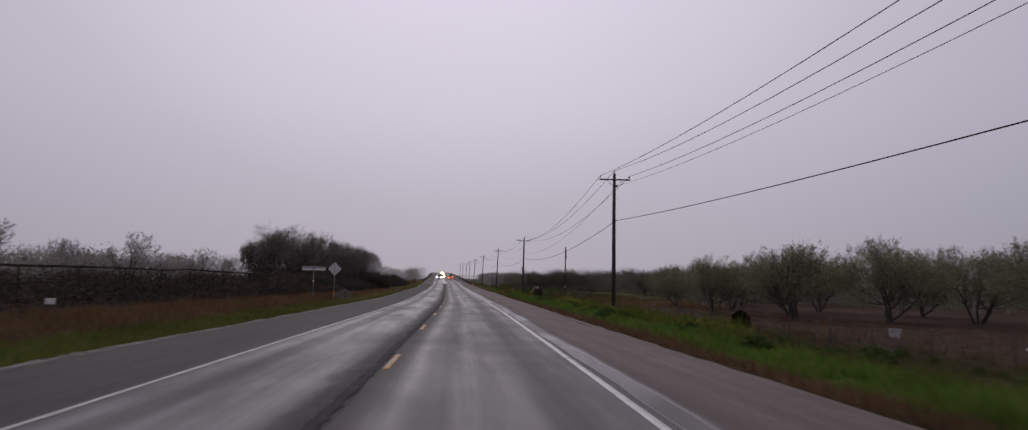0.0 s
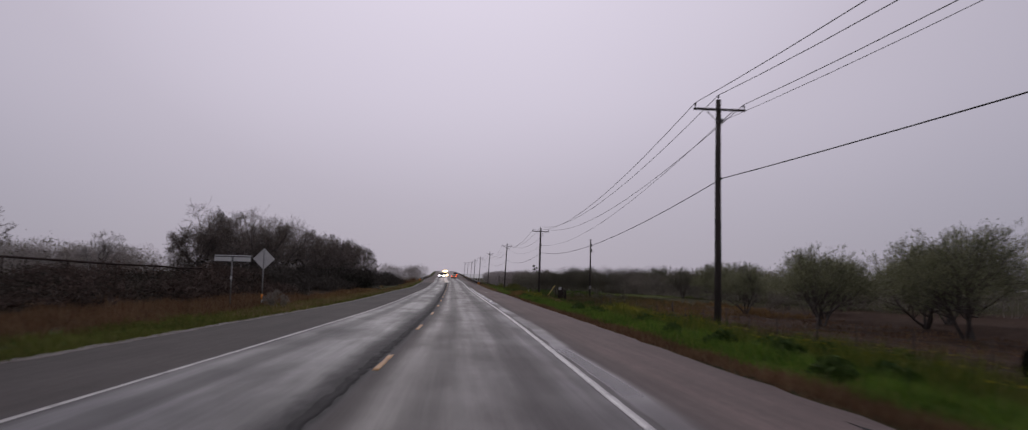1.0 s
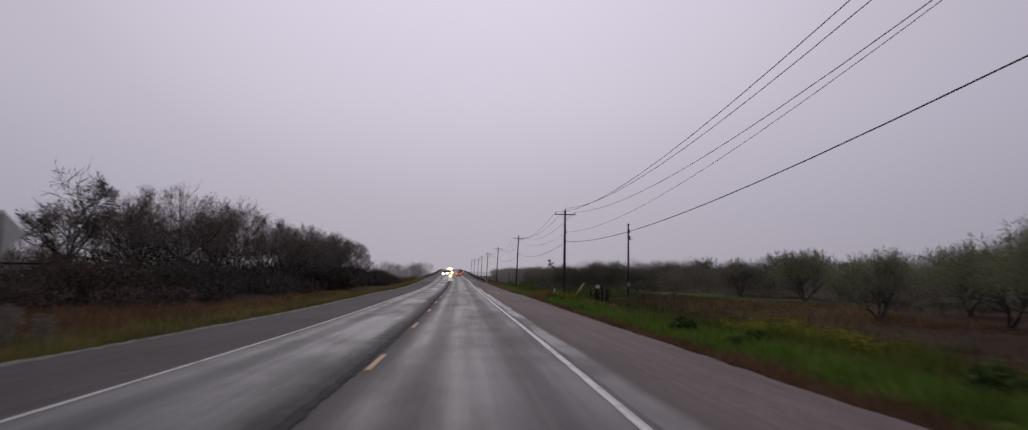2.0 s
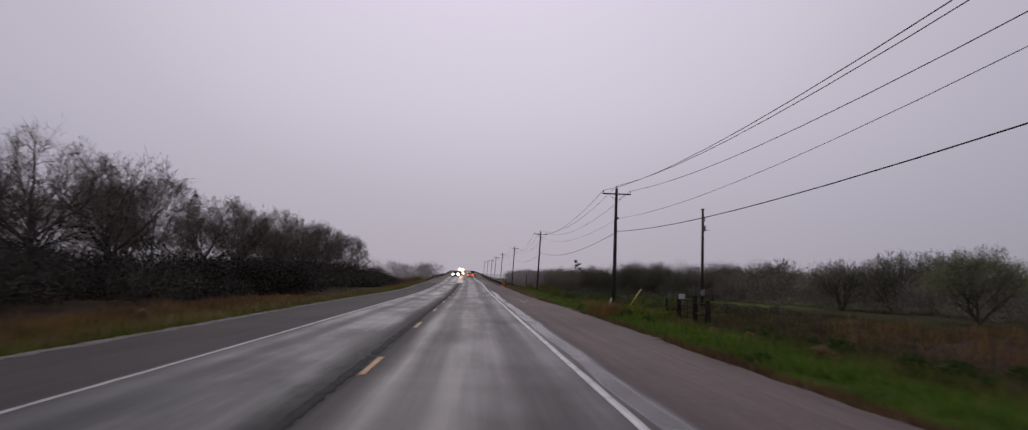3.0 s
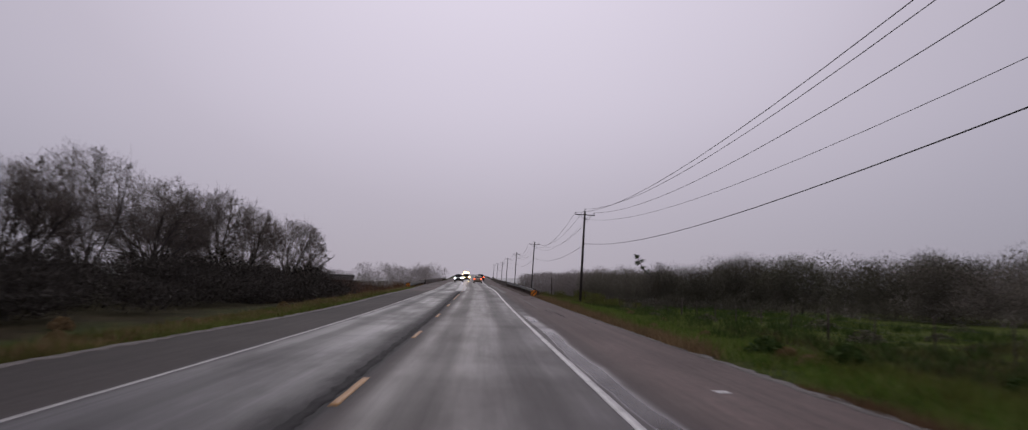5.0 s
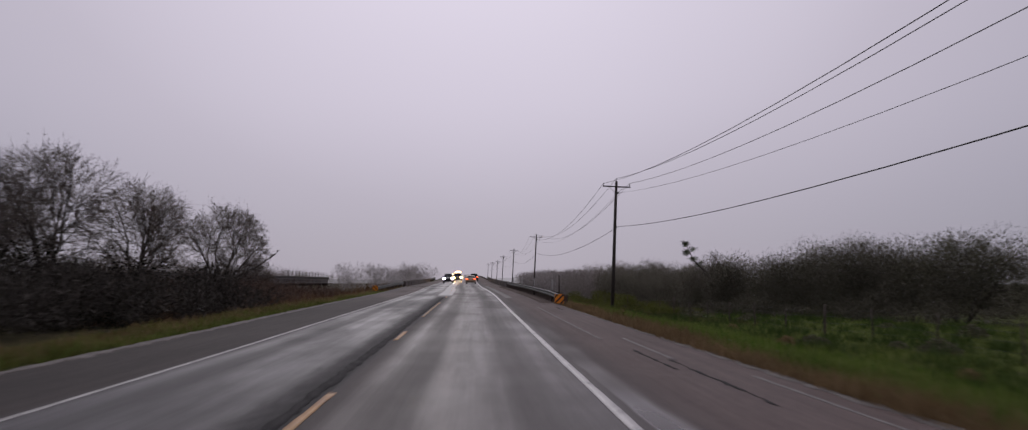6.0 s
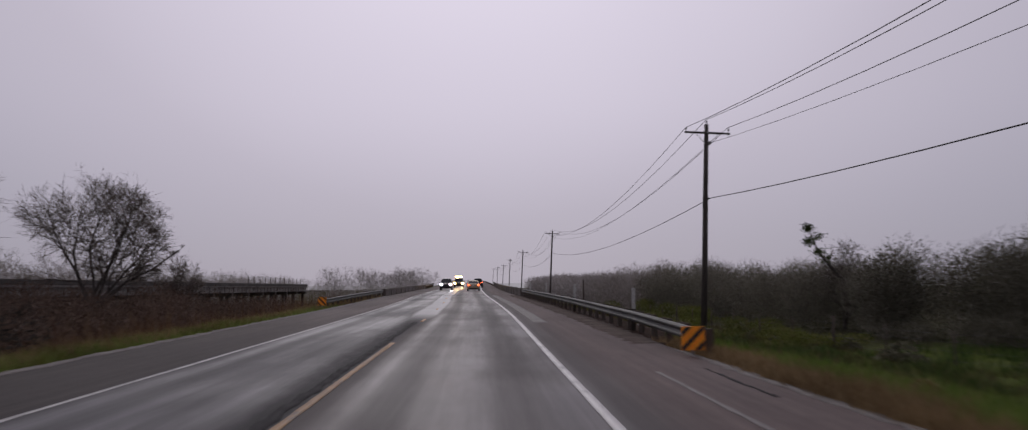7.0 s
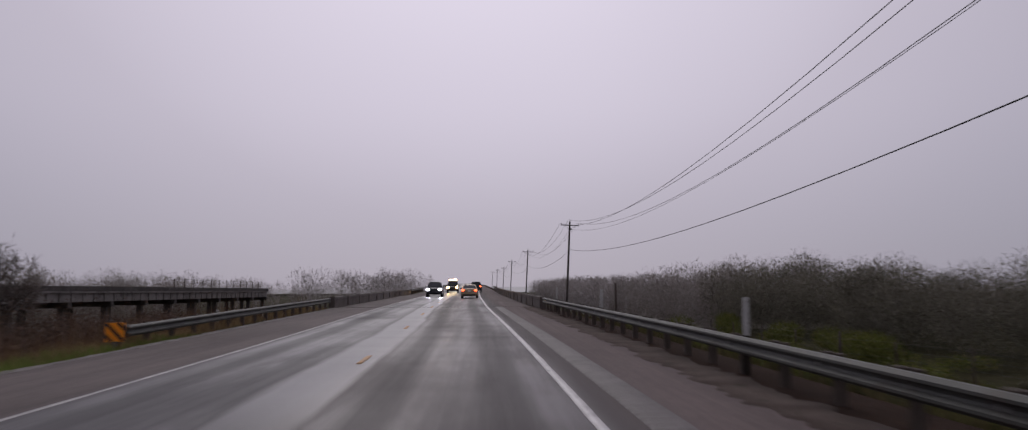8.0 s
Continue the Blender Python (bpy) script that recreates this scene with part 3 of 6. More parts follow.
def land(x, y):
    """Height of the ground at a place."""
    x, y = np.asarray(x, float), np.asarray(y, float)
    u = x - bend(y)
    right = np.interp(u, [5.5, 6.9, 8.0, 10.5, 13.5, 18, 60], [-0.09, -0.05, -0.16, -0.42, -0.50, -1.1, -1.3])
    right = right + 0.55 * step(100, 136, y) * step(14, 20, u) - 0.6 * step(165, 225, y) * step(7.6, 13, u)
    left = np.interp(-u, [6.0, 6.5, 8.0, 12, 20, 60], [-0.10, -0.05, -0.12, 0.0, 0.12, 0.2])
    left = left - 2.3 * step(168, 232, y) * step(7.8, 13.5, -u)
    z = np.where(u > 0, right, left)
    z = np.where((u < 5.7) & (u > -6.0), -0.12, z)
    z = z - 2.6 * step(268, 284, y) * (1 - step(318, 336, y)) * step(4.0, 9.0, np.abs(u))
    berm = 0.16 * step(7.5, 8.6, u) * (1 - step(10.5, 12.5, u)) * (1 - step(130, 165, y))
    lumps = 0.075 * np.sin(u * 2.3 + 1.3 * np.sin(y * 0.7)) * np.sin(y * 0.95 + u) + 0.05 * np.sin(y * 2.1 + 2.0 * np.sin(u * 1.9))
    z = z + berm + lumps * step(7.4, 8.2, u) * (1 - step(13.0, 16.0, u)) * (1 - step(150, 200, y))
    wave = 0.07 * np.sin(x * 0.31 + y * 0.17) * np.sin(y * 0.23 - x * 0.11) + 0.05 * np.sin(x * 0.9 + 1.7 * np.sin(y * 0.4))
    off = step(7.6, 15.0, np.abs(u))
    return z + wave * step(8.5, 14, np.abs(u)) + grade(y) * (1 - off) + along(y, LOWLAND) * off


xs = np.unique(np.concatenate([np.linspace(-1600, -120, 14), np.linspace(-120, -32, 30), np.arange(-32, -5.9, 0.65), [-6.45, -6.55], np.linspace(-5.9, 5.9, 9), [6.35, 6.9], np.arange(6.2, 36, 0.65), np.linspace(36, 120, 28), np.linspace(120, 1600, 14)]))
ys = np.unique(np.concatenate([np.linspace(-400, -24, 10), np.arange(-24, 4, 2.0), np.arange(4, 150, 1.0), np.arange(150, 262, 2.0), np.arange(262, 344, 2.0), np.linspace(344, 620, 60), np.linspace(620, 2400, 14)]))
gx, gy = np.meshgrid(xs, ys)
gv = np.stack([gx + bend(gy) * (np.abs(gx) < 120), gy, 0 * gx], -1)
gv[..., 2] = land(gv[..., 0], gv[..., 1])
idx = np.arange(gx.size).reshape(gx.shape)
gf = np.stack([idx[:-1, :-1], idx[:-1, 1:], idx[1:, 1:], idx[1:, :-1]], -1).reshape(-1, 4)
ground_mesh = np_mesh("ground", gv, gf)
keep_across(ground_mesh, gx)
ground_mesh.polygons.foreach_set("use_smooth", [True] * len(ground_mesh.polygons))
solid("ground", ground_mesh, M_GROUND, "rough roadside ground of grass, soil and brown field", "ground", kind="structure")

# ---- road ----
def strip_mesh(name, u0, u1, y0, y1, z, thick, dy=2.0, rag=0.0, seed=1):
    """A band along the road between two offsets from its middle, each a number or knots along it, with ragged sides if asked."""
    rng = np.random.default_rng(seed)
    yy = np.arange(y0, y1 + dy * 0.5, dy)
    b = bend(yy)
    u0, u1 = (along(yy, u) if isinstance(u, tuple) else u for u in (u0, u1))
    a, c = u0 + b + rag * rng.uniform(-1, 1, len(yy)), u1 + b + rag * rng.uniform(-1, 1, len(yy))
    top = grade(yy) + z
    v = np.stack([np.stack([a, yy, top], -1), np.stack([c, yy, top], -1), np.stack([c, yy, top - thick], -1), np.stack([a, yy, top - thick], -1)], 1)
    i = np.arange(len(yy) - 1)[:, None] * 4
    f = np.concatenate([np.stack([i + j, i + (j + 1) % 4, i + 4 + (j + 1) % 4, i + 4 + j], -1).reshape(-1, 4) for j in range(4)])
    n = (len(yy) - 1) * 4
    f = np.concatenate([f[:, ::-1], [[0, 1, 2, 3]], [[n + 3, n + 2, n + 1, n]]])
    me = np_mesh(name, v.reshape(-1, 3), f)
    keep_across(me, np.stack([a - b, c - b, c - b, a - b], 1))
    return me


road = solid("road", strip_mesh("road", PAVE_LEFT, PAVE_RIGHT, -200, 1000, 0.0, 0.3, 1.0, 0.06, 3), M_ROAD, "wet worn grey asphalt two-lane road with wide shoulders", "road", kind="structure")
part("edge_line", strip_mesh("edge_line", 3.38, 3.52, -200, 900, 0.005, 0.004, 0.6, 0.006, 4), M_WHITE_LINE, road, "worn white edge line")
part("edge_line", strip_mesh("edge_line", -3.71, -3.61, -200, 900, 0.005, 0.004, 0.6, 0.008, 5), M_DULL_LINE, road, "worn white edge line")
part("crumbled_edge", strip_mesh("crumbled_edge", tuple((y, u - 0.16) for y, u in PAVE_LEFT), tuple((y, u + 0.16) for y, u in PAVE_LEFT), -60, 262, 0.006, 0.05, 0.4, 0.09, 8), M_GRAVEL, road, "pale crumbled asphalt edge")
part("crumbled_edge", strip_mesh("crumbled_edge", tuple((y, u - 0.12) for y, u in PAVE_RIGHT), tuple((y, u + 0.10) for y, u in PAVE_RIGHT), 100, 200, 0.005, 0.05, 0.4, 0.08, 9), M_GRAVEL, road, "pale crumbled asphalt edge")
part("centre_seam", strip_mesh("centre_seam", -0.60, -0.42, -200, 213, 0.006, 0.004, 0.25, 0.045, 6), M_TAR, road, "dark ragged tar seam")
for k in range(-3, 40):
    yc = 18.37 + 12.24 * k
    half = 7.5 if k == 14 else 0.9 if 15 <= k <= 18 else 1.5
    yc += 5.0 if k == 14 else 0.0
    part("centre_dash", strip_mesh("centre_dash", -0.35, -0.23, yc - half, yc + half, 0.007, 0.004, 0.3, 0.008, 20 + k), M_YELLOW_WORN if k == 14 else M_YELLOW_LINE, road, "worn yellow paint dash")
for k, (cu, c0, c1) in enumerate(((5.6, 165.5, 171.0), (5.3, 169.5, 173.2), (6.1, 33.0, 36.5), (-6.0, 165.0, 168.5), (-5.6, 131.0, 133.2), (6.0, 193.0, 196.5))):
    part("pavement_crack", strip_mesh("pavement_crack", cu - 0.03, cu + 0.03, c0, c1, 0.005, 0.003, 0.18, 0.035, 60 + k), M_TAR, road, "dark crack in the shoulder")
part("expansion_joint", box_bm(13.2, 0.12, 0.012, (float(bend(262.4)), 262.4, float(grade(262.4)) + 0.004), 0.0), M_TAR, road, "dark bridge expansion joint")
for x0, y0, lx, ly in ((5.2, 133.6, 0.09, 1.7), (5.7, 136.9, 0.10, 0.9), (5.4, 141.2, 0.22, 0.3)):
    part("paint_mark", box_bm(lx, ly, 0.006, (x0 + float(bend(y0)), y0, float(grade(y0)) + 0.004), 0.0, Matrix.Rotation(0.08, 4, "Z")), M_WHITE_LINE, road, "short worn white survey mark")
part("dirt_edge", strip_mesh("dirt_edge", 5.75, 6.6, 202, 262, 0.006, 0.05, 0.35, 0.16, 91), M_APRON, road, "brown dirt washed along the shoulder")
bars = np.arange(212, 262, 0.36)
bv, bf = [], []
for k, y in enumerate(bars):
    for dx, dy, z in ((3.98, -0.1, 0.003), (4.5, -0.1, 0.003), (4.5, 0.1, 0.003), (3.98, 0.1, 0.003), (4.02, -0.05, 0.03), (4.46, -0.05, 0.03), (4.46, 0.05, 0.03), (4.02, 0.05, 0.03)):
        bv.append((dx + float(bend(y)), y + dy, z + float(grade(y))))
    o = 8 * k
    bf += [(o + 4, o + 5, o + 6, o + 7), (o, o + 1, o + 5, o + 4), (o + 1, o + 2, o + 6, o + 5), (o + 2, o + 3, o + 7, o + 6), (o + 3, o, o + 4, o + 7)]
for k, (su, y0, y1) in enumerate(((6.36, 161.0, 168.5), (5.7, 171.0, 176.5), (5.05, 176.0, 196.0))):
    part("worn_seam", strip_mesh("worn_seam", su - 0.045, su + 0.045, y0, y1, 0.004, 0.003, 0.5, 0.014, 80 + k), M_SEAM, road, "pale worn seam in the shoulder")
rumble = part("rumble_strip", np_mesh("rumble_strip", bv, bf), M_RIB, road, "ribbed grey rumble strip")
rumble["kind"] = "stuff"


# ---- utility poles and lines ----
# rows: y, x at the crossarm, its height, how far below it the neutral wire and the telephone cable hang, and the lean in degrees
POLES = [(-20.0, 12.15, 10.55, -1.1, -4.8, 0.0), (61.8, 12.91, 9.78, -0.48, -3.16, 0.0), (143.27, 13.6, 8.87, -2.05, -3.16, 0.5), (223.3, 13.85, 9.79, -0.52, -3.48, 2.4), (311.2, 13.35, 10.41, -0.5, -3.2, 2.8)]
POLES += [(387.5, 12.61, 10.73, -0.5, -3.2, 2.9), (470.0, 12.28, 11.54, -0.5, -3.2, 3.0), (555.0, 12.2, 11.9, -0.5, -3.2, 3.0), (640.0, 11.2, 13.2, -0.5, -3.2, 3.0), (725.0, 10.0, 14.2, -0.5, -3.2, 3.0)]


def utility_pole(x, y, arm_z, neutral, cable, lean=0.0):
    """A pole whose crossarm is at x and that height; neutral, cable: how far below it those lines are held; lean: degrees away from the road."""
    foot = x - math.tan(radians(lean)) * (arm_z + 0.8)
    base = float(land(foot, y)) - 0.2
    t = thing("utility_pole", (foot, y, base), "weathered brown wooden utility pole with one crossarm", "utility pole", "roadside utility poles")
    t.matrix_world = pose(foot, y, base, 0, lean, 0)
    top = arm_z + 0.5 - base
    pole = part("pole", tube_bm([(0, 0, 0), (0.01, 0, top * 0.35), (-0.01, 0, top * 0.7), (0, 0, top)], [0.165, 0.15, 0.13, 0.11], 12), M_POLE, t)
    h = arm_z - base
    arm = part("crossarm", box_bm(2.44, 0.09, 0.105, (0, -0.17, h), 0.012), M_POLE, t)
    for s in (-1, 1):
        part("arm_brace", tube_bm([(s * 0.62, -0.17, h - 0.06), (0.02 * s, -0.13, h - 0.62)], [0.018, 0.018], 6), M_GALV, t, "galvanised flat brace")
        ins = part("insulator", lathe_bm([(0.014, 0.0), (0.014, 0.08), (0.05, 0.09), (0.055, 0.13), (0.03, 0.16), (0.045, 0.19), (0.02, 0.22)], 10), M_PORCELAIN, t, "grey porcelain pin insulator")
        ins.location = (s * 1.14, -0.17, h + 0.06)
    ins = part("insulator", lathe_bm([(0.014, 0.0), (0.014, 0.08), (0.05, 0.09), (0.055, 0.13), (0.03, 0.16), (0.045, 0.19), (0.02, 0.22)], 10), M_PORCELAIN, t, "grey porcelain pin insulator")
    ins.location = (0, 0, top)
    part("through_bolt", box_bm(0.05, 0.34, 0.05, (0, -0.08, h), 0.008), M_GALV, t)
    part("spool_bracket", box_bm(0.10, 0.05, 0.22, (0.15, 0, h + neutral), 0.01), M_GALV, t, "steel spool bracket of the neutral wire")
    part("spool", lathe_bm([(0.02, -0.07), (0.05, -0.06), (0.03, 0.0), (0.05, 0.06), (0.02, 0.07)], 8), M_PORCELAIN, t, "grey porcelain spool").location = (0.22, 0, h + neutral)
    part("cable_clamp", box_bm(0.09, 0.12, 0.09, (0.145, 0, h + cable), 0.015), M_CABLE, t, "black cable clamp")
    part("ground_wire", tube_bm([(0.10, -0.12, 0.3), (0.09, -0.11, h * 0.5), (0.07, -0.10, h - 0.1)], [0.008, 0.008, 0.008], 5), M_WIRE, t, "thin ground wire")
    return t, top + base


tops = [utility_pole(x, y, az, dn, dc, lean)[1] for y, x, az, dn, dc, lean in POLES]


def span_line(name, spots, radius, sags, mat, label):
    """A wire from pole to pole; sags: how deep it hangs in each span, the last one for the rest."""
    pts, steps = [], 16
    for i, (a, b) in enumerate(zip(spots, spots[1:])):
        deep = sags[min(i, len(sags) - 1)]
        for k in range(steps):
            f = k / steps
            pts.append(Vector(a).lerp(Vector(b), f) - Vector((0, 0, 4 * deep * f * (1 - f))))
    pts.append(Vector(spots[-1]))
    return solid(name, tube_bm(pts, [radius] * len(pts), 5), mat, label, "overhead line", "overhead lines")


for dx, dz, sags in ((-1.14, 0.28, (1.34, 1.92, 1.64, 2.5)), (0.0, None, (1.72, 1.85, 1.66, 2.4)), (1.14, 0.28, (1.36, 1.77, 1.56, 2.3))):
    spots = [(x + dx, y - 0.17 * (dx != 0), (az + dz) if dz else tp + 0.22) for (y, x, az, dn, dc, lean), tp in zip(POLES, tops)]
    span_line("power_line", spots, 0.016, sags, M_WIRE, "thin bare overhead power conductor between wooden poles")
span_line("neutral_line", [(x + 0.2, y, az + dn) for y, x, az, dn, dc, lean in POLES], 0.011, (1.24, 1.69, 1.33, 2.1), M_WIRE, "thin bare neutral wire below the crossarms")
span_line("telephone_cable", [(x + 0.17, y, az + dc) for y, x, az, dn, dc, lean in POLES], 0.022, (0.58, 1.25, 1.09, 1.31), M_CABLE, "thick black sagging telephone cable between wooden poles")

# service pole in the field
sx, sy = 21.3, 144.1
sb = float(land(sx, sy)) - 0.2
service = thing("service_pole", (sx, sy, sb), "slim wooden service pole with small transformer fittings", "utility pole")
part("pole", tube_bm([(0, 0, 0), (0.01, 0, 4.5), (0, 0, 7.95 - sb)], [0.14, 0.12, 0.095], 10), M_POLE, service)
part("cap_bracket", box_bm(0.34, 0.12, 0.08, (0, 0, 7.9 - sb), 0.01), M_GALV, service)
part("cutout", lathe_bm([(0.03, 0), (0.06, 0.05), (0.04, 0.12), (0.06, 0.2), (0.04, 0.28), (0.05, 0.4), (0.02, 0.44)], 8), M_PORCELAIN, service).location = (0.16, 0, 6.85 - sb)
part("meter_can", box_bm(0.2, 0.16, 0.5, (0.16, 0, 6.25 - sb), 0.03), M_GALV, service)
part("side_arm", tube_bm([(0.0, 0, 6.05 - sb), (0.6, 0, 6.1 - sb)], [0.02, 0.02], 6), M_GALV, service)
part("meter_box", box_bm(0.3, 0.2, 0.5, (0, -0.2, 1.6), 0.02), M_GALV, service)

# guy marker and white stub by the pole
zb = float(land(14.8, 143.7))
solid("guy_marker", tube_bm([(14.8, 143.7, zb - 0.1), (15.4, 143.73, zb + 0.8), (15.97, 143.76, zb + 1.62)], [0.06, 0.06, 0.055], 10), M_YELLOW_PIPE, "leaning yellow plastic guy wire marker in the grass", "guy marker")
solid("marker_stub", tube_bm([(10.18, 126.9, -0.85), (10.28, 126.95, -0.3), (10.5, 127.1, 0.43)], [0.06, 0.06, 0.055], 9), M_WHITE_POST, "short leaning white cable marker in the verge", "marker post")


# ---- fence along the field ----
def wire_fence(name, spots, label, strands=(0.35, 0.65, 0.95, 1.2), post_r=0.036, high=1.3):
    t = thing(name, (*spots[0], float(land(*spots[0]))), label, "fence")
    o = Vector((*spots[0], float(land(*spots[0]))))
    rng = random.Random(len(spots))
    for k, (x, y) in enumerate(spots):
        z = float(land(x, y))
        big = k % 6 == 0
        r, h = (post_r * 1.7, high + 0.2) if big else (post_r, high + rng.uniform(-0.1, 0.1))
        a, b = rng.uniform(-0.06, 0.06), rng.uniform(-0.06, 0.06)
        p = Vector((x, y, z)) - o
        part("fence_post", tube_bm([p + Vector((0, 0, -0.3)), p + Vector((a * 0.5, b * 0.5, h * 0.5)), p + Vector((a, b, h))], [r, r * 0.95, r * 0.85], 7), M_POST, t)
    for s in strands:
        part("fence_wire", tube_bm([Vector((x, y, float(land(x, y)) + s)) - o for x, y in spots], [0.0035] * len(spots), 4), M_WIRE, t)
    return t


wire_fence("field_fence", [(18.9 - 0.004 * y + 0.12 * math.sin(y), y) for y in np.arange(14.0, 124.0, 4.2)], "sagging wire fence with rough grey wooden posts along the field")
wire_fence("pasture_fence", [(18.4 - 0.02 * (y - 138), y) for y in np.arange(140.0, 262.0, 4.2)], "low wire fence with rough wooden posts beside the pasture")

# corner posts, pipe gate and notice
for x, y, h, r in ((13.87, 126.4, 1.15, 0.09), (14.3, 125.1, 1.2, 0.12), (13.85, 123.5, 1.4, 0.11), (13.8, 119.8, 1.5, 0.14), (13.8, 117.5, 1.35, 0.15)):
    z = float(land(x, y))
    solid("gate_post", tube_bm([(x, y, z - 0.3), (x + 0.03, y, z + h * 0.5), (x, y + 0.02, z + h)], [r * 1.05, r, r * 0.92], 9), M_GATE_WOOD, "thick dark weathered wooden gate post", "gate post", "gate posts")
gx0, gy0 = 13.9, 121.65
gz0 = float(land(gx0, gy0))
gate = thing("field_gate", (gx0, gy0, gz0), "dark tubular steel field gate between wooden posts", "gate")
for k, h in enumerate((0.3, 0.62, 0.94, 1.3)):
    part("gate_rail", tube_bm([(-0.08, -1.7, h), (0.06, 1.75, h)], [0.022, 0.022], 8), M_RUST_PIPE, gate)
for yy in (-1.7, 0.0, 1.75):
    part("gate_upright", tube_bm([(0.04 * yy, yy, 0.25), (0.04 * yy, yy, 1.32)], [0.022, 0.022], 8), M_RUST_PIPE, gate)
for xa, ya, xb, yb, h in ((13.87, 126.4, 14.3, 125.1, 0.5), (13.8, 119.8, 13.8, 117.5, 0.55), (13.8, 119.8, 13.8, 117.5, 1.1)):
    zr = float(land(xa, ya))
    solid("corner_brace", tube_bm([(xa, ya, zr + h), ((xa + xb) / 2, (ya + yb) / 2, zr + h - 0.03), (xb, yb, zr + h)], [0.05, 0.048, 0.045], 8), M_GATE_WOOD, "dark wooden brace rail between the gate posts", "fence brace", "gate braces")
solid("notice_plate", box_bm(0.40, 0.02, 0.29, (0, 0, 0), 0.006), M_LITTER, "small dull white notice plate on the gate post", "sign", place=pose(14.02, 123.37, 0.71, 0, 0, 8))

# gravel turnout in front of the gate
ay = np.arange(120.5, 130.01, 0.5)
rag = np.random.default_rng(4).uniform(-0.16, 0.16, len(ay))
out = 7.0 + 1.4 * np.sin(np.pi * (ay - 120.5) / 9.5) ** 0.7 + rag
fr = np.linspace(0, 1, 7)
au = 6.5 + (out[:, None] - 6.5) * fr[None]
av = np.stack([au + bend(ay)[:, None], np.repeat(ay[:, None], 7, 1), 0 * au], -1)
av[..., 2] = np.maximum(land(av[..., 0], av[..., 1]), grade(av[..., 1]) - 0.16) + 0.03 * (1 - fr[None] ** 4) - 0.02
av[:, 0, 2] = grade(ay) - 0.08
ai = np.arange(av.shape[0] * 7).reshape(-1, 7)
apron_mesh = np_mesh("gravel_turnout", av.reshape(-1, 3), np.stack([ai[:-1, :-1], ai[:-1, 1:], ai[1:, 1:], ai[1:, :-1]], -1).reshape(-1, 4))
solid("gravel_turnout", apron_mesh, M_APRON, "brown crumbled gravel turnout beside the pavement", "gravel", kind="structure")


# ---- signs on the far verge ----
z = float(land(-9.6, 71.4))
warn = thing("warning_sign", (-9.6, 71.4, z), "diamond road sign showing its dull grey back on steel post", "road sign")
part("post", tube_bm([(0, 0.03, -0.3), (0, 0.03, 2.97 - z)], [0.032, 0.032], 8), M_GALV, warn)
part("sign_plate", box_bm(0.84, 0.006, 0.84, (0, 0.08, 2.54 - z), 0.0, Matrix.Rotation(radians(45), 4, "Y")), M_SIGN_BACK, warn, "bare aluminium diamond plate back")
part("stiffener", box_bm(0.05, 0.03, 0.95, (0, 0.055, 2.54 - z), 0.004), M_GALV, warn)
part("reflector_band", tube_bm([(0, 0.03, 0.45), (0, 0.03, 0.75)], [0.045, 0.045], 10), M_ORANGE, warn, "orange reflective band")
part("base_band", tube_bm([(0, 0.03, 0.25), (0, 0.03, 0.44)], [0.042, 0.042], 10), M_WHITE_POST, warn, "white band")
z = float(land(-11.5, 72.1))
guide = thing("guide_sign", (-11.5, 72.1, z), "long narrow white guide sign seen from behind on a steel post", "road sign")
part("post", tube_bm([(0, 0.04, -0.3), (0, 0.04, 2.65 - z)], [0.035, 0.035], 8), M_GALV, guide)
part("sign_plate", box_bm(2.0, 0.006, 0.34, (0, 0.09, 2.55 - z), 0.0), M_SIGN_WHITE, guide)
part("stiffener", box_bm(1.96, 0.03, 0.05, (0, 0.065, 2.64 - z), 0.004), M_BLACK, guide, "dark stiffening rail")
part("clamp", box_bm(0.10, 0.06, 0.30, (0, 0.05, 2.53 - z), 0.008), M_BLACK, guide)
part("reflector", box_bm(0.10, 0.03, 0.16, (0, -0.01, 1.45 - z), 0.004), M_SIGN_WHITE, guide, "small white reflector")
solid("survey_post", tube_bm([(0, 0, -0.3), (0.02, 0, 1.15)], [0.07, 0.065], 8), M_POLE, "short weathered wooden post in the verge", "post", place=pose(-14.4, 113.0, float(land(-14.4, 113)), 0, 0, 0))
zz = float(land(-14.2, 32.3))
mail = thing("utility_marker", (-14.2, 32.3, zz), "small white utility marker plate on a stake", "marker sign")
part("stake", tube_bm([(0, 0, -0.2), (0, 0, 0.72)], [0.025, 0.025], 6), M_POST, mail)
part("plate", box_bm(0.36, 0.02, 0.22, (0, -0.03, 0.6), 0.006), M_SIGN_WHITE, mail)

# rusty pipe fence behind the verge
pipe = thing("pipe_fence", (-19.4, 10.0, float(land(-19.4, 10))), "dark rusty high pipe-rail fence in the brush", "fence")
pz = float(land(-19.4, 10))
part("top_rail", tube_bm([(0, y - 10.0, 2.0 + float(land(-19.4, y)) - pz + 0.05 * math.sin(y * 0.12)) for y in np.arange(10.0, 104.0, 6.0)], [0.055] * 16, 8), M_RUST_PIPE, pipe)
for y in np.arange(10.0, 103.0, 6.0):
    part("pipe_post", tube_bm([(0, y - 10, float(land(-19.4, y)) - pz - 0.3), (0, y - 10, 2.0 + float(land(-19.4, y)) - pz)], [0.04, 0.04], 7), M_RUST_PIPE, pipe)


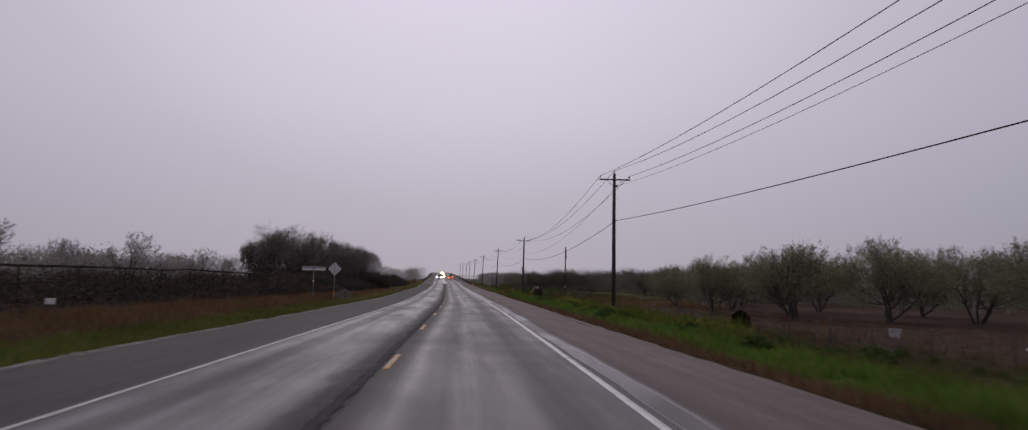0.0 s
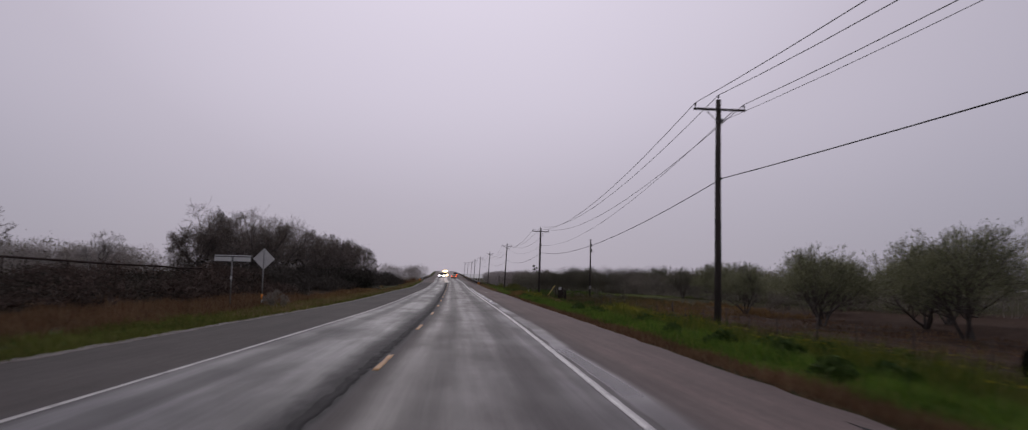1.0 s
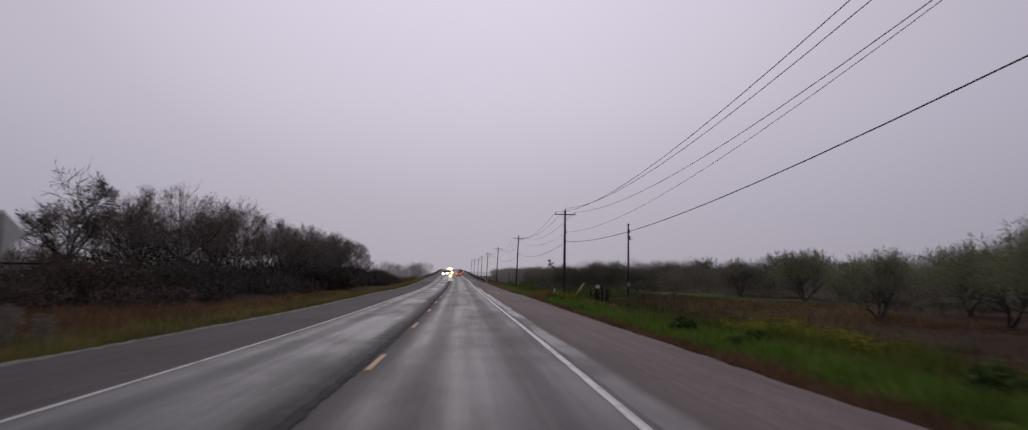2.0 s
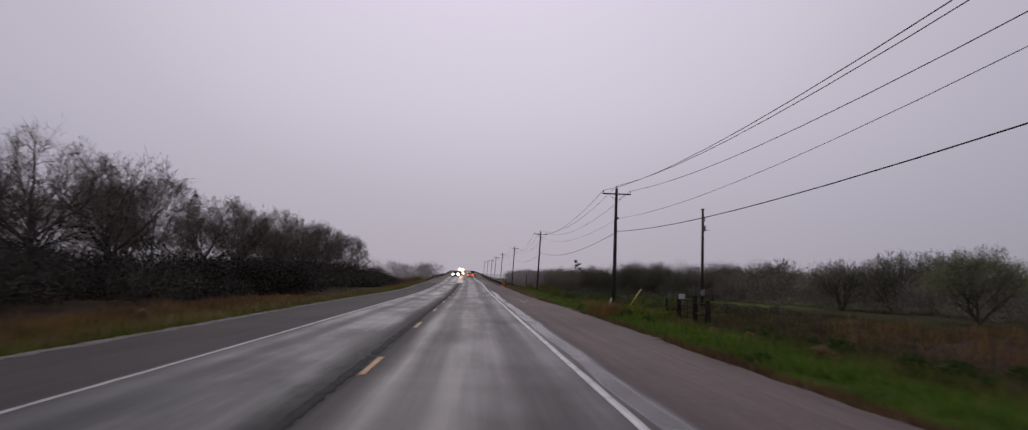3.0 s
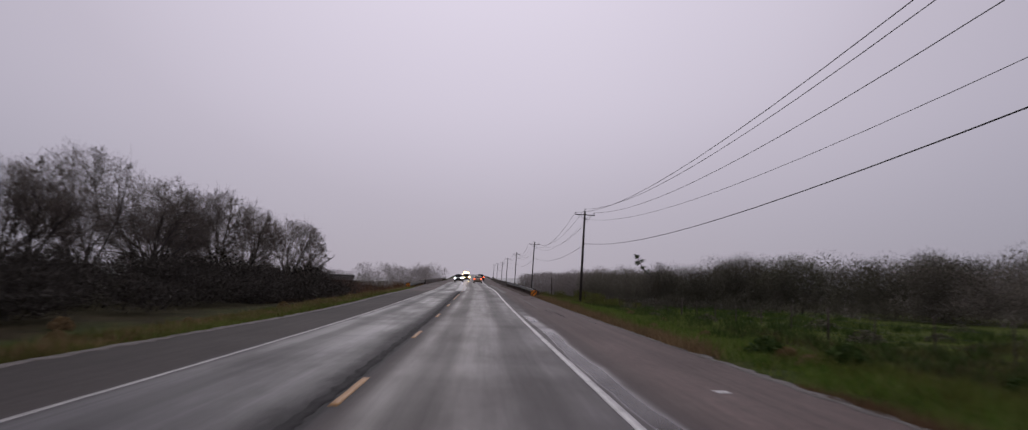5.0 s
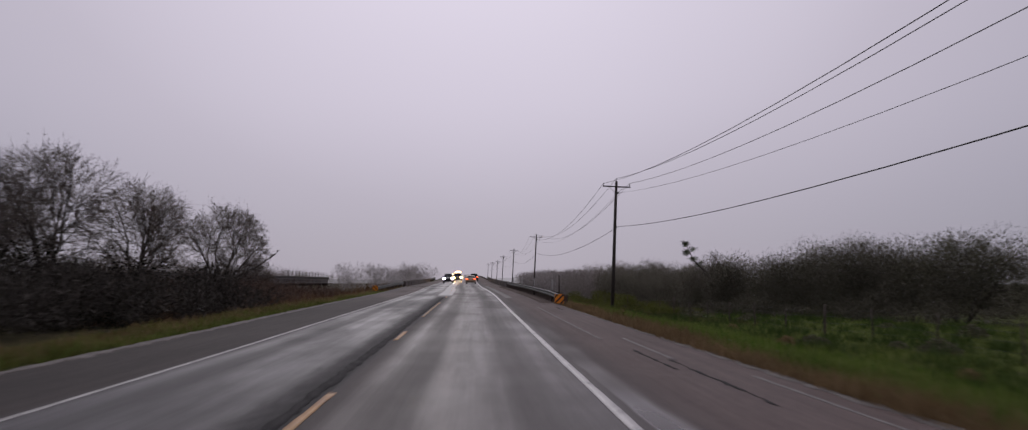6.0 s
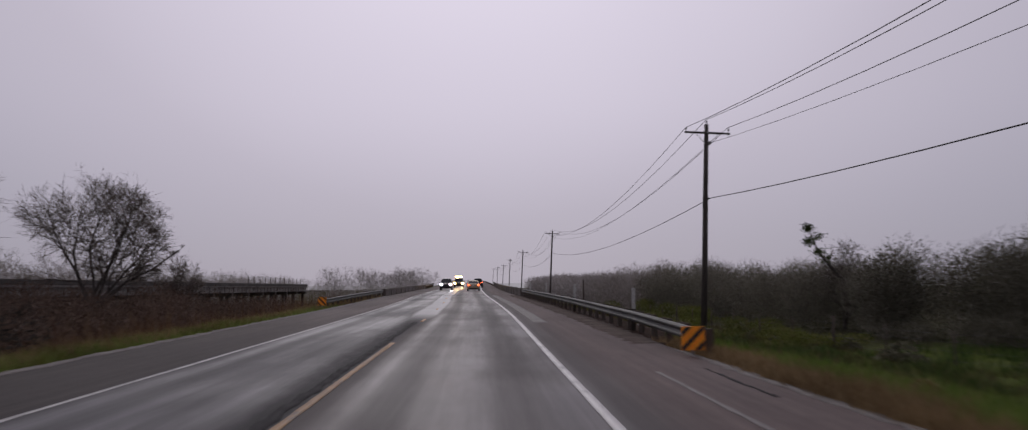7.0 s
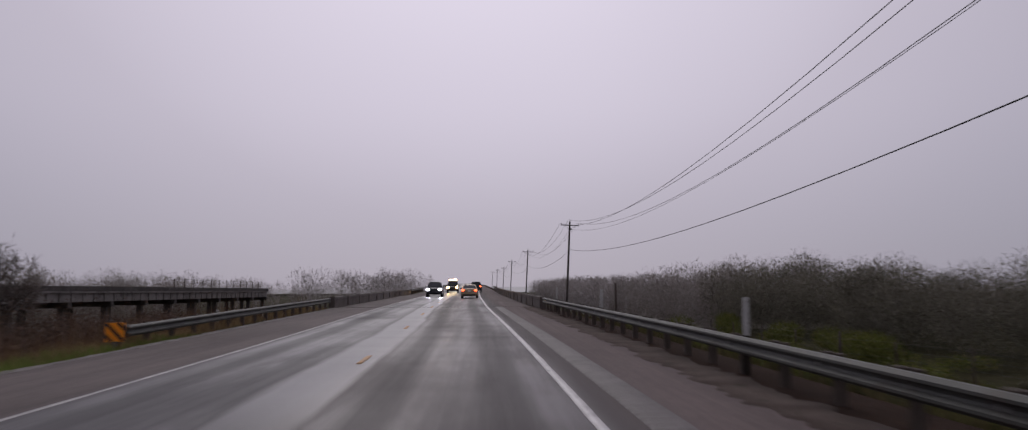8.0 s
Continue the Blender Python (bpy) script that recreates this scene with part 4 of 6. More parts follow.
# ---- guardrails and bridge ----
W_BEAM = [(0.00, -0.155), (0.035, -0.150), (0.08, -0.105), (0.08, -0.070), (0.015, -0.030), (0.0, 0.0), (0.015, 0.030), (0.08, 0.070), (0.08, 0.105), (0.035, 0.150), (0.0, 0.155)]


def guardrail(name, side, line, label, posts):
    """A steel beam along (offset from the road's middle, y, height of its middle over the road) with wooden posts. side: the way that its face looks, -1 to the left."""
    yy = np.arange(line[0][1], line[-1][1] + 0.1, 1.9)
    xx = np.interp(yy, [p[1] for p in line], [p[0] for p in line]) + bend(yy)
    hh = np.interp(yy, [p[1] for p in line], [p[2] for p in line]) + grade(yy)
    o = Vector((xx[0], yy[0], 0))
    t = thing(name, o, label, "guardrail", "guardrails")
    sec = [(side * s, h) for s, h in W_BEAM] + [(side * (s - 0.012), h * 0.985) for s, h in reversed(W_BEAM)]
    sts = [(x - o.x, y - o.y, h, 0.0) for x, y, h in zip(xx, yy, hh)]
    beam = part("beam", sweep_bm(sec, sts), M_RAIL, t)
    for k, (x, y, h) in enumerate(zip(xx, yy, hh)):
        if k % 2 and k > 3:
            part("splice_bolt", box_bm(0.03, 0.05, 0.05, (x - o.x + side * 0.03, y - o.y, h), 0.006), M_GALV, t)
        if k % posts == 0:
            zl = min(float(land(x - side * 0.28, y)), float(grade(y))) - 0.3
            part("block", box_bm(0.16, 0.14, 0.34, (x - o.x - side * 0.095, y - o.y, h), 0.01), M_POST, t, "wooden offset block")
            part("rail_post", box_bm(0.15, 0.14, h + 0.14 - zl, (x - o.x - side * 0.26, y - o.y, (h + 0.14 + zl) / 2), 0.012), M_POST, t, "square brown timber post")
    return t


guardrail("guardrail", -1, [(6.62, 199.1, 0.40), (6.72, 206, 0.46), (6.78, 225, 0.52), (6.8, 259.0, 0.54)], "galvanised steel W-beam guardrail on square timber posts", 1)
guardrail("guardrail", 1, [(-7.35, 231.3, 0.36), (-7.15, 240, 0.44), (-6.95, 261.8, 0.50)], "galvanised steel W-beam guardrail on square timber posts", 1)
guardrail("guardrail", -1, [(6.9, 367.0, 0.58), (7.1, 396, 0.55)], "galvanised steel W-beam guardrail on square timber posts", 1)
guardrail("guardrail", 1, [(-6.9, 330.0, 0.58), (-7.2, 366, 0.55)], "galvanised steel W-beam guardrail on square timber posts", 1)


def object_marker(x, y, rz):
    """A square warning panel with slanting black bars at a rail's end."""
    s, zc = 0.50, 0.36
    t = thing("object_marker", (x, y, float(grade(y))), "square orange warning panel with slanting black bars at the guardrail end", "road sign", "object markers")
    t.matrix_world = pose(x, y, float(grade(y)), 0, 0, rz)
    part("panel", box_bm(s, 0.012, s, (0, 0, zc), 0.004), M_ORANGE, t)
    lean = 1 if x > 0 else -1
    for c in (-0.33, 0.0, 0.33):
        bm = bmesh.new()
        h = s / 2 - 0.01
        w = 0.062
        # a slanting bar clipped to the panel
        poly = [(c - w - h * lean * 1.0, -h), (c + w - h * lean * 1.0, -h), (c + w + h * lean * 1.0, h), (c - w + h * lean * 1.0, h)]
        lo = [bm.verts.new((px, -0.011, zc + pz_)) for px, pz_ in poly]
        bm.faces.new(lo)
        for co, no in (((-h, 0, 0), (-1, 0, 0)), ((h, 0, 0), (1, 0, 0))):
            bmesh.ops.bisect_plane(bm, geom=bm.verts[:] + bm.edges[:] + bm.faces[:], plane_co=co, plane_no=no, clear_outer=True)
        if bm.faces:
            g = bmesh.ops.extrude_face_region(bm, geom=bm.faces[:])
            bmesh.ops.translate(bm, vec=(0, 0.003, 0), verts=[v for v in g["geom"] if isinstance(v, bmesh.types.BMVert)])
        part("black_bar", bm, M_BLACK, t)
    part("support", tube_bm([(0, 0.03, -0.35), (0, 0.03, zc + 0.2)], [0.03, 0.03], 8), M_GALV, t)
    return t


object_marker(6.26, 198.8, 0)
object_marker(-7.9, 230.8, 0)


def parapet(name, u, y0, y1, label):
    """A low concrete wall with piers along the road, at an offset from its middle."""
    yy = np.append(np.arange(y0, y1, 4.0), y1)
    xx, zz = bend(yy) + u, grade(yy)
    t = thing(name, (xx[0], y0, zz[0]), label, "bridge rail", "bridge rails")
    sts = [(x - xx[0], y - y0, z - zz[0], 0) for x, y, z in zip(xx, yy, zz)]
    part("wall", sweep_bm([(-0.14, -0.4), (0.14, -0.4), (0.14, 0.50), (0.17, 0.52), (0.17, 0.70), (-0.17, 0.70), (-0.17, 0.52), (-0.14, 0.50)], sts), M_PARAPET, t, "stained brown concrete wall")
    for k in range(int((y1 - y0) // 6) + 1):
        y = y0 + 0.2 + k * 6.0
        part("pier", box_bm(0.4, 0.35, 1.12, (float(bend(y)) + u - xx[0], y - y0, float(grade(y)) - zz[0] + 0.17), 0.02), M_PARAPET, t)
    return t


parapet("bridge_rail", 6.9, 259.4, 366.6, "long low stained concrete bridge rail")
parapet("bridge_rail", -6.9, 262.3, 329.6, "long low stained concrete bridge rail")
solid("bridge_deck", strip_mesh("bridge_deck", -7.1, 7.1, 276, 334, -0.31, 0.9), M_CONCRETE, "grey concrete bridge deck under the road", "bridge", kind="structure")
for yb in (284, 305, 326):
    bent = thing("bridge_pier", (float(bend(yb)), yb, -3.2), "grey concrete bridge pier in the creek", "bridge pier", "bridge piers")
    for xb in (-4.5, 0, 4.5):
        part("column", tube_bm([(xb, 0, 0), (xb, 0, 3.0)], [0.4, 0.4], 14), M_CONCRETE, bent)

# white posts beyond the rails
for x, y, h in ((6.72, 207.7, 1.6), (6.68, 223.6, 1.78), (6.55, 240.0, 1.95), (6.35, 256.0, 2.1), (17.5, 306.0, 1.3), (17.2, 311.0, 1.25), (19.2, 316.0, 1.2), (18.6, 300.0, 1.25), (16.0, 344.0, 1.2), (-11.7, 250.5, 1.0), (-11.7, 259.0, 0.95), (-10.5, 263.0, 1.0), (-11.1, 276.0, 1.05)):
    z = float(land(x, y))
    foot = (h - z) * (0.5 if x > 0 else 0.25)
    post = thing("white_post", (x, y, z), "upright white-painted post with a dark foot beyond the guardrail", "post", "white posts")
    post.matrix_world = pose(x, y, z, 0, 0.8, 10)
    part("shaft", box_bm(0.11, 0.08, h - z - foot, (0, 0, (h - z + foot) / 2), 0.02), M_WHITE_POST, post)
    # dark foot added so that no white shows below the rail
    part("foot", box_bm(0.13, 0.085, foot + 0.31, (0, 0, (foot - 0.29) / 2), 0.012), M_GATE_WOOD, post, "added dark foot")
solid("dark_post", tube_bm([(0, 0, -0.3), (0.02, 0, 3.0), (0, 0, 6.4)], [0.14, 0.13, 0.11], 9), M_POST, "tall dark wooden post beyond the guardrail", "post", place=pose(15.9, 291.0, float(land(15.9, 291.0)), 0, 0, 0))

# ---- old viaduct beside the road ----
vx, v0, v1 = -34.3, 237.5, 336.0
via = thing("viaduct", (vx, v0, -3.75), "long grey concrete trestle viaduct on square columns", "viaduct")
L = v1 - v0
part("deck", box_bm(5.0, L, 0.24, (0, L / 2, 5.72), 0.03), M_CONCRETE, via, "grey concrete deck")
for s in (-1, 1):
    part("girder", box_bm(0.5, L, 0.74, (s * 2.05, L / 2, 5.23), 0.03), M_CONCRETE, via, "pale stained concrete girder")
    part("kerb", box_bm(0.30, L, 0.42, (s * 2.39, L / 2, 6.01), 0.02), M_CONCRETE_DARK, via, "black kerb")
for k in range(int(L // 7.5) + 1):
    for s in (-1, 1):
        part("column", box_bm(0.5, 0.5, 5.0, (s * 1.6, k * 7.5 + 1.0, 1.9), 0.03), M_CONCRETE_DARK, via)
    part("cap_beam", box_bm(4.6, 0.6, 0.48, (0, k * 7.5 + 1.0, 4.61), 0.03), M_CONCRETE_DARK, via)
# open railing on the far spans
for k in range(20, int(L // 3.0)):
    part("handrail_post", box_bm(0.08, 0.08, 1.0, (2.3, k * 3.0 + 0.5, 6.7), 0.0), M_POST, via)
for k in range(int(L // 1.9)):
    part("girder_rib", box_bm(0.10, 0.16, 0.70, (2.34, k * 1.9 + 0.6, 5.23), 0.0), M_CONCRETE, via)
for h in (6.7, 7.1):
    part("handrail_wire", tube_bm([(2.3, 60.0, h), (2.3, L, h)], [0.012, 0.012], 5), M_WIRE, via)


# ---- growing things ----
def norm(v):
    return v / np.maximum(np.linalg.norm(v, axis=-1, keepdims=True), 1e-9)


def grow(rng, roots, levels, crown=None):
    """Branches level by level, within a crown (middle, radii) if given. roots: rows of place, way, length, radius. Gives, for each level, the rows start, end, radius, radius."""
    P, D, Ln, R = (np.array([r[i] for r in roots], float) for i in range(4))
    out = []
    for depth, lv in enumerate(levels):
        n, segs = lv["segs"], []
        p, d = P.copy(), norm(D)
        pts, ways = [p], [d]
        for s in range(n):
            d = norm(d + lv["wander"] * rng.normal(size=d.shape) + np.array([0, 0, lv["up"]]))
            q = p + d * (Ln / n)[:, None]
            r0, r1 = R * (1 - lv["taper"] * s / n), R * (1 - lv["taper"] * (s + 1) / n)
            segs.append(np.concatenate([p, q, r0[:, None], r1[:, None]], 1))
            p = q
            pts.append(p)
            ways.append(d)
        out.append(np.concatenate(segs))
        k = lv["kids"]
        if not k:
            break
        pts, ways = np.stack(pts, 1), np.stack(ways, 1)
        m = len(P)
        f = rng.uniform(lv["from"], 1.0, (m, k))
        f[:, 0] = 1.0
        g = np.minimum(f * n, n - 1e-6)
        i = g.astype(int)
        a = np.arange(m)[:, None]
        base = pts[a, i] + (pts[a, i + 1] - pts[a, i]) * (g - i)[..., None]
        way = ways[a, i + 1]
        side = norm(np.cross(way, rng.normal(size=way.shape)))
        ang = np.radians(lv["angle"]) * rng.uniform(0.6, 1.3, (m, k))[..., None]
        ang[:, 0] *= 0.35
        nd = np.cos(ang) * way + np.sin(ang) * side
        nl = Ln[:, None] * lv["ratio"] * rng.uniform(0.65, 1.25, (m, k)) * (1.25 - 0.55 * f)
        nr = R[:, None] * (1 - lv["taper"] * f) * lv["thin"]
        if crown is not None and depth < 3:
            q, w = (base - crown[0]) / crown[1], nd / crown[1]
            qa, qb, qc = (w * w).sum(-1), (q * w).sum(-1), (q * q).sum(-1) - 1
            room = (-qb + np.sqrt(np.maximum(qb * qb - qa * qc, 0))) / qa
            nl = np.clip(room * rng.uniform(0.75, 1.15, nl.shape), 0.2 * nl, nl)
        P, D, Ln, R = base.reshape(-1, 3), nd.reshape(-1, 3), nl.ravel(), np.maximum(nr.ravel(), lv["least"])
    return out


def tubes(segs, sides):
    """Corners and faces of open tapered tubes."""
    a, b, r0, r1 = segs[:, :3], segs[:, 3:6], segs[:, 6], segs[:, 7]
    d = norm(b - a)
    ref = np.where(np.abs(d[:, 2:]) > 0.9, np.array([[1.0, 0, 0]]), np.array([[0, 0, 1.0]]))
    u = norm(np.cross(d, ref))
    w = np.cross(d, u)
    t = np.arange(sides) * 2 * np.pi / sides
    ring = np.cos(t)[None, :, None] * u[:, None] + np.sin(t)[None, :, None] * w[:, None]
    v = np.concatenate([a[:, None] + ring * r0[:, None, None], b[:, None] + ring * r1[:, None, None]], 1)
    o = (np.arange(len(segs)) * 2 * sides)[:, None]
    j = np.arange(sides)
    f = np.stack([o + j, o + (j + 1) % sides, o + sides + (j + 1) % sides, o + sides + j], -1)
    return v.reshape(-1, 3), f.reshape(-1, 4)


def strips(segs, rng, wide=1.0, sliver=False, quads=False):
    """Corners and faces of thin flat twigs: two faces each, or one that runs to a point."""
    a, b = segs[:, :3], segs[:, 3:6]
    s = norm(np.cross(b - a, rng.normal(size=a.shape)))
    r0, r1 = segs[:, 6:7] * wide, segs[:, 7:8] * wide
    if sliver:
        v = np.stack([a - s * r0 * 1.2, a + s * r0 * 1.2, b], 1)
        return v.reshape(-1, 3), np.arange(len(segs) * 3).reshape(-1, 3)
    v = np.stack([a - s * r0, a + s * r0, b + s * r1, b - s * r1], 1)
    o = (np.arange(len(segs)) * 4)[:, None]
    if quads:
        return v.reshape(-1, 3), o + [0, 1, 2, 3]
    return v.reshape(-1, 3), np.concatenate([o + [0, 1, 2], o + [0, 2, 3]], 1).reshape(-1, 3)


def leaves(points, size, rng, flat=0.4):
    """Small three-cornered leaves at points."""
    n = len(points)
    a = norm(rng.normal(size=(n, 3)) * [1, 1, flat])
    b = norm(np.cross(a, rng.normal(size=(n, 3))))
    s = size * rng.uniform(0.5, 1.3, (n, 1))
    v = np.stack([points - a * s - b * s * 0.5, points - a * s * 0.6 + b * s * 0.6, points + a * s * 1.2], 1)
    return v.reshape(-1, 3), np.arange(n * 3).reshape(-1, 3)


def join(*pieces):
    vs, fs, o = [], [], 0
    for v, f in pieces:
        vs.append(v)
        fs.append(f + o)
        o += len(v)
    return np.concatenate(vs), np.concatenate(fs)


BRANCHING = [
    dict(segs=6, wander=0.10, up=0.05, taper=0.6, kids=10, angle=55, ratio=0.95, thin=0.58, least=0.03, **{"from": 0.22}),
    dict(segs=5, wander=0.17, up=0.07, taper=0.65, kids=8, angle=46, ratio=0.66, thin=0.55, least=0.017, **{"from": 0.2}),
    dict(segs=4, wander=0.20, up=0.05, taper=0.65, kids=8, angle=45, ratio=0.56, thin=0.55, least=0.010, **{"from": 0.15}),
    dict(segs=2, wander=0.24, up=0.03, taper=0.6, kids=7, angle=42, ratio=0.52, thin=0.6, least=0.0065, **{"from": 0.1}),
    dict(segs=1, wander=0.25, up=0.02, taper=0.5, kids=0),
]
# a short trunk that forks into limbs fanning out to a rounded, finely twigged crown
FINE = [
    dict(segs=4, wander=0.07, up=0.04, taper=0.35, kids=8, angle=42, ratio=2.5, thin=0.66, least=0.05, **{"from": 0.45}),
    dict(segs=7, wander=0.15, up=0.05, taper=0.70, kids=10, angle=46, ratio=0.52, thin=0.58, least=0.022, **{"from": 0.22}),
    dict(segs=4, wander=0.20, up=0.03, taper=0.65, kids=8, angle=46, ratio=0.55, thin=0.62, least=0.014, **{"from": 0.15}),
    dict(segs=2, wander=0.22, up=0.02, taper=0.6, kids=7, angle=46, ratio=0.62, thin=0.64, least=0.010, **{"from": 0.1}),
    dict(segs=1, wander=0.22, up=0.02, taper=0.5, kids=2, angle=42, ratio=0.78, thin=0.7, least=0.0075, **{"from": 0.1}),
    dict(segs=1, wander=0.25, up=0.0, taper=0.5, kids=0),
]


def bare_tree(name, seed, high, label, group, stems=1, lean=0.12, mat=None, twig_wide=1.0, spread=0.42, dense=0, fine=False):
    """A leafless tree: trunk with limbs, and a rounded crown of branches and twigs."""
    rng = np.random.default_rng(seed)
    roots = []
    for k in range(stems):
        tilt = lean * (1 if stems == 1 else 2.6)
        off = 0.15 * (stems > 1)
        roots.append(((rng.uniform(-off, off), rng.uniform(-off, off), -0.25), (rng.normal() * tilt, rng.normal() * tilt, 1.0), high * (0.34 if fine else 0.58), high * 0.021 / stems**0.4))
    levels = [dict(l) for l in (FINE if fine else BRANCHING)]
    for l, more in zip(levels, (3, 1, 1)):
        l["kids"] += more * dense
    if stems > 1:
        levels[0].update(kids=4 if fine else 7)
    middle, radii = np.array([0, 0, high * 0.60]), np.array([spread, spread, 0.41]) * high
    lv = grow(rng, roots, levels, (middle, radii))
    t = thing(name, (0, 0, 0), label, "tree", group)
    wood = join(tubes(np.concatenate(lv[:2]), 5), tubes(lv[2], 3) if fine or dense > 0 else strips(lv[2], rng, 1.1, quads=True))
    part("trunk", np_mesh("trunk", *wood), M_BARK, t)
    crown = join(*[strips(v, rng, twig_wide) for v in lv[3:-1]], strips(lv[-1], rng, twig_wide, True))
    part("crown", np_mesh("crown", *crown), mat or M_TWIG, t, "bare twigs")
    return t


def leafy_tree(name, seed, high, label, group, n_leaf=18500, leaf=None):
    """A low many-stemmed tree with a rounded, finely leaved crown."""
    rng = np.random.default_rng(seed)
    roots = [((rng.uniform(-0.3, 0.3), rng.uniform(-0.3, 0.3), -0.25), (rng.normal() * 0.45, rng.normal() * 0.45, 1.0), high * 0.55, high * 0.018) for _ in range(4)]
    lvl = [dict(l) for l in BRANCHING]
    lvl[0].update(kids=8)
    lvl[0]["from"] = 0.35
    lvl[1].update(kids=8, angle=55, ratio=0.66, up=0.10)
    lvl[2].update(kids=9, up=0.16)
    lvl[3].update(kids=0, up=0.18, segs=1)
    middle, radii = np.array([0, 0, high * 0.55]), np.array([0.74, 0.74, 0.43]) * high
    lv = grow(rng, roots, lvl[:4], (middle, radii))
    t = thing(name, (0, 0, 0), label, "tree", group)
    part("trunk", np_mesh("trunk", *join(tubes(np.concatenate(lv[:2]), 5), strips(lv[2], rng, 1.1, quads=True))), M_BARK, t)
    tw = lv[3]
    pick = rng.integers(0, len(tw), n_leaf)
    pts = tw[pick, :3] + (tw[pick, 3:6] - tw[pick, :3]) * rng.uniform(0, 1, (n_leaf, 1)) + rng.normal(size=(n_leaf, 3)) * 0.13
    # rounded outer clumps fill the dome
    m = 340
    dirs = norm(rng.normal(size=(m, 3)) * [1, 1, 0.8])
    dirs[:, 2] = np.abs(dirs[:, 2]) - 0.35
    knots = middle + dirs * radii * rng.uniform(0.62, 0.98, (m, 1))
    puffs = rng.uniform(size=n_leaf) < 0.6
    pts[puffs] = knots[rng.integers(0, m, puffs.sum())] + rng.normal(size=(puffs.sum(), 3)) * 0.34
    low = np.maximum(high * 0.17, pts[:, 2])
    pts[:, 2] = low + rng.uniform(0, 0.3, n_leaf) * (low > pts[:, 2])
    part("crown", np_mesh("crown", *strips(tw, rng, 1.5, True)), M_TWIG_OLIVE, t, "fine olive-grey twigs")
    leafy = n_leaf // 3
    way = norm((pts[leafy:] - middle) / radii * [0.6, 0.6, 0.3] + [0, 0, 0.6] + rng.normal(size=(n_leaf - leafy, 3)) * 0.35)
    shoot = 0.42 * rng.uniform(0.5, 1.2, (n_leaf - leafy, 1))
    r = np.full((n_leaf - leafy, 1), 0.016)
    shoots = np.concatenate([pts[leafy:] - way * shoot * 0.5, pts[leafy:] + way * shoot * 0.5, r, r], 1)
    canopy = join(leaves(pts[:leafy], 0.07, rng), strips(shoots, rng, 1.0, True))
    part("leaf_canopy", np_mesh("leaf_canopy", *canopy), leaf or M_LEAF_OLIVE, t, "small dull green leaves and feathery shoots")
    return t


def set_down(tree, x, y, scale, turn, sink=0.0):
    tree.matrix_world = pose(x, y, float(land(x, y)) - sink, 0, 0, turn)
    tree.scale = (scale, scale, scale)
    return tree


def plant(model, spots, seed):
    """The model at the first spot, copies of it at the rest: rows of x, y, scale."""
    rng = random.Random(seed)
    first = True
    for x, y, s in spots:
        turn = rng.uniform(0, 360)
        if first:
            set_down(model, x, y, s, turn)
            first = False
        else:
            c = copy_thing(model, pose(x, y, float(land(x, y)), 0, 0, turn))
            c.scale = (s, s, s)


# left tree line, tall and bare: rows of x, y, height of the top
L_LABEL = "tall bare grey deciduous tree with fine twigs, rooted in dark brush"
models = [bare_tree("bare_tree", 11 + k, 10.0, L_LABEL, "bare trees along the road", stems=1 + (k == 3), lean=0.05 + 0.02 * k, twig_wide=1.1, spread=0.46 + 0.04 * (k % 3), fine=True) for k in range(5)]
rows = [[] for _ in models]
spots = [(-23.0, 113.0, 8.3), (-22.6, 121.5, 9.0), (-22.0, 130.5, 9.3), (-23.0, 139.0, 8.4), (-22.4, 147.5, 8.0), (-21.5, 156.0, 8.8), (-24.0, 163.5, 8.4), (-22.5, 171.0, 7.6), (-23.0, 178.5, 9.2), (-22.3, 186.0, 8.8), (-24.0, 192.5, 9.1), (-28.5, 126.0, 8.3), (-29.5, 135.0, 8.0), (-28.0, 143.5, 8.4), (-30.0, 152.0, 8.2), (-28.5, 160.0, 8.6), (-29.0, 180.0, 8.4), (-29.5, 205.0, 8.2)]
for k, (x, y, top) in enumerate(spots):
    rows[k % len(models)].append((x, y, (top - float(land(x, y))) / 10.0))
for k, m in enumerate(models):
    plant(m, rows[k], 40 + k)
slim = bare_tree("bare_tree", 26, 8.3, "slim bare tree with upright fine twigs behind the road signs", "bare trees along the road", lean=0.02, twig_wide=1.5, spread=0.36, fine=True)
set_down(slim, -23.0, 102.6, 1.0, 80)
young = copy_thing(slim, pose(-25.8, 256.4, float(land(-25.8, 256.4)), 0, 0, 200))
young.scale = (0.8, 0.8, 0.84)
tagged(young, "slim bare tree in the red-brown creek brush", "tree", "bare trees along the road")
lone = bare_tree("bare_tree", 78, 11.9, "broad lone bare tree with spreading fine twigs beside the bridge", "bare trees along the road", lean=0.0, twig_wide=1.55, spread=0.44, fine=True)
set_down(lone, -24.6, 236.3, 0.96, 30)
for x, y, s, a in ((-23.8, 216.5, 0.92, 110), (-22.8, 201.5, 0.87, 265)):
    c = copy_thing(lone, pose(x, y, float(land(x, y)), 0, 0, a))
    c.scale = (s, s, s)
    tagged(c, "broad bare tree with spreading fine twigs above dark brush", "tree", "bare trees along the road")

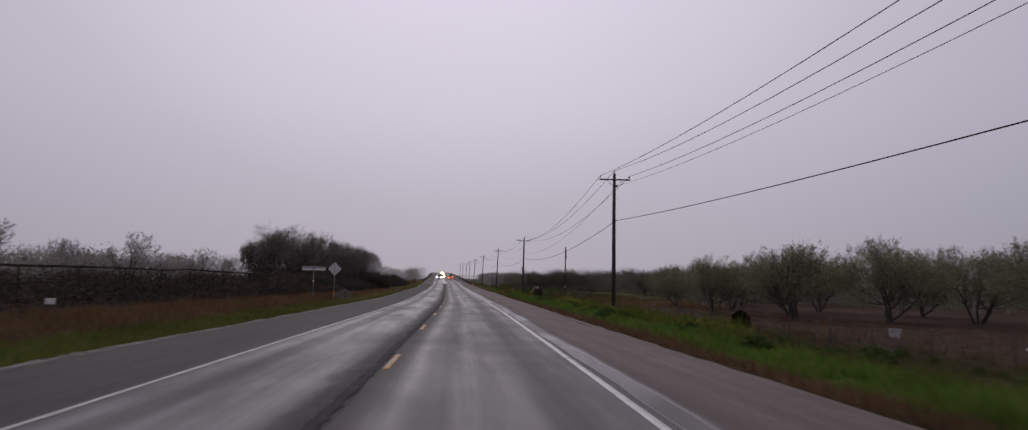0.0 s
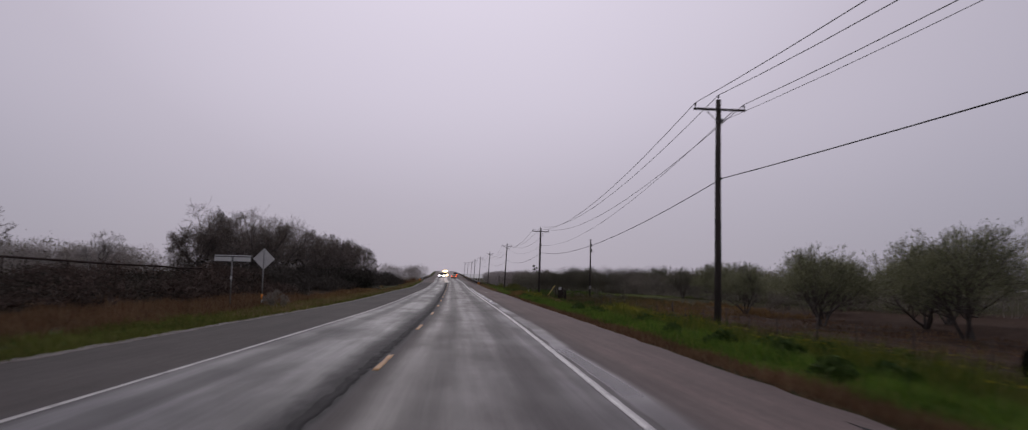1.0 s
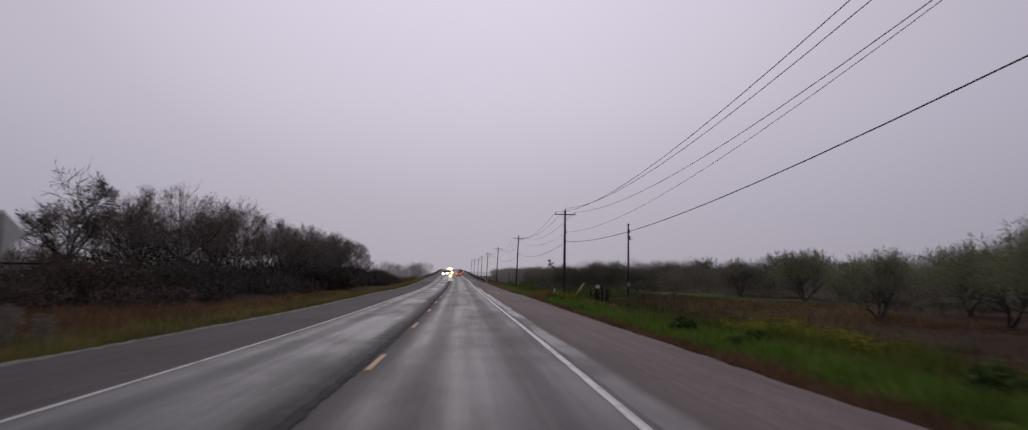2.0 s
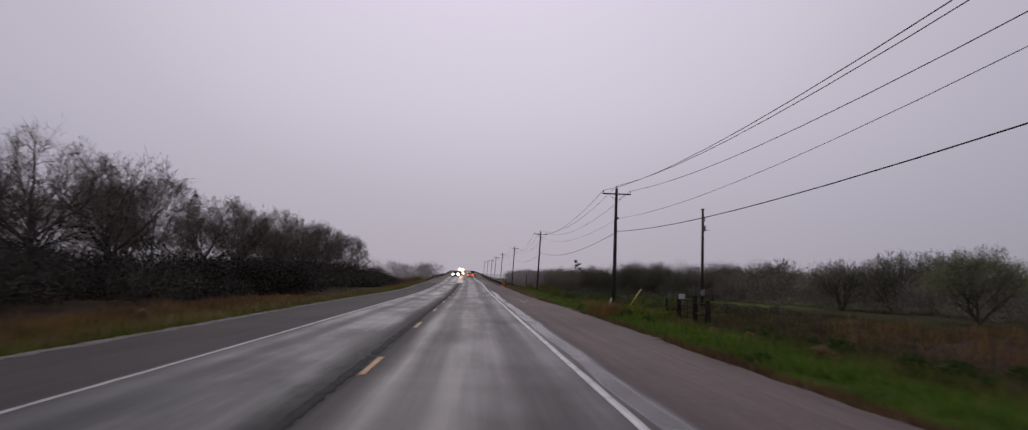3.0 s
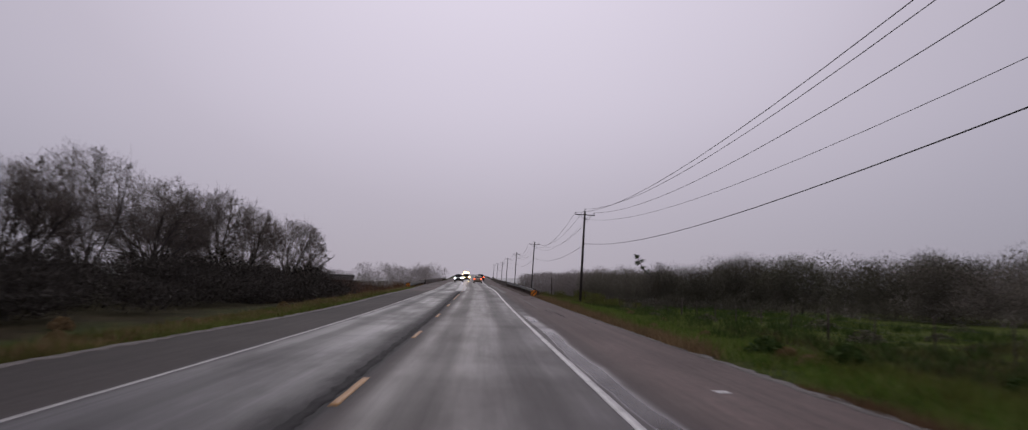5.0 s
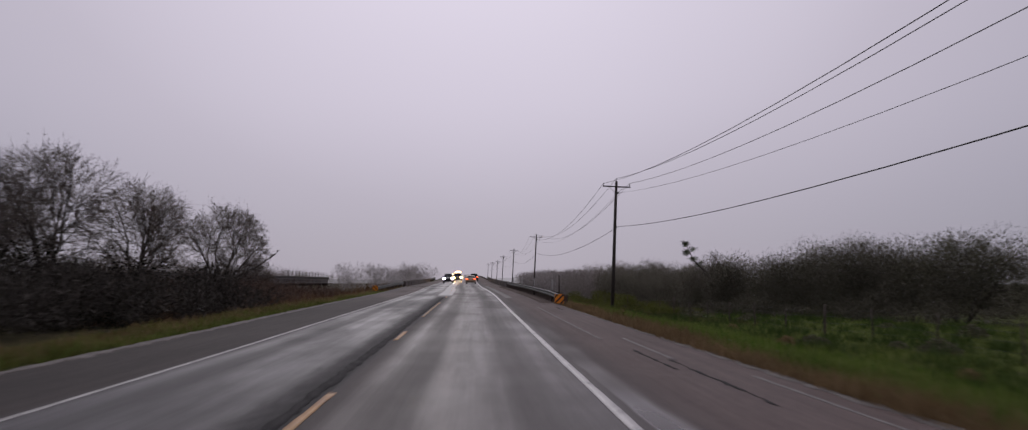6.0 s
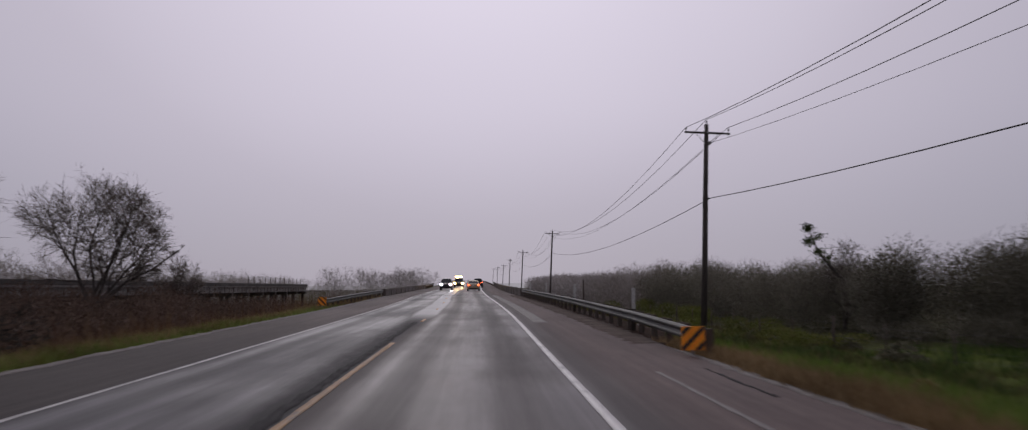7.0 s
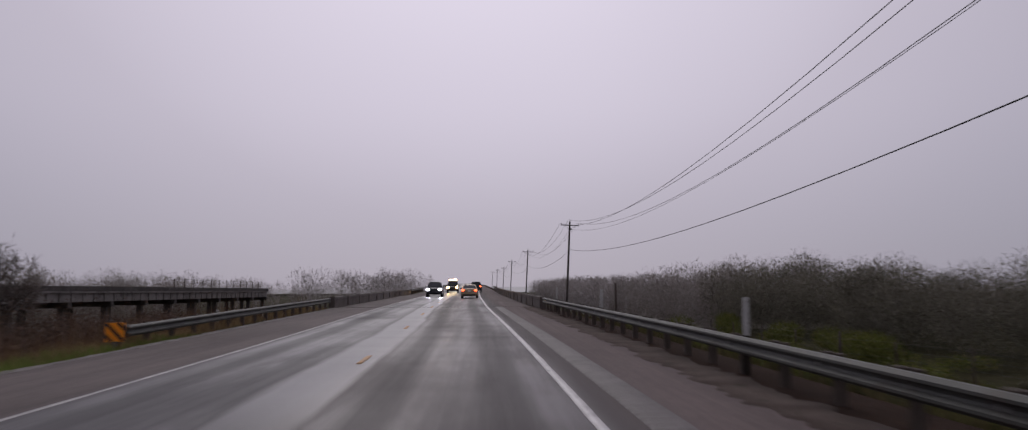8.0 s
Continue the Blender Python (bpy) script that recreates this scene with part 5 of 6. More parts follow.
# far scattered small trees on the left
small = [bare_tree("small_tree", 31 + k, 6.2, "small bare scrub tree standing in rough brush", "scrub trees", stems=2, mat=M_TWIG_HAZE, twig_wide=2.3, dense=-3) for k in range(2)]
rng = random.Random(8)
srows = [[], []]
for k in range(14):
    srows[k % 2].append((rng.uniform(-78, -34), 40 + k * 8.0 + rng.uniform(-6, 6), rng.uniform(0.75, 1.15)))
for x, y, s in ((-29.0, 78.0, 0.95), (-27.1, 92.0, 0.8), (-31.9, 60.0, 0.9)):
    srows[0].append((x, y, s))
for m, r in zip(small, srows):
    plant(m, r, 60)

# round-crowned trees in the brown field
R_LABEL = "low round-crowned mesquite tree with dull green haze on several dark trunks"
mesq = [leafy_tree("mesquite_tree", 51 + k, 7.8, R_LABEL, "field trees") for k in range(3)]
mspots = [(28.4, 84.0, 0.80), (32.0, 72.4, 0.94), (40.0, 70.0, 1.0), (30.2, 104.0, 0.66), (49.5, 72.0, 0.96), (37.0, 85.0, 0.86), (36.0, 99.0, 0.80), (45.0, 94.0, 0.92), (53.0, 86.0, 1.0), (36.5, 130.0, 0.72), (46.0, 57.0, 0.95), (57.0, 64.0, 1.0), (42.0, 112.0, 0.78)]
for k, m in enumerate(mesq):
    plant(m, mspots[k::3], 70 + k)


# thickets: many small stems joined, too many to count
def shrub_model(seed, high, wide, stems=6, kids=(6, 6, 6)):
    rng = np.random.default_rng(seed)
    roots = [((rng.uniform(-0.5, 0.5) * wide, rng.uniform(-0.5, 0.5) * wide, -0.2), (rng.normal() * 0.28, rng.normal() * 0.28, 1.0), high * 0.75, 0.035) for _ in range(stems)]
    lvl = [dict(BRANCHING[1], kids=kids[0], ratio=0.55, least=0.018, segs=4), dict(BRANCHING[2], kids=kids[1], ratio=0.52, least=0.011, segs=3), dict(BRANCHING[3], kids=kids[2], ratio=0.55, least=0.008, segs=2), dict(BRANCHING[4], segs=1)]
    return np.concatenate(grow(rng, roots, lvl, (np.array([0, 0, high * 0.5]), np.array([0.48, 0.48, 0.5]) * high)))


def thicket(name, spots, high, seed, mat, label, wide=1.0, kids=(5, 6, 5), models=5):
    """Shrubs joined into one mesh. spots: rows of x, y, scale."""
    rng = np.random.default_rng(seed)
    bases = [shrub_model(seed * 10 + k, high, 1.6, kids=kids) for k in range(models)]
    segs = []
    for k, (x, y, s) in enumerate(spots):
        b = bases[k % models].copy()
        a = rng.uniform(0, 2 * np.pi)
        rot = np.array([[np.cos(a), -np.sin(a), 0], [np.sin(a), np.cos(a), 0], [0, 0, 1]])
        o = np.array([x, y, float(land(x, y))])
        b[:, :3] = b[:, :3] @ rot.T * s + o
        b[:, 3:6] = b[:, 3:6] @ rot.T * s + o
        segs.append(b)
    segs = np.concatenate(segs)
    return solid(name, np_mesh(name, *strips(segs, rng, wide * 1.15, True)), mat, label, "brush", kind="stuff")


def scatter(rng, n, y0, y1, x_of, depth, lo, hi):
    out = []
    for _ in range(n):
        y = rng.uniform(y0, y1)
        out.append((x_of(y) + depth * rng.uniform(0, 1) ** 1.3, y, rng.uniform(lo, hi)))
    return out


rng = random.Random(21)
edge = lambda y: float(np.interp(y, [100, 125, 150, 175, 200, 215, 230, 262, 300, 360], [60, 48.5, 42.5, 36.8, 29, 23.5, 21.8, 18.6, 17.0, 16.0]))


def copse(name, crowns, n, mat, label, seed, long=0.55, wide=0.030, core=0.25):
    """Soft rounded crowns of fine twigs about a closer core, grown into one another. crowns: rows of x, y, radius, height of the top."""
    rng = np.random.default_rng(seed)
    c = np.array(crowns, float)
    base = land(c[:, 0], c[:, 1])
    c[:, 3] = np.maximum(c[:, 3], base + 0.6)
    share = c[:, 2] * (c[:, 3] - base)
    k = rng.choice(len(c), n, p=share / share.sum())
    inner = np.arange(n)[:, None] < n * core
    q = norm(rng.normal(size=(n, 3))) * np.where(inner, 0.85 * rng.uniform(0, 1, (n, 1)) ** 0.4, rng.uniform(0, 1, (n, 1)) ** 0.3)
    lift = 0.5 + 0.5 * q[:, 2:]
    high = (c[k, 3] - base[k])[:, None]
    at = np.concatenate([c[k, :2] + q[:, :2] * c[k, 2:3] * (0.75 + 0.35 * lift), base[k][:, None] + lift * high], 1)
    way = norm(q * [0.9, 0.9, 0.5] + [0, 0, 0.45] + rng.normal(size=(n, 3)) * 0.5)
    ln = long * rng.uniform(0.4, 1.3, (n, 1))
    r = wide * 0.5 * rng.uniform(0.6, 1.3, (n, 1)) * np.where(inner, 3.2, 1.0)
    segs = np.concatenate([at - way * ln * 0.5, at + way * ln * 0.5, r, r], 1)
    return solid(name, np_mesh(name, *strips(segs, rng, 1.0, True)), mat, label, "brush", kind="stuff")


def crowns_along(rng, n, y0, y1, x_of, depth, radius, tops, uneven=0.35):
    """Crowns scattered behind an edge, their tops by knots along the road."""
    out = []
    for k in range(n):
        y = y0 + (y1 - y0) * (k + rng.uniform(0, 1)) / n
        d = rng.uniform(0, 1) ** 1.3
        rise = uneven * rng.uniform(-1, 1)
        out.append((x_of(y) + depth * d, y, radius * rng.uniform(0.75, 1.25) * (1 + 0.2 * rise), float(np.interp(y, *zip(*tops))) + rise - 1.1 * (1 - d) ** 4))
    return out


thicket("right_woodland", scatter(rng, 30, 118, 192, edge, 16, 0.8, 1.1), 4.8, 3, M_TWIG_BROWN, "dense leafless brown brush wood beyond the pasture", wide=0.95, kids=(5, 6, 5))
copse("right_copse", crowns_along(rng, 40, 118, 190, lambda y: edge(y) - 2.6, 3.2, 1.2, ((118, 0.8), (190, 1.0)), 0.6) + crowns_along(rng, 80, 112, 190, edge, 15, 2.6, ((100, 3.2), (150, 3.7), (175, 4.2), (190, 4.2)), 0.9), 130000, M_TWIG_BROWN, "soft brown twiggy crowns of the brush wood beyond the pasture", 61, 0.42, 0.022)
thicket("bank_woodland", scatter(rng, 14, 186, 222, edge, 12, 0.9, 1.1) + scatter(rng, 12, 222, 268, edge, 13, 0.75, 0.95), 4.8, 23, M_TWIG_BANK, "dense leafless brown brush wood on the creek bank", wide=1.0, kids=(5, 6, 5))
bank_tops = ((184, 4.4), (205, 4.7), (222, 4.4), (236, 3.6), (250, 3.6), (262, 4.2), (270, 4.8))
low_tops = ((182, 1.0), (205, 0.9), (235, 0.7), (268, 1.2))
copse("bank_copse", crowns_along(rng, 30, 182, 222, lambda y: edge(y) - 2.6, 3.2, 1.15, low_tops, 0.7) + crowns_along(rng, 56, 182, 224, edge, 11, 2.2, bank_tops, 1.0), 170000, M_TWIG_BANK, "soft dark brown twiggy crowns of the brush wood on the creek bank", 62, 0.30, 0.017, 0.45)
copse("creekside_copse", crowns_along(rng, 64, 220, 270, lambda y: edge(y) + 1.0, 9, 2.0, bank_tops, 0.7), 160000, M_TWIG_CREEK, "soft brown twiggy crowns of the brush wood beside the guardrail", 70, 0.30, 0.017, 0.45)
copse("olive_scrub", crowns_along(rng, 70, 214, 264, lambda y: 10.5, 9, 1.1, ((214, -0.5), (240, -0.1), (264, 0.3)), 0.35), 45000, M_GRASS_OLIVE, "low olive green scrub between the guardrail and the brush wood", 71, 0.26, 0.018)
copse("far_right_copse", crowns_along(rng, 55, 268, 305, edge, 16, 2.3, ((268, 5.0), (290, 4.7), (305, 4.6)), 0.6), 60000, M_TWIG_HALF_HAZE, "dull brown twiggy crowns of the brush wood past the creek", 63, 0.55, 0.032)
copse("misty_right_copse", crowns_along(rng, 80, 303, 420, edge, 18, 2.8, ((303, 4.2), (340, 4.5), (420, 5.6)), 0.6), 50000, M_TWIG_HAZE, "twiggy crowns of the far brush wood, paled to look misty", 66, 0.9, 0.055)
thicket("field_edge_woodland", scatter(rng, 80, 40, 160, lambda y: 63.8, 33, 0.85, 1.25), 6.4, 24, M_TWIG_BROWN, "pale leafless woods at the far side of the brown field", wide=1.8, kids=(4, 5, 4))
brow = lambda y: float(np.interp(y, [36, 66, 90, 98, 112, 160, 176, 205], [-18, -15.0, -13.4, -12.0, -11.8, -12.4, -10.8, -11.0]))
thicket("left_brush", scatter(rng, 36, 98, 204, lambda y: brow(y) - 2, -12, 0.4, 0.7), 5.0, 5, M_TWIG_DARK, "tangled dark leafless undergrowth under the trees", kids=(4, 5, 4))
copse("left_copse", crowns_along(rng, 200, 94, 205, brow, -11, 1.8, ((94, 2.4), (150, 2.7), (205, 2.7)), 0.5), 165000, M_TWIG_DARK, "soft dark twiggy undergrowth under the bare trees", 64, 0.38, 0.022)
copse("scrub_copse", crowns_along(rng, 90, 36, 98, brow, -14, 1.7, ((36, 1.3), (60, 1.6), (98, 2.3)), 0.7), 80000, M_TWIG_SCRUB, "soft dark red-brown twiggy scrub behind the red grass", 65, 0.38, 0.024)
creek = lambda y: float(np.interp(y, [196, 212, 235, 300], [-13.5, -11.2, -11.6, -11.5]))
thicket("creek_brush", scatter(rng, 40, 196, 300, lambda y: creek(y) - 2.0, -14, 0.6, 0.85), 4.2, 6, M_TWIG_RED, "low red-brown leafless brush in the creek bottom", kids=(4, 5, 5))
copse("creek_copse", crowns_along(rng, 130, 204, 275, creek, -13, 1.5, ((204, 1.9), (230, 1.7), (245, 1.0), (275, 0.6)), 0.35) + crowns_along(rng, 36, 206, 245, lambda y: -19.0, -12, 1.8, ((206, 2.6), (245, 2.5)), 0.5), 130000, M_TWIG_RED, "soft red-brown twiggy brush in the creek bottom", 68, 0.36, 0.02)
thicket("far_left_woodland", scatter(rng, 75, 262, 440, lambda y: -40.0, -34, 0.85, 1.25), 6.4, 8, M_TWIG_HALF_HAZE, "leafless woods beyond the viaduct, paled to look misty", wide=1.9, kids=(4, 4, 4))
thicket("viaduct_woodland", scatter(rng, 40, 246, 340, lambda y: -41.0, -20, 1.0, 1.3), 6.9, 48, M_TWIG_HALF_HAZE, "dull leafless woods behind the viaduct", wide=1.2, kids=(4, 5, 5))
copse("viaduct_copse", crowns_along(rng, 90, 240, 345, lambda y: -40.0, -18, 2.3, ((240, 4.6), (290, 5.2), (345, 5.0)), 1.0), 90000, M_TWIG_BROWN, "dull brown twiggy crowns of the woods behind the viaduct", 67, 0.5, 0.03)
thicket("road_end_woodland", scatter(rng, 60, 370, 480, lambda y: -15.0, -26, 0.8, 1.2), 8.4, 9, M_TWIG_HAZE, "woods beside the far road, paled to look misty", wide=2.0, kids=(4, 5, 4))


def leaf_mass(name, boxes, n, size, seed, mat, label):
    """Evergreen clumps: leaves gathered in uneven knots."""
    rng = np.random.default_rng(seed)
    knots = []
    for x, y, w, d, h in boxes:
        m = max(3, int(w * d * 0.7))
        k = np.stack([x + rng.uniform(-0.5, 0.5, m) * w, y + rng.uniform(-0.5, 0.5, m) * d, rng.uniform(0.05, 1.0, m) ** 1.25 * h], -1)
        k[:, 2] += land(k[:, 0], k[:, 1])
        knots.append(k)
    knots = np.concatenate(knots)
    pick = rng.integers(0, len(knots), n)
    pts = knots[pick] + rng.normal(size=(n, 3)) * np.array([0.55, 0.55, 0.42])
    pts[:, 2] = np.maximum(pts[:, 2], land(pts[:, 0], pts[:, 1]))
    return solid(name, np_mesh(name, *leaves(pts, size, rng, 1.0)), mat, label, "brush", kind="stuff")


thicket("far_field_woodland", scatter(rng, 64, 150, 330, lambda y: 60.0, 39, 0.9, 1.3), 6.4, 17, M_TWIG_HAZE, "leafless woods beyond the field in haze-paled colour", wide=1.8, kids=(4, 5, 4))

rng = random.Random(33)
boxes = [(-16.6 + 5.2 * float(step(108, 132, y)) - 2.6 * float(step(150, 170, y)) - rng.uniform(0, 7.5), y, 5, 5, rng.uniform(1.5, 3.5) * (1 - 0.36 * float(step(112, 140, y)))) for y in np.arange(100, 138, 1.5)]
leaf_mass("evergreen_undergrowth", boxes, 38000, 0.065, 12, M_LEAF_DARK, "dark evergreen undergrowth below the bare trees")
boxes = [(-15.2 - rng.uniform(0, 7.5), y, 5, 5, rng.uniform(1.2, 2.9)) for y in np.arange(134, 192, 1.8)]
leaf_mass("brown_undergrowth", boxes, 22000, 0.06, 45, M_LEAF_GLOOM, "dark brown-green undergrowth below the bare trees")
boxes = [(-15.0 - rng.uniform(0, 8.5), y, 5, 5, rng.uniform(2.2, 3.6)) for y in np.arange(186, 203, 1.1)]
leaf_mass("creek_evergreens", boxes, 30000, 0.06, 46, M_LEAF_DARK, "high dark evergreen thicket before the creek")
lows = [(-24.0 - rng.uniform(0, 18), y, 6, 6, rng.uniform(0.9, 2.3)) for y in np.arange(24, 104, 2.5)]
scrub = [(-15.2 - rng.uniform(0, 5.5), y, 4, 4, rng.uniform(0.7, 1.9)) for y in np.arange(20, 104, 1.6)]
leaf_mass("russet_scrub", scrub, 34000, 0.065, 43, M_LEAF_GLOOM, "dark russet scrub between the red grass and fence")
far = [(rng.uniform(-72, -46), y, 9, 8, rng.uniform(2.5, 5.2)) for y in np.arange(66, 150, 3.5)]
leaf_mass("far_scrub_leaves", far, 24000, 0.13, 41, M_LEAF_BRUSH, "dull olive scrub woods beyond the red grass")
copse("far_scrub_copse", crowns_along(rng, 80, 50, 165, lambda y: -33.0, -30, 2.6, ((50, 2.9), (75, 3.9), (110, 4.6), (165, 5.4)), 1.0), 90000, M_TWIG_HALF_HAZE, "grey-brown twiggy crowns of the scrub woods beyond the red grass", 69, 0.5, 0.03)
boxes = [(-17.0 + 3.0 * float(step(206, 220, y)) - rng.uniform(0, 8), y, 5, 5, rng.uniform(2.2, 3.6)) for y in np.arange(206, 250, 1.6)]
leaf_mass("creek_undergrowth", boxes, 30000, 0.06, 19, M_LEAF_RUSSET, "russet brown brush below the bare trees by the creek")
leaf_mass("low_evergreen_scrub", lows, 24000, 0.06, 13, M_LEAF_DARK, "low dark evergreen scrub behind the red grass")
boxes = [(edge(y) + rng.uniform(1, 9), y, 7, 6, rng.uniform(1.6, 3.6)) for y in np.arange(125, 330, 3.0)]
leaf_mass("right_undergrowth", boxes, 36000, 0.07, 14, M_LEAF_BRUSH, "dull brown-green undergrowth at the edge of the brush wood")

boxes = [(edge(y) + rng.uniform(0.5, 7.5), y, 6, 5, rng.uniform(2.0, 4.3) * (1.0 if y < 225 else 0.85)) for y in np.arange(184, 264, 1.5)]
leaf_mass("bank_undergrowth", boxes, 24000, 0.055, 47, M_LEAF_BANK, "dark brown-green brush at the edge of the bank wood")

# leafy round trees standing in the brush wood
oak = leafy_tree("brush_wood_tree", 57, 7.4, "round-crowned olive green tree at the edge of brush wood", "brush wood trees", 7500, M_LEAF_BRUSH)
plant(oak, [(40.6, 176.1, 0.80), (39.5, 193.0, 0.76), (32.0, 203.5, 0.82), (44.5, 155.5, 0.88), (38.8, 155.0, 0.72), (49.5, 157.0, 0.90)], 77)

# leaning tree with mistletoe
mx, my = 24.3, 230.4
mz = float(land(mx, my))
mis = bare_tree("leaning_tree", 91, 5.6, "leaning bare tree with dark mistletoe clumps in its crown", "", lean=0.1)
mis.matrix_world = pose(mx, my, mz, 0, 0, 0)
knee = [(0.0, 0.0, 0.3), (0.25, 0.0, 1.6), (-0.1, -0.2, 2.0 - mz), (-1.4, -1.0, 3.0 - mz), (-2.2, -1.6, 3.6 - mz), (-2.9, -2.2, 4.8 - mz)]
part("bough", tube_bm(knee, [0.15, 0.13, 0.11, 0.085, 0.06, 0.03], 8), M_BARK, mis, "dark leaning bough")
rngn = np.random.default_rng(5)
ks = np.array([[-3.1, -2.3, 5.05 - mz], [-3.0, -2.2, 4.25 - mz], [-2.35, -2.0, 4.55 - mz], [-2.2, -1.7, 3.65 - mz], [-1.5, -1.1, 3.2 - mz]])
mp = ks[rngn.choice(5, 1000, p=[0.27, 0.3, 0.15, 0.18, 0.1])] + rngn.normal(size=(1000, 3)) * [0.17, 0.17, 0.13]
part("mistletoe", np_mesh("mistletoe", *leaves(mp, 0.07, rngn, 1.0)), M_MISTLETOE, mis, "dark green mistletoe clumps")


# ---- grass ----
def grass(name, spots, high, mat, label, seed, width=0.014, lean=0.35):
    """Blades at spots (x, y), one leaf of two faces each."""
    rng = np.random.default_rng(seed)
    n = len(spots)
    base = np.stack([spots[:, 0], spots[:, 1], land(spots[:, 0], spots[:, 1]) - 0.02], -1)
    h = high * rng.uniform(0.4, 1.25, (n, 1)) * spots[:, 2:3]
    a = rng.uniform(0, 2 * np.pi, n)
    side = np.stack([np.cos(a), np.sin(a), 0 * a], -1) * width * rng.uniform(0.6, 1.5, (n, 1))
    out = rng.normal(size=(n, 3)) * [1, 1, 0] * lean
    tip = base + h * (np.array([0, 0, 1.0]) + out)
    v = np.stack([base - side, base + side, tip], 1)
    return solid(name, np_mesh(name, v.reshape(-1, 3), np.arange(n * 3).reshape(-1, 3)), mat, label, "grass", kind="stuff")


def sow(rng, n, u0, u1, y0, y1, tuft=0.25, per=7, clump=0.0):
    """Places in tufts between two offsets from the road's middle, thinned in patches."""
    m = n // per
    u, y = rng.uniform(u0, u1, m), rng.uniform(y0, y1, m)
    s = 0.65 + 0.7 * (0.5 + 0.5 * np.sin(u * 1.7 + 2.1 * np.sin(y * 0.35)) * np.sin(y * 0.8 + u))
    s *= rng.uniform(0.7, 1.3, m)
    if clump:
        keep = rng.uniform(size=m) < (1 - clump) + clump * (s > 0.95)
        u, y, s = u[keep], y[keep], s[keep]
    u, y, s = (np.repeat(v, per) for v in (u, y, s))
    u, y = u + rng.normal(size=len(u)) * tuft * 0.4, y + rng.normal(size=len(u)) * tuft
    keep = ((u > along(y, PAVE_RIGHT) - 0.03) | (u < along(y, PAVE_LEFT) + 0.05)) & ~((u > 6.5) & (u < 6.9 + 1.4 * np.sin(np.pi * np.clip((y - 120.5) / 9.5, 0, 1)) ** 0.7) & (y > 120.5) & (y < 130))
    return np.stack([u[keep] + bend(y[keep]), y[keep], s[keep]], -1)


rg = np.random.default_rng(100)
grass("right_verge_grass", np.concatenate([sow(rg, 76000, 7.4, 10.0, 4, 120, tuft=0.2, per=12), sow(rg, 6000, 7.5, 11.5, 120, 135)]), 0.26, M_GRASS, "lush bright green verge grass", 1, 0.016)
grass("right_back_grass", np.concatenate([sow(rg, 30000, 9.4, 12.4, 4, 125, tuft=0.2, per=12), sow(rg, 9000, 8.4, 11.4, 126, 150, tuft=0.2, per=12)]), 0.34, M_GRASS_OLIVE, "rank olive green grass behind the verge", 22, 0.016)
grass("right_edge_grass", np.concatenate([sow(rg, 26000, 6.75, 7.65, 4, 75), sow(rg, 16000, 6.75, 7.4, 75, 142)]), 0.20, M_GRASS_RED, "dark red-brown dead grass along the pavement edge", 2, 0.012)
grass("right_bank_grass", np.concatenate([sow(rg, 24000, 6.6, 7.6, 148, 203), sow(rg, 5000, 7.4, 8.3, 150, 200, clump=0.7)]), 0.27, M_GRASS_TAN, "tan dead grass on the bank before the guardrail", 12, 0.013)
grass("right_ditch_grass", np.concatenate([sow(rg, 44000, 10.6, 22.0, 6, 130, per=11), sow(rg, 9000, 10.5, 17.0, 118, 168, clump=0.9), sow(rg, 26000, 13, 30, 116, 158, per=11), sow(rg, 22000, 8.8, 18.0, 199, 262, per=11)]), 0.34, M_GRASS_DITCH, "dark rank grass in the ditch beside the verge", 3, 0.015)
grass("bank_green_grass", sow(rg, 34000, 7.7, 11.5, 138, 206, tuft=0.2, per=12), 0.24, M_GRASS, "fresh green grass behind the dead edge grass", 24, 0.017)
grass("pasture_tufts", sow(rg, 26000, 10.5, 27.0, 146, 216, tuft=0.38, per=45), 0.42, M_WEED, "dark rank tufts standing in the green pasture", 25, 0.022, 0.45)
grass("field_stubble", sow(rg, 26000, 18, 36, 20, 125, clump=0.8), 0.26, M_GRASS_RED, "thin red-brown stubble in the field", 23, 0.014)
grass("pasture_grass", np.concatenate([sow(rg, 26000, 7.3, 12.0, 112, 175), sow(rg, 30000, 11.0, 28.0, 150, 214), sow(rg, 16000, 7.9, 14.0, 165, 200)]), 0.24, M_GRASS_DULL, "short dull green pasture grass", 4, 0.018)
grass("left_verge_grass", np.concatenate([sow(rg, 56000, -9.7, -6.75, 8, 120), sow(rg, 26000, -9.0, -6.75, 120, 215)]), 0.22, M_GRASS_OLIVE, "olive green verge grass", 5, 0.015)
grass("left_red_grass", np.concatenate([sow(rg, 40000, -15.5, -9.2, 8, 92), sow(rg, 6000, -11.0, -8.9, 92, 122), sow(rg, 18000, -14.0, -8.8, 200, 262)]), 0.40, M_GRASS_RED, "tall red-brown bluestem grass behind the verge", 6, 0.013)
grass("left_orange_grass", sow(rg, 16000, -10.6, -8.6, 88, 132, clump=0.4), 0.30, M_GRASS_RUST, "orange-tan dead grass between the verge and the brush", 26, 0.014)
grass("left_dull_grass", sow(rg, 24000, -8.6, -6.75, 150, 236), 0.2, M_GRASS_DULL, "short dull olive verge grass", 14, 0.015)
grass("tan_verge_grass", sow(rg, 30000, -8.7, -7.1, 60, 262), 0.30, M_GRASS_TAN, "tan dead grass in the verge", 7, 0.013)

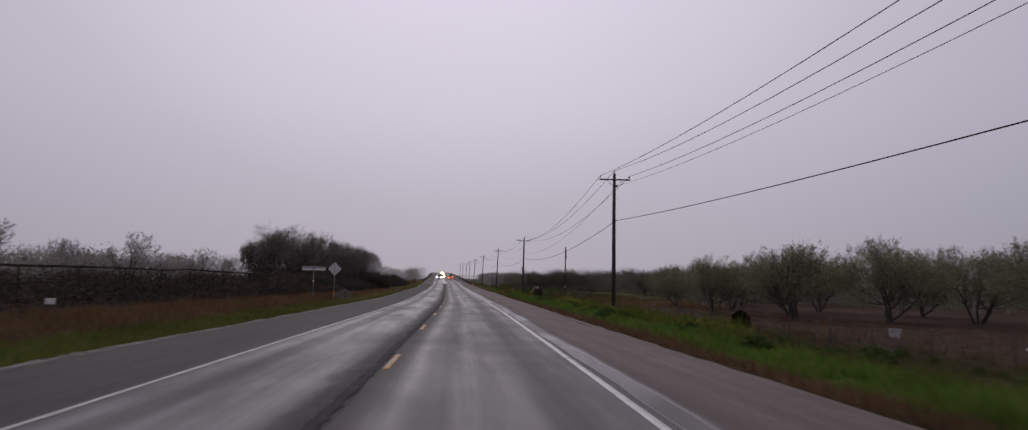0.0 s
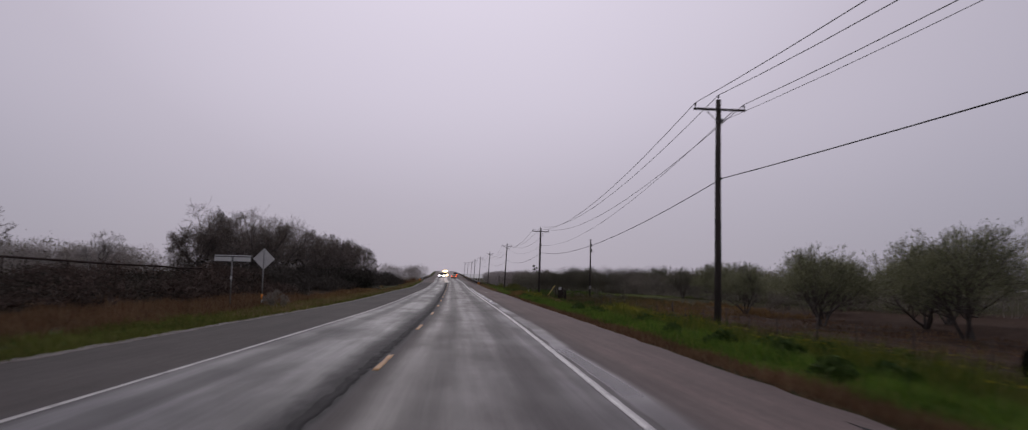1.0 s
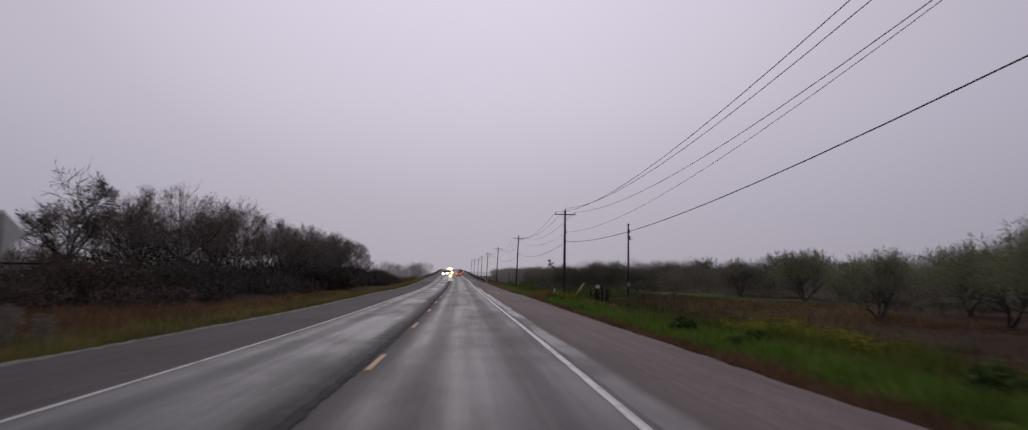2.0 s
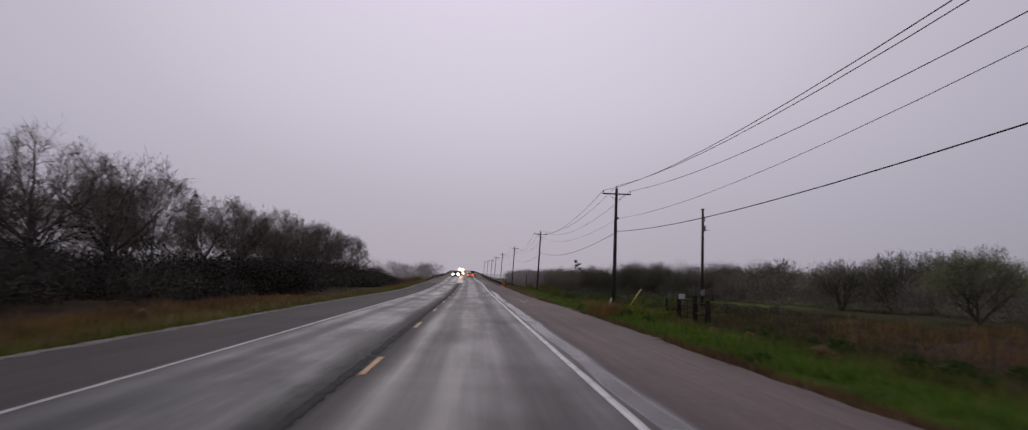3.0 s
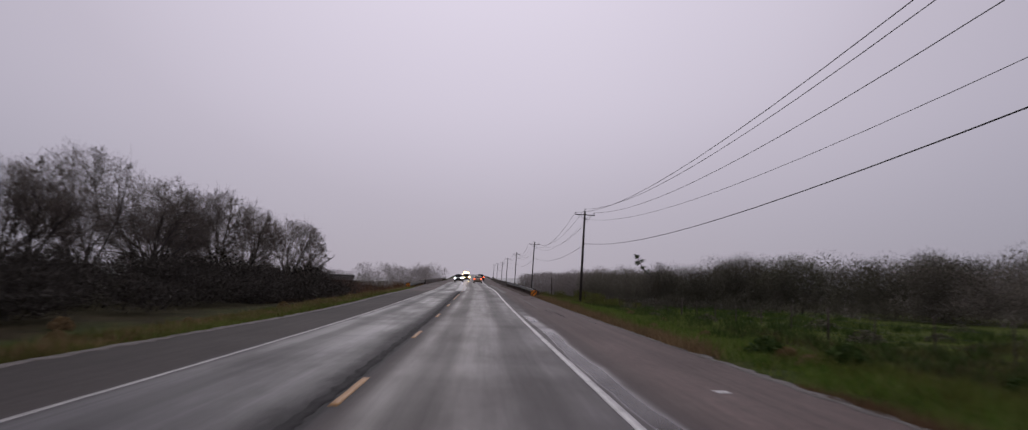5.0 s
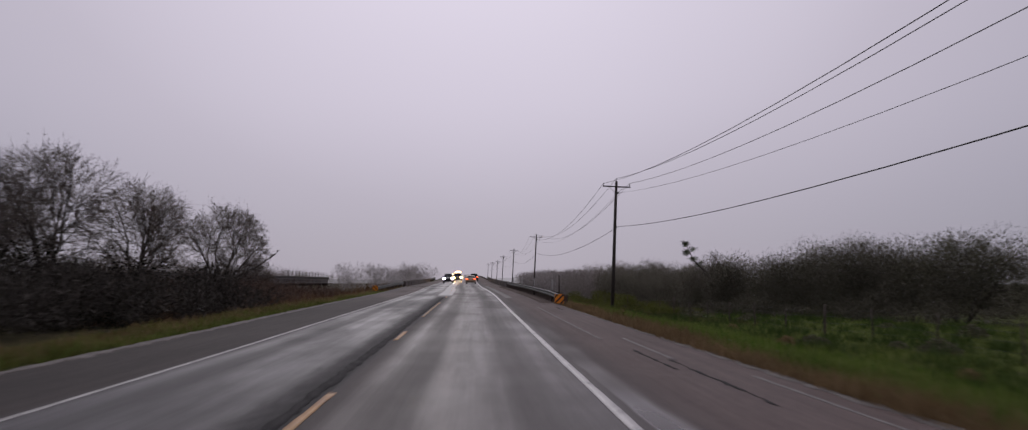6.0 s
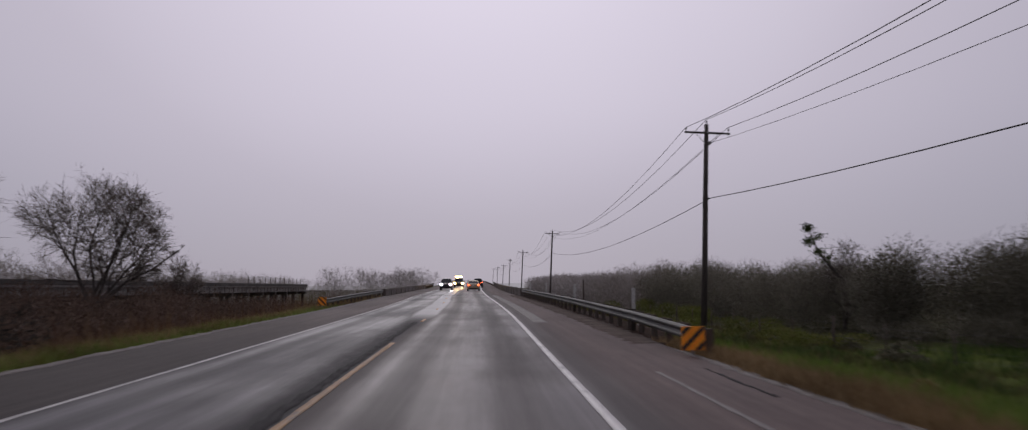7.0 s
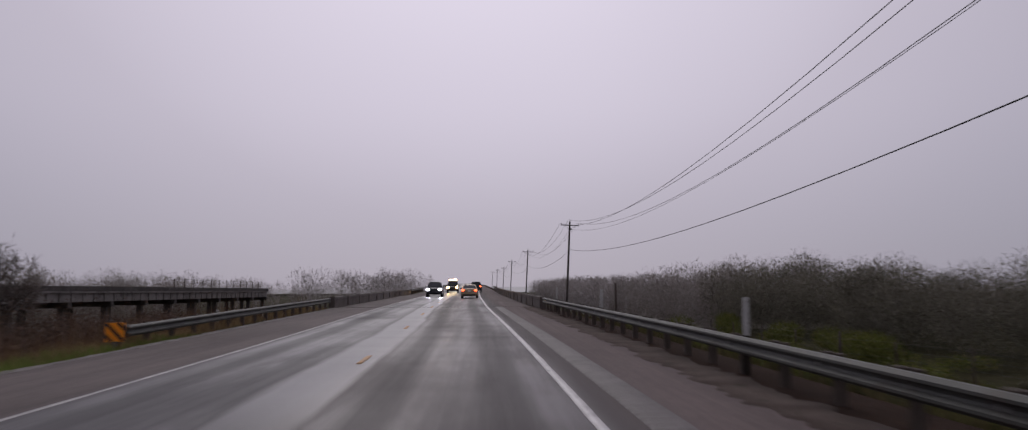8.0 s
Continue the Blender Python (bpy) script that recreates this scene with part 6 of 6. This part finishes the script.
grass("creek_reeds", np.concatenate([sow(rg, 38000, -24.0, -9.5, 206, 268)]), 1.25, M_GRASS_RED, "tall red-brown reeds and weeds on the creek bank", 8, 0.016, 0.22)

rust = np.concatenate([sow(rg, 4200, 7.5, 9.2, 113.5, 118.2, 0.3, 25), sow(rg, 1200, 9.0, 10.4, 117.5, 120.5, 0.3, 25), sow(rg, 2600, 9.2, 11.6, 128.5, 133, 0.3, 25), sow(rg, 9000, 20, 36, 98, 128, 0.4, 15, 0.6)])
grass("rusty_grass_clumps", rust, 0.48, M_GRASS_RUST, "tall rust-tan dead grass clumps in the verge", 31, 0.016, 0.3)

# yellow-flowered weeds
fs = np.concatenate([sow(rg, 9000, 9.6, 12.2, 30, 62, 0.35, 12, 0.6), sow(rg, 5000, 10.6, 12.3, 68, 82, 0.35, 12), sow(rg, 1800, 8.7, 10.4, 112.5, 115.5, 0.3, 12)])
grass("flowering_weeds", fs, 0.62, M_GRASS_YELLOW, "tall yellow-green flowering weeds in the verge", 13, 0.02, 0.3)
fx = np.concatenate([sow(rg, 1400, 9.6, 12.4, 30, 64, 0.4, 6, 0.8), sow(rg, 3200, 10.7, 12.2, 70, 80, 0.4, 6), sow(rg, 700, 8.8, 10.3, 112.8, 115.2, 0.3, 6)])
fp = np.stack([fx[:, 0], fx[:, 1], land(fx[:, 0], fx[:, 1]) + 0.5 * fx[:, 2]], -1)
solid("wildflowers", np_mesh("wildflowers", *leaves(fp, 0.04, np.random.default_rng(6), 0.3)), M_FLOWER, "small yellow wildflowers in the green verge", "flowers", kind="stuff")


# rank weeds: darker bushy plants in the verge
def weed(seed, high):
    rng = np.random.default_rng(seed)
    n = 420
    a = rng.uniform(0, 2 * np.pi, n)
    r = rng.uniform(0, 1, n) ** 0.6 * high * 0.9
    pts = np.stack([np.cos(a) * r, np.sin(a) * r, high * (1 - (r / high) ** 2 * 0.8) * rng.uniform(0.1, 1, n)], -1)
    return leaves(pts, 0.07, rng, 0.8)


wm = np_mesh("rank_weed", *weed(3, 0.45))
rng = random.Random(14)
for k in range(110):
    y = rng.uniform(14, 150)
    x = rng.uniform(7.9, 13.5) if k < 70 else rng.uniform(12, 19)
    w = part("rank_weed", wm, M_WEED)
    s = rng.uniform(0.5, 1.4)
    w.matrix_world = pose(x, y, float(land(x, y)) - 0.03, 0, 0, rng.uniform(0, 360))
    w.scale = (s, s, s)
    tagged(w, "bushy dull green weed in the verge grass", "weed", "verge weeds")

wd = np_mesh("dry_weed", *weed(9, 0.5))
for k in range(34):
    y = rng.uniform(96, 200)
    x = rng.uniform(8.6, 13.0) if k % 3 else rng.uniform(-10.5, -8.6)
    w = part("dry_weed", wd, M_GRASS_TAN)
    s = rng.uniform(0.4, 0.85)
    w.matrix_world = pose(x, y, float(land(x, y)) - 0.03, 0, 0, rng.uniform(0, 360))
    w.scale = (s, s, s * 1.1)
    tagged(w, "dry tan bushy weed in the verge grass", "weed", "dry weeds")

pw = np_mesh("pasture_shrub", *weed(12, 0.6))
for k in range(44):
    y = rng.uniform(134, 236)
    x = rng.uniform(13.5, 27) - (y - 134) * 0.03
    w = part("pasture_shrub", pw, M_LEAF_DARK if k % 3 else M_LEAF_BRUSH)
    s = rng.uniform(0.6, 1.7)
    w.matrix_world = pose(x, y, float(land(x, y)) - 0.04, 0, 0, rng.uniform(0, 360))
    w.scale = (s, s, s * rng.uniform(0.5, 1.0))
    tagged(w, "low dark shrub scattered in the pasture grass", "shrub", "pasture shrubs")

# brush heap and litter in the field
thicket("brush_heap", [(36.0 + 1.3 * k, 112.5 + 1.2 * math.sin(k), 0.30 + 0.08 * math.sin(2.1 * k)) for k in range(8)], 4.0, 15, M_TWIG, "long heap of dark cut brush in the brown field")
thicket("dry_bush", [(-8.6, 70.0, 0.28), (-9.0, 70.8, 0.24), (-8.3, 71.2, 0.22)], 4.0, 16, M_TWIG_BROWN, "low grey dead bush at the verge beside the signs")


def lump_bm(r, flat, seed):
    bm = bmesh.new()
    bmesh.ops.create_icosphere(bm, subdivisions=3, radius=r)
    for v in bm.verts:
        v.co *= 1 + 0.22 * noise.noise(v.co * 1.7 / r + Vector((seed, 0, 0)))
        v.co.z *= flat
    for f in bm.faces:
        f.smooth = True
    return bm


# leafy stand-in for a dark shape of unknown kind
bush = thing("bush_stand_in", (17.82, 48.23, float(land(17.82, 48.23))), "round dark bush standing in for an unidentified dark shape in the field", "bush")
bush.scale = (0.74, 0.74, 1.0)
rngn = np.random.default_rng(8)
bd = norm(rngn.normal(size=(3600, 3))) * rngn.uniform(0.3, 1.0, (3600, 1)) ** 0.4 * [0.78, 0.78, 0.66] + [0, 0, 0.72]
part("bush_leaves", np_mesh("bush_leaves", *leaves(bd, 0.075, rngn, 1.0)), M_LEAF_DARK, bush)
part("bush_stem", tube_bm([(0, 0, -0.2), (0.05, 0, 0.3), (0.0, 0.04, 0.9)], [0.09, 0.07, 0.03], 7), M_BARK, bush)
# invented tub at the spot of an unidentified white object
tub = thing("tub_stand_in", (26.6, 46.8, float(land(26.6, 46.8))), "white tub standing in for an unidentified white object in the field", "tub")
tub.scale = (0.8, 0.8, 0.8)
part("tub", lathe_bm([(0.30, 0.0), (0.36, 0.35), (0.40, 0.72), (0.43, 0.74), (0.43, 0.78), (0.37, 0.78), (0.33, 0.4), (0.05, 0.3)], 20), M_LITTER, tub)
part("handle", tube_bm([(0.42, 0.0, 0.7), (0.62, 0, 0.62), (0.58, 0, 0.45), (0.40, 0, 0.5)], [0.03, 0.03, 0.03, 0.03], 7), M_LITTER, tub)
for x, y, r in ((17.6, 66.7, 0.26), (28.3, 38.0, 0.22), (9.25, 179.0, 0.20), (9.6, 176.2, 0.14), (-8.6, 107.0, 0.12), (8.2, 214.0, 0.10)):
    solid("litter", lump_bm(r, 0.4, x), M_LITTER, "crumpled pale plastic litter in the grass", "litter", "roadside litter", place=pose(x, y, float(land(x, y)) + r * 0.2, 0, 0, 40 * x))
zz = float(land(-13.2, 199.2))
mk = thing("utility_marker", (-13.2, 199.2, zz), "small white utility marker plate on a stake", "marker sign")
part("stake", tube_bm([(0, 0, -0.2), (0, 0, 0.1 - zz)], [0.025, 0.025], 6), M_POST, mk)
part("plate", box_bm(0.5, 0.02, 0.26, (0, -0.04, 0.02 - zz), 0.006), M_SIGN_WHITE, mk)


# ---- vehicles ----
def loft_bm(rows, close_ends=True):
    """Skin over rows of points, all with the same number, closed round."""
    bm = bmesh.new()
    rings = [[bm.verts.new(p) for p in r] for r in rows]
    n = len(rings[0])
    for r0, r1 in zip(rings, rings[1:]):
        for j in range(n):
            bm.faces.new((r0[j], r0[(j + 1) % n], r1[(j + 1) % n], r1[j])).smooth = True
    if close_ends:
        bm.faces.new(rings[0][::-1])
        bm.faces.new(rings[-1])
    bmesh.ops.recalc_face_normals(bm, faces=bm.faces[:])
    return bm


def patch_bm(corners, thick=0.012):
    """A pane from four or more corners, with a little thickness."""
    bm = bmesh.new()
    f = bm.faces.new([bm.verts.new(c) for c in corners])
    bm.normal_update()
    nrm = f.normal.copy()
    g = bmesh.ops.extrude_face_region(bm, geom=[f])
    bmesh.ops.translate(bm, vec=nrm * thick, verts=[v for v in g["geom"] if isinstance(v, bmesh.types.BMVert)])
    bmesh.ops.recalc_face_normals(bm, faces=bm.faces[:])
    return bm


def wheel_parts(parent, x, y, r, w):
    wheel = part("wheel", tube_bm([(x - w / 2, y, r), (x - w / 2 + 0.03, y, r), (x + w / 2 - 0.03, y, r), (x + w / 2, y, r)], [r * 0.9, r, r, r * 0.9], 20), M_TYRE, parent)
    s = 1 if x > 0 else -1
    part("rim", tube_bm([(x + s * (w / 2 - 0.04), y, r), (x + s * (w / 2 + 0.006), y, r)], [r * 0.62, r * 0.58], 16), M_RIM, wheel)
    return wheel


def motor_car(name, label, x, y, rz, paint, dims, deck, tail_on=False, head=None, beacon=None):
    """A car: lower body, cabin, panes, lamps, bumpers, mirrors and wheels. deck: rows of (y, half width, bottom, top) of the body,
    and of (y at the belt, y at the roof) of the cabin's back and front."""
    W, L, H, belt = dims
    t = thing(name, (x, y, float(grade(y))), label, "car", "cars on the road", rz=rz)
    rows = []
    for yy, hw, zb, zt in deck["body"]:
        rows.append([(-hw * 0.88, yy, zb), (-hw, yy, zb + 0.12), (-hw * 1.0, yy, zb + (zt - zb) * 0.55), (-hw * 0.965, yy, zt - 0.07), (-hw * 0.86, yy, zt), (0, yy, zt + 0.025), (hw * 0.86, yy, zt), (hw * 0.965, yy, zt - 0.07), (hw, yy, zb + (zt - zb) * 0.55), (hw, yy, zb + 0.12), (hw * 0.88, yy, zb)])
    body = part("body", loft_bm(rows), paint, t)
    (b0, r0), (r1, b1) = deck["cabin"]
    hw, hr = W / 2 * 0.90, W / 2 * 0.68
    zr = H
    cab = []
    for yy, z, w in ((b0, belt - 0.03, hw), (b0 + (r0 - b0) * 0.5, belt + (zr - belt) * 0.55, hw * 0.5 + hr * 0.5), (r0, zr - 0.03, hr), ((r0 + r1) / 2, zr, hr), (r1, zr - 0.04, hr), (b1 + (r1 - b1) * 0.5, belt + (zr - belt) * 0.5, hw * 0.5 + hr * 0.5), (b1, belt - 0.03, hw)):
        cab.append([(-hw, yy, belt - 0.06), (-w * 0.5 - hw * 0.5, yy, (z + belt) / 2 - 0.03), (-w, yy, z - 0.03), (-w * 0.85, yy, z), (0, yy, z + 0.02), (w * 0.85, yy, z), (w, yy, z - 0.03), (w * 0.5 + hw * 0.5, yy, (z + belt) / 2 - 0.03), (hw, yy, belt - 0.06)])
    cabin = part("cabin", loft_bm(cab), paint, t)
    lo, hi = belt + 0.03, zr - 0.07
    sl0, sl1 = (r0 - b0), (r1 - b1)

    def slope(base, d, z, off):
        return base + d * (z - belt) / (zr - belt) + off

    part("rear_window", patch_bm([(-hw * 0.86, slope(b0, sl0, lo, -0.05), lo), (hw * 0.86, slope(b0, sl0, lo, -0.05), lo), (hr * 0.88, slope(b0, sl0, hi, -0.05), hi), (-hr * 0.88, slope(b0, sl0, hi, -0.05), hi)]), M_GLASS, cabin, "dark tinted rear glass")
    part("windscreen", patch_bm([(hw * 0.86, slope(b1, sl1, lo, 0.05), lo), (-hw * 0.86, slope(b1, sl1, lo, 0.05), lo), (-hr * 0.88, slope(b1, sl1, hi, 0.05), hi), (hr * 0.88, slope(b1, sl1, hi, 0.05), hi)]), M_GLASS, cabin, "dark windscreen glass")
    mid = (r0 + r1) / 2 - 0.1
    for s in (-1, 1):
        for ya, yb, yc, yd in ((slope(b0, sl0, lo, 0.22), mid - 0.06, mid - 0.06, slope(b0, sl0, hi, 0.2)), (mid + 0.06, slope(b1, sl1, lo, -0.22), slope(b1, sl1, hi, -0.2), mid + 0.06)):
            c = [(s * (hw + 0.012), ya, lo), (s * (hw + 0.012), yb, lo), (s * (hr + 0.03), yc, hi), (s * (hr + 0.03), yd, hi)]
            part("side_window", patch_bm(c if s > 0 else c[::-1]), M_GLASS, cabin, "dark side glass")
        part("mirror", box_bm(0.2, 0.10, 0.14, (s * (W / 2 + 0.08), b1 - 0.35, belt + 0.06), 0.03), M_TRIM, t)
        lamp = part("tail_lamp", box_bm(0.30, 0.08, 0.17, (s * (W / 2 - 0.24), -L / 2 + 0.005, deck["lamp"]), 0.03), M_TAIL if tail_on else M_TRIM, t, "red tail lamp")
        hl = part("headlamp", box_bm(0.32, 0.08, 0.18, (s * (W / 2 - 0.26), L / 2 - 0.02, deck["head"]), 0.03), head or M_RIM, t, "headlamp")
        for yw in deck["axles"]:
            wheel_parts(t, s * (W / 2 - 0.12), yw, deck["wheel"], 0.22)
    part("rear_bumper", box_bm(W * 0.94, 0.18, 0.22, (0, -L / 2 + 0.03, deck["bump"]), 0.05), paint, t)
    part("bumper_insert", box_bm(W * 0.7, 0.05, 0.10, (0, -L / 2 - 0.05, deck["bump"] - 0.12), 0.01), M_TRIM, t, "black lower bumper strip")
    part("front_bumper", box_bm(W * 0.94, 0.18, 0.24, (0, L / 2 - 0.05, deck["bump"]), 0.05), paint, t)
    part("grille", box_bm(W * 0.45, 0.05, 0.2, (0, L / 2 + 0.0, deck["head"] - 0.02), 0.02), M_TRIM, t)
    part("number_plate", box_bm(0.31, 0.02, 0.15, (0, -L / 2 - 0.03 - 0.03, deck["plate"]), 0.005), M_SIGN_WHITE, t, "pale number plate")
    if beacon:
        bar = part("light_bar", box_bm(1.1, 0.28, 0.06, (0, (r0 + r1) / 2, zr + 0.06), 0.015), M_TRIM, t)
        for k in range(4):
            part("beacon", box_bm(0.25, 0.22, 0.16, (-0.42 + 0.28 * k, (r0 + r1) / 2, zr + 0.17), 0.02), beacon, bar, "lit warning lamp")
    return t


SEDAN = dict(body=[(-2.38, 0.78, 0.42, 0.86), (-2.3, 0.86, 0.30, 0.98), (-1.6, 0.905, 0.22, 1.02), (0, 0.915, 0.20, 0.96), (1.2, 0.905, 0.20, 0.94), (1.9, 0.88, 0.22, 0.84), (2.3, 0.80, 0.28, 0.72), (2.38, 0.68, 0.36, 0.62)],
             cabin=((-1.75, -0.95), (0.45, 1.25)), lamp=0.83, head=0.64, bump=0.48, plate=0.78, axles=(-1.38, 1.42), wheel=0.325)
SUV = dict(body=[(-2.42, 0.84, 0.45, 1.02), (-2.36, 0.92, 0.36, 1.12), (-1.6, 0.965, 0.30, 1.14), (0, 0.97, 0.28, 1.12), (1.2, 0.965, 0.28, 1.10), (2.0, 0.94, 0.30, 1.04), (2.36, 0.88, 0.36, 0.94), (2.44, 0.76, 0.44, 0.84)],
           cabin=((-2.36, -2.05), (0.25, 1.05)), lamp=1.02, head=0.86, bump=0.58, plate=0.92, axles=(-1.5, 1.5), wheel=0.375)
motor_car("sedan", "beige metallic saloon car with lit red tail lamps", 0.66, 295.0, 0, M_GOLD_PAINT, (1.82, 4.76, 1.46, 0.97), SEDAN, tail_on=True)
motor_car("estate_car", "dark grey sport utility car with lit red tail lamps", 1.1, 342.0, 0, M_DARK_PAINT, (1.94, 4.86, 1.80, 1.13), SUV, tail_on=True)
motor_car("patrol_car", "dark utility car with dazzling headlamps coming along the wet road", -3.6, 304.0, 180, M_DARK_PAINT, (1.94, 4.86, 1.82, 1.13), SUV, head=M_HEAD)
motor_car("recovery_car", "dark utility car with bright amber lamps and beacon", -2.75, 341.0, 180, M_DARK_PAINT, (1.98, 4.9, 2.0, 1.2), SUV, head=M_AMBER, beacon=M_AMBER)

# ---- glowing strip in place of misty distance, far behind all the rest ----
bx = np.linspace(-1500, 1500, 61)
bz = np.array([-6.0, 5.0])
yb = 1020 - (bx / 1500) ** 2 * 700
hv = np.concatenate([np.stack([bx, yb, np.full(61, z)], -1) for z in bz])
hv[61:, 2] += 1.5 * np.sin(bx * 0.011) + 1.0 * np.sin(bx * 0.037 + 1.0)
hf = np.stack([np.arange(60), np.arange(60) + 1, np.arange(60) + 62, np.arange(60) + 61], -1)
solid("backdrop", np_mesh("backdrop", hv, hf), M_MIST_GLOW, "glowing grey strip standing in for the misty distance", "backdrop", kind="structure")
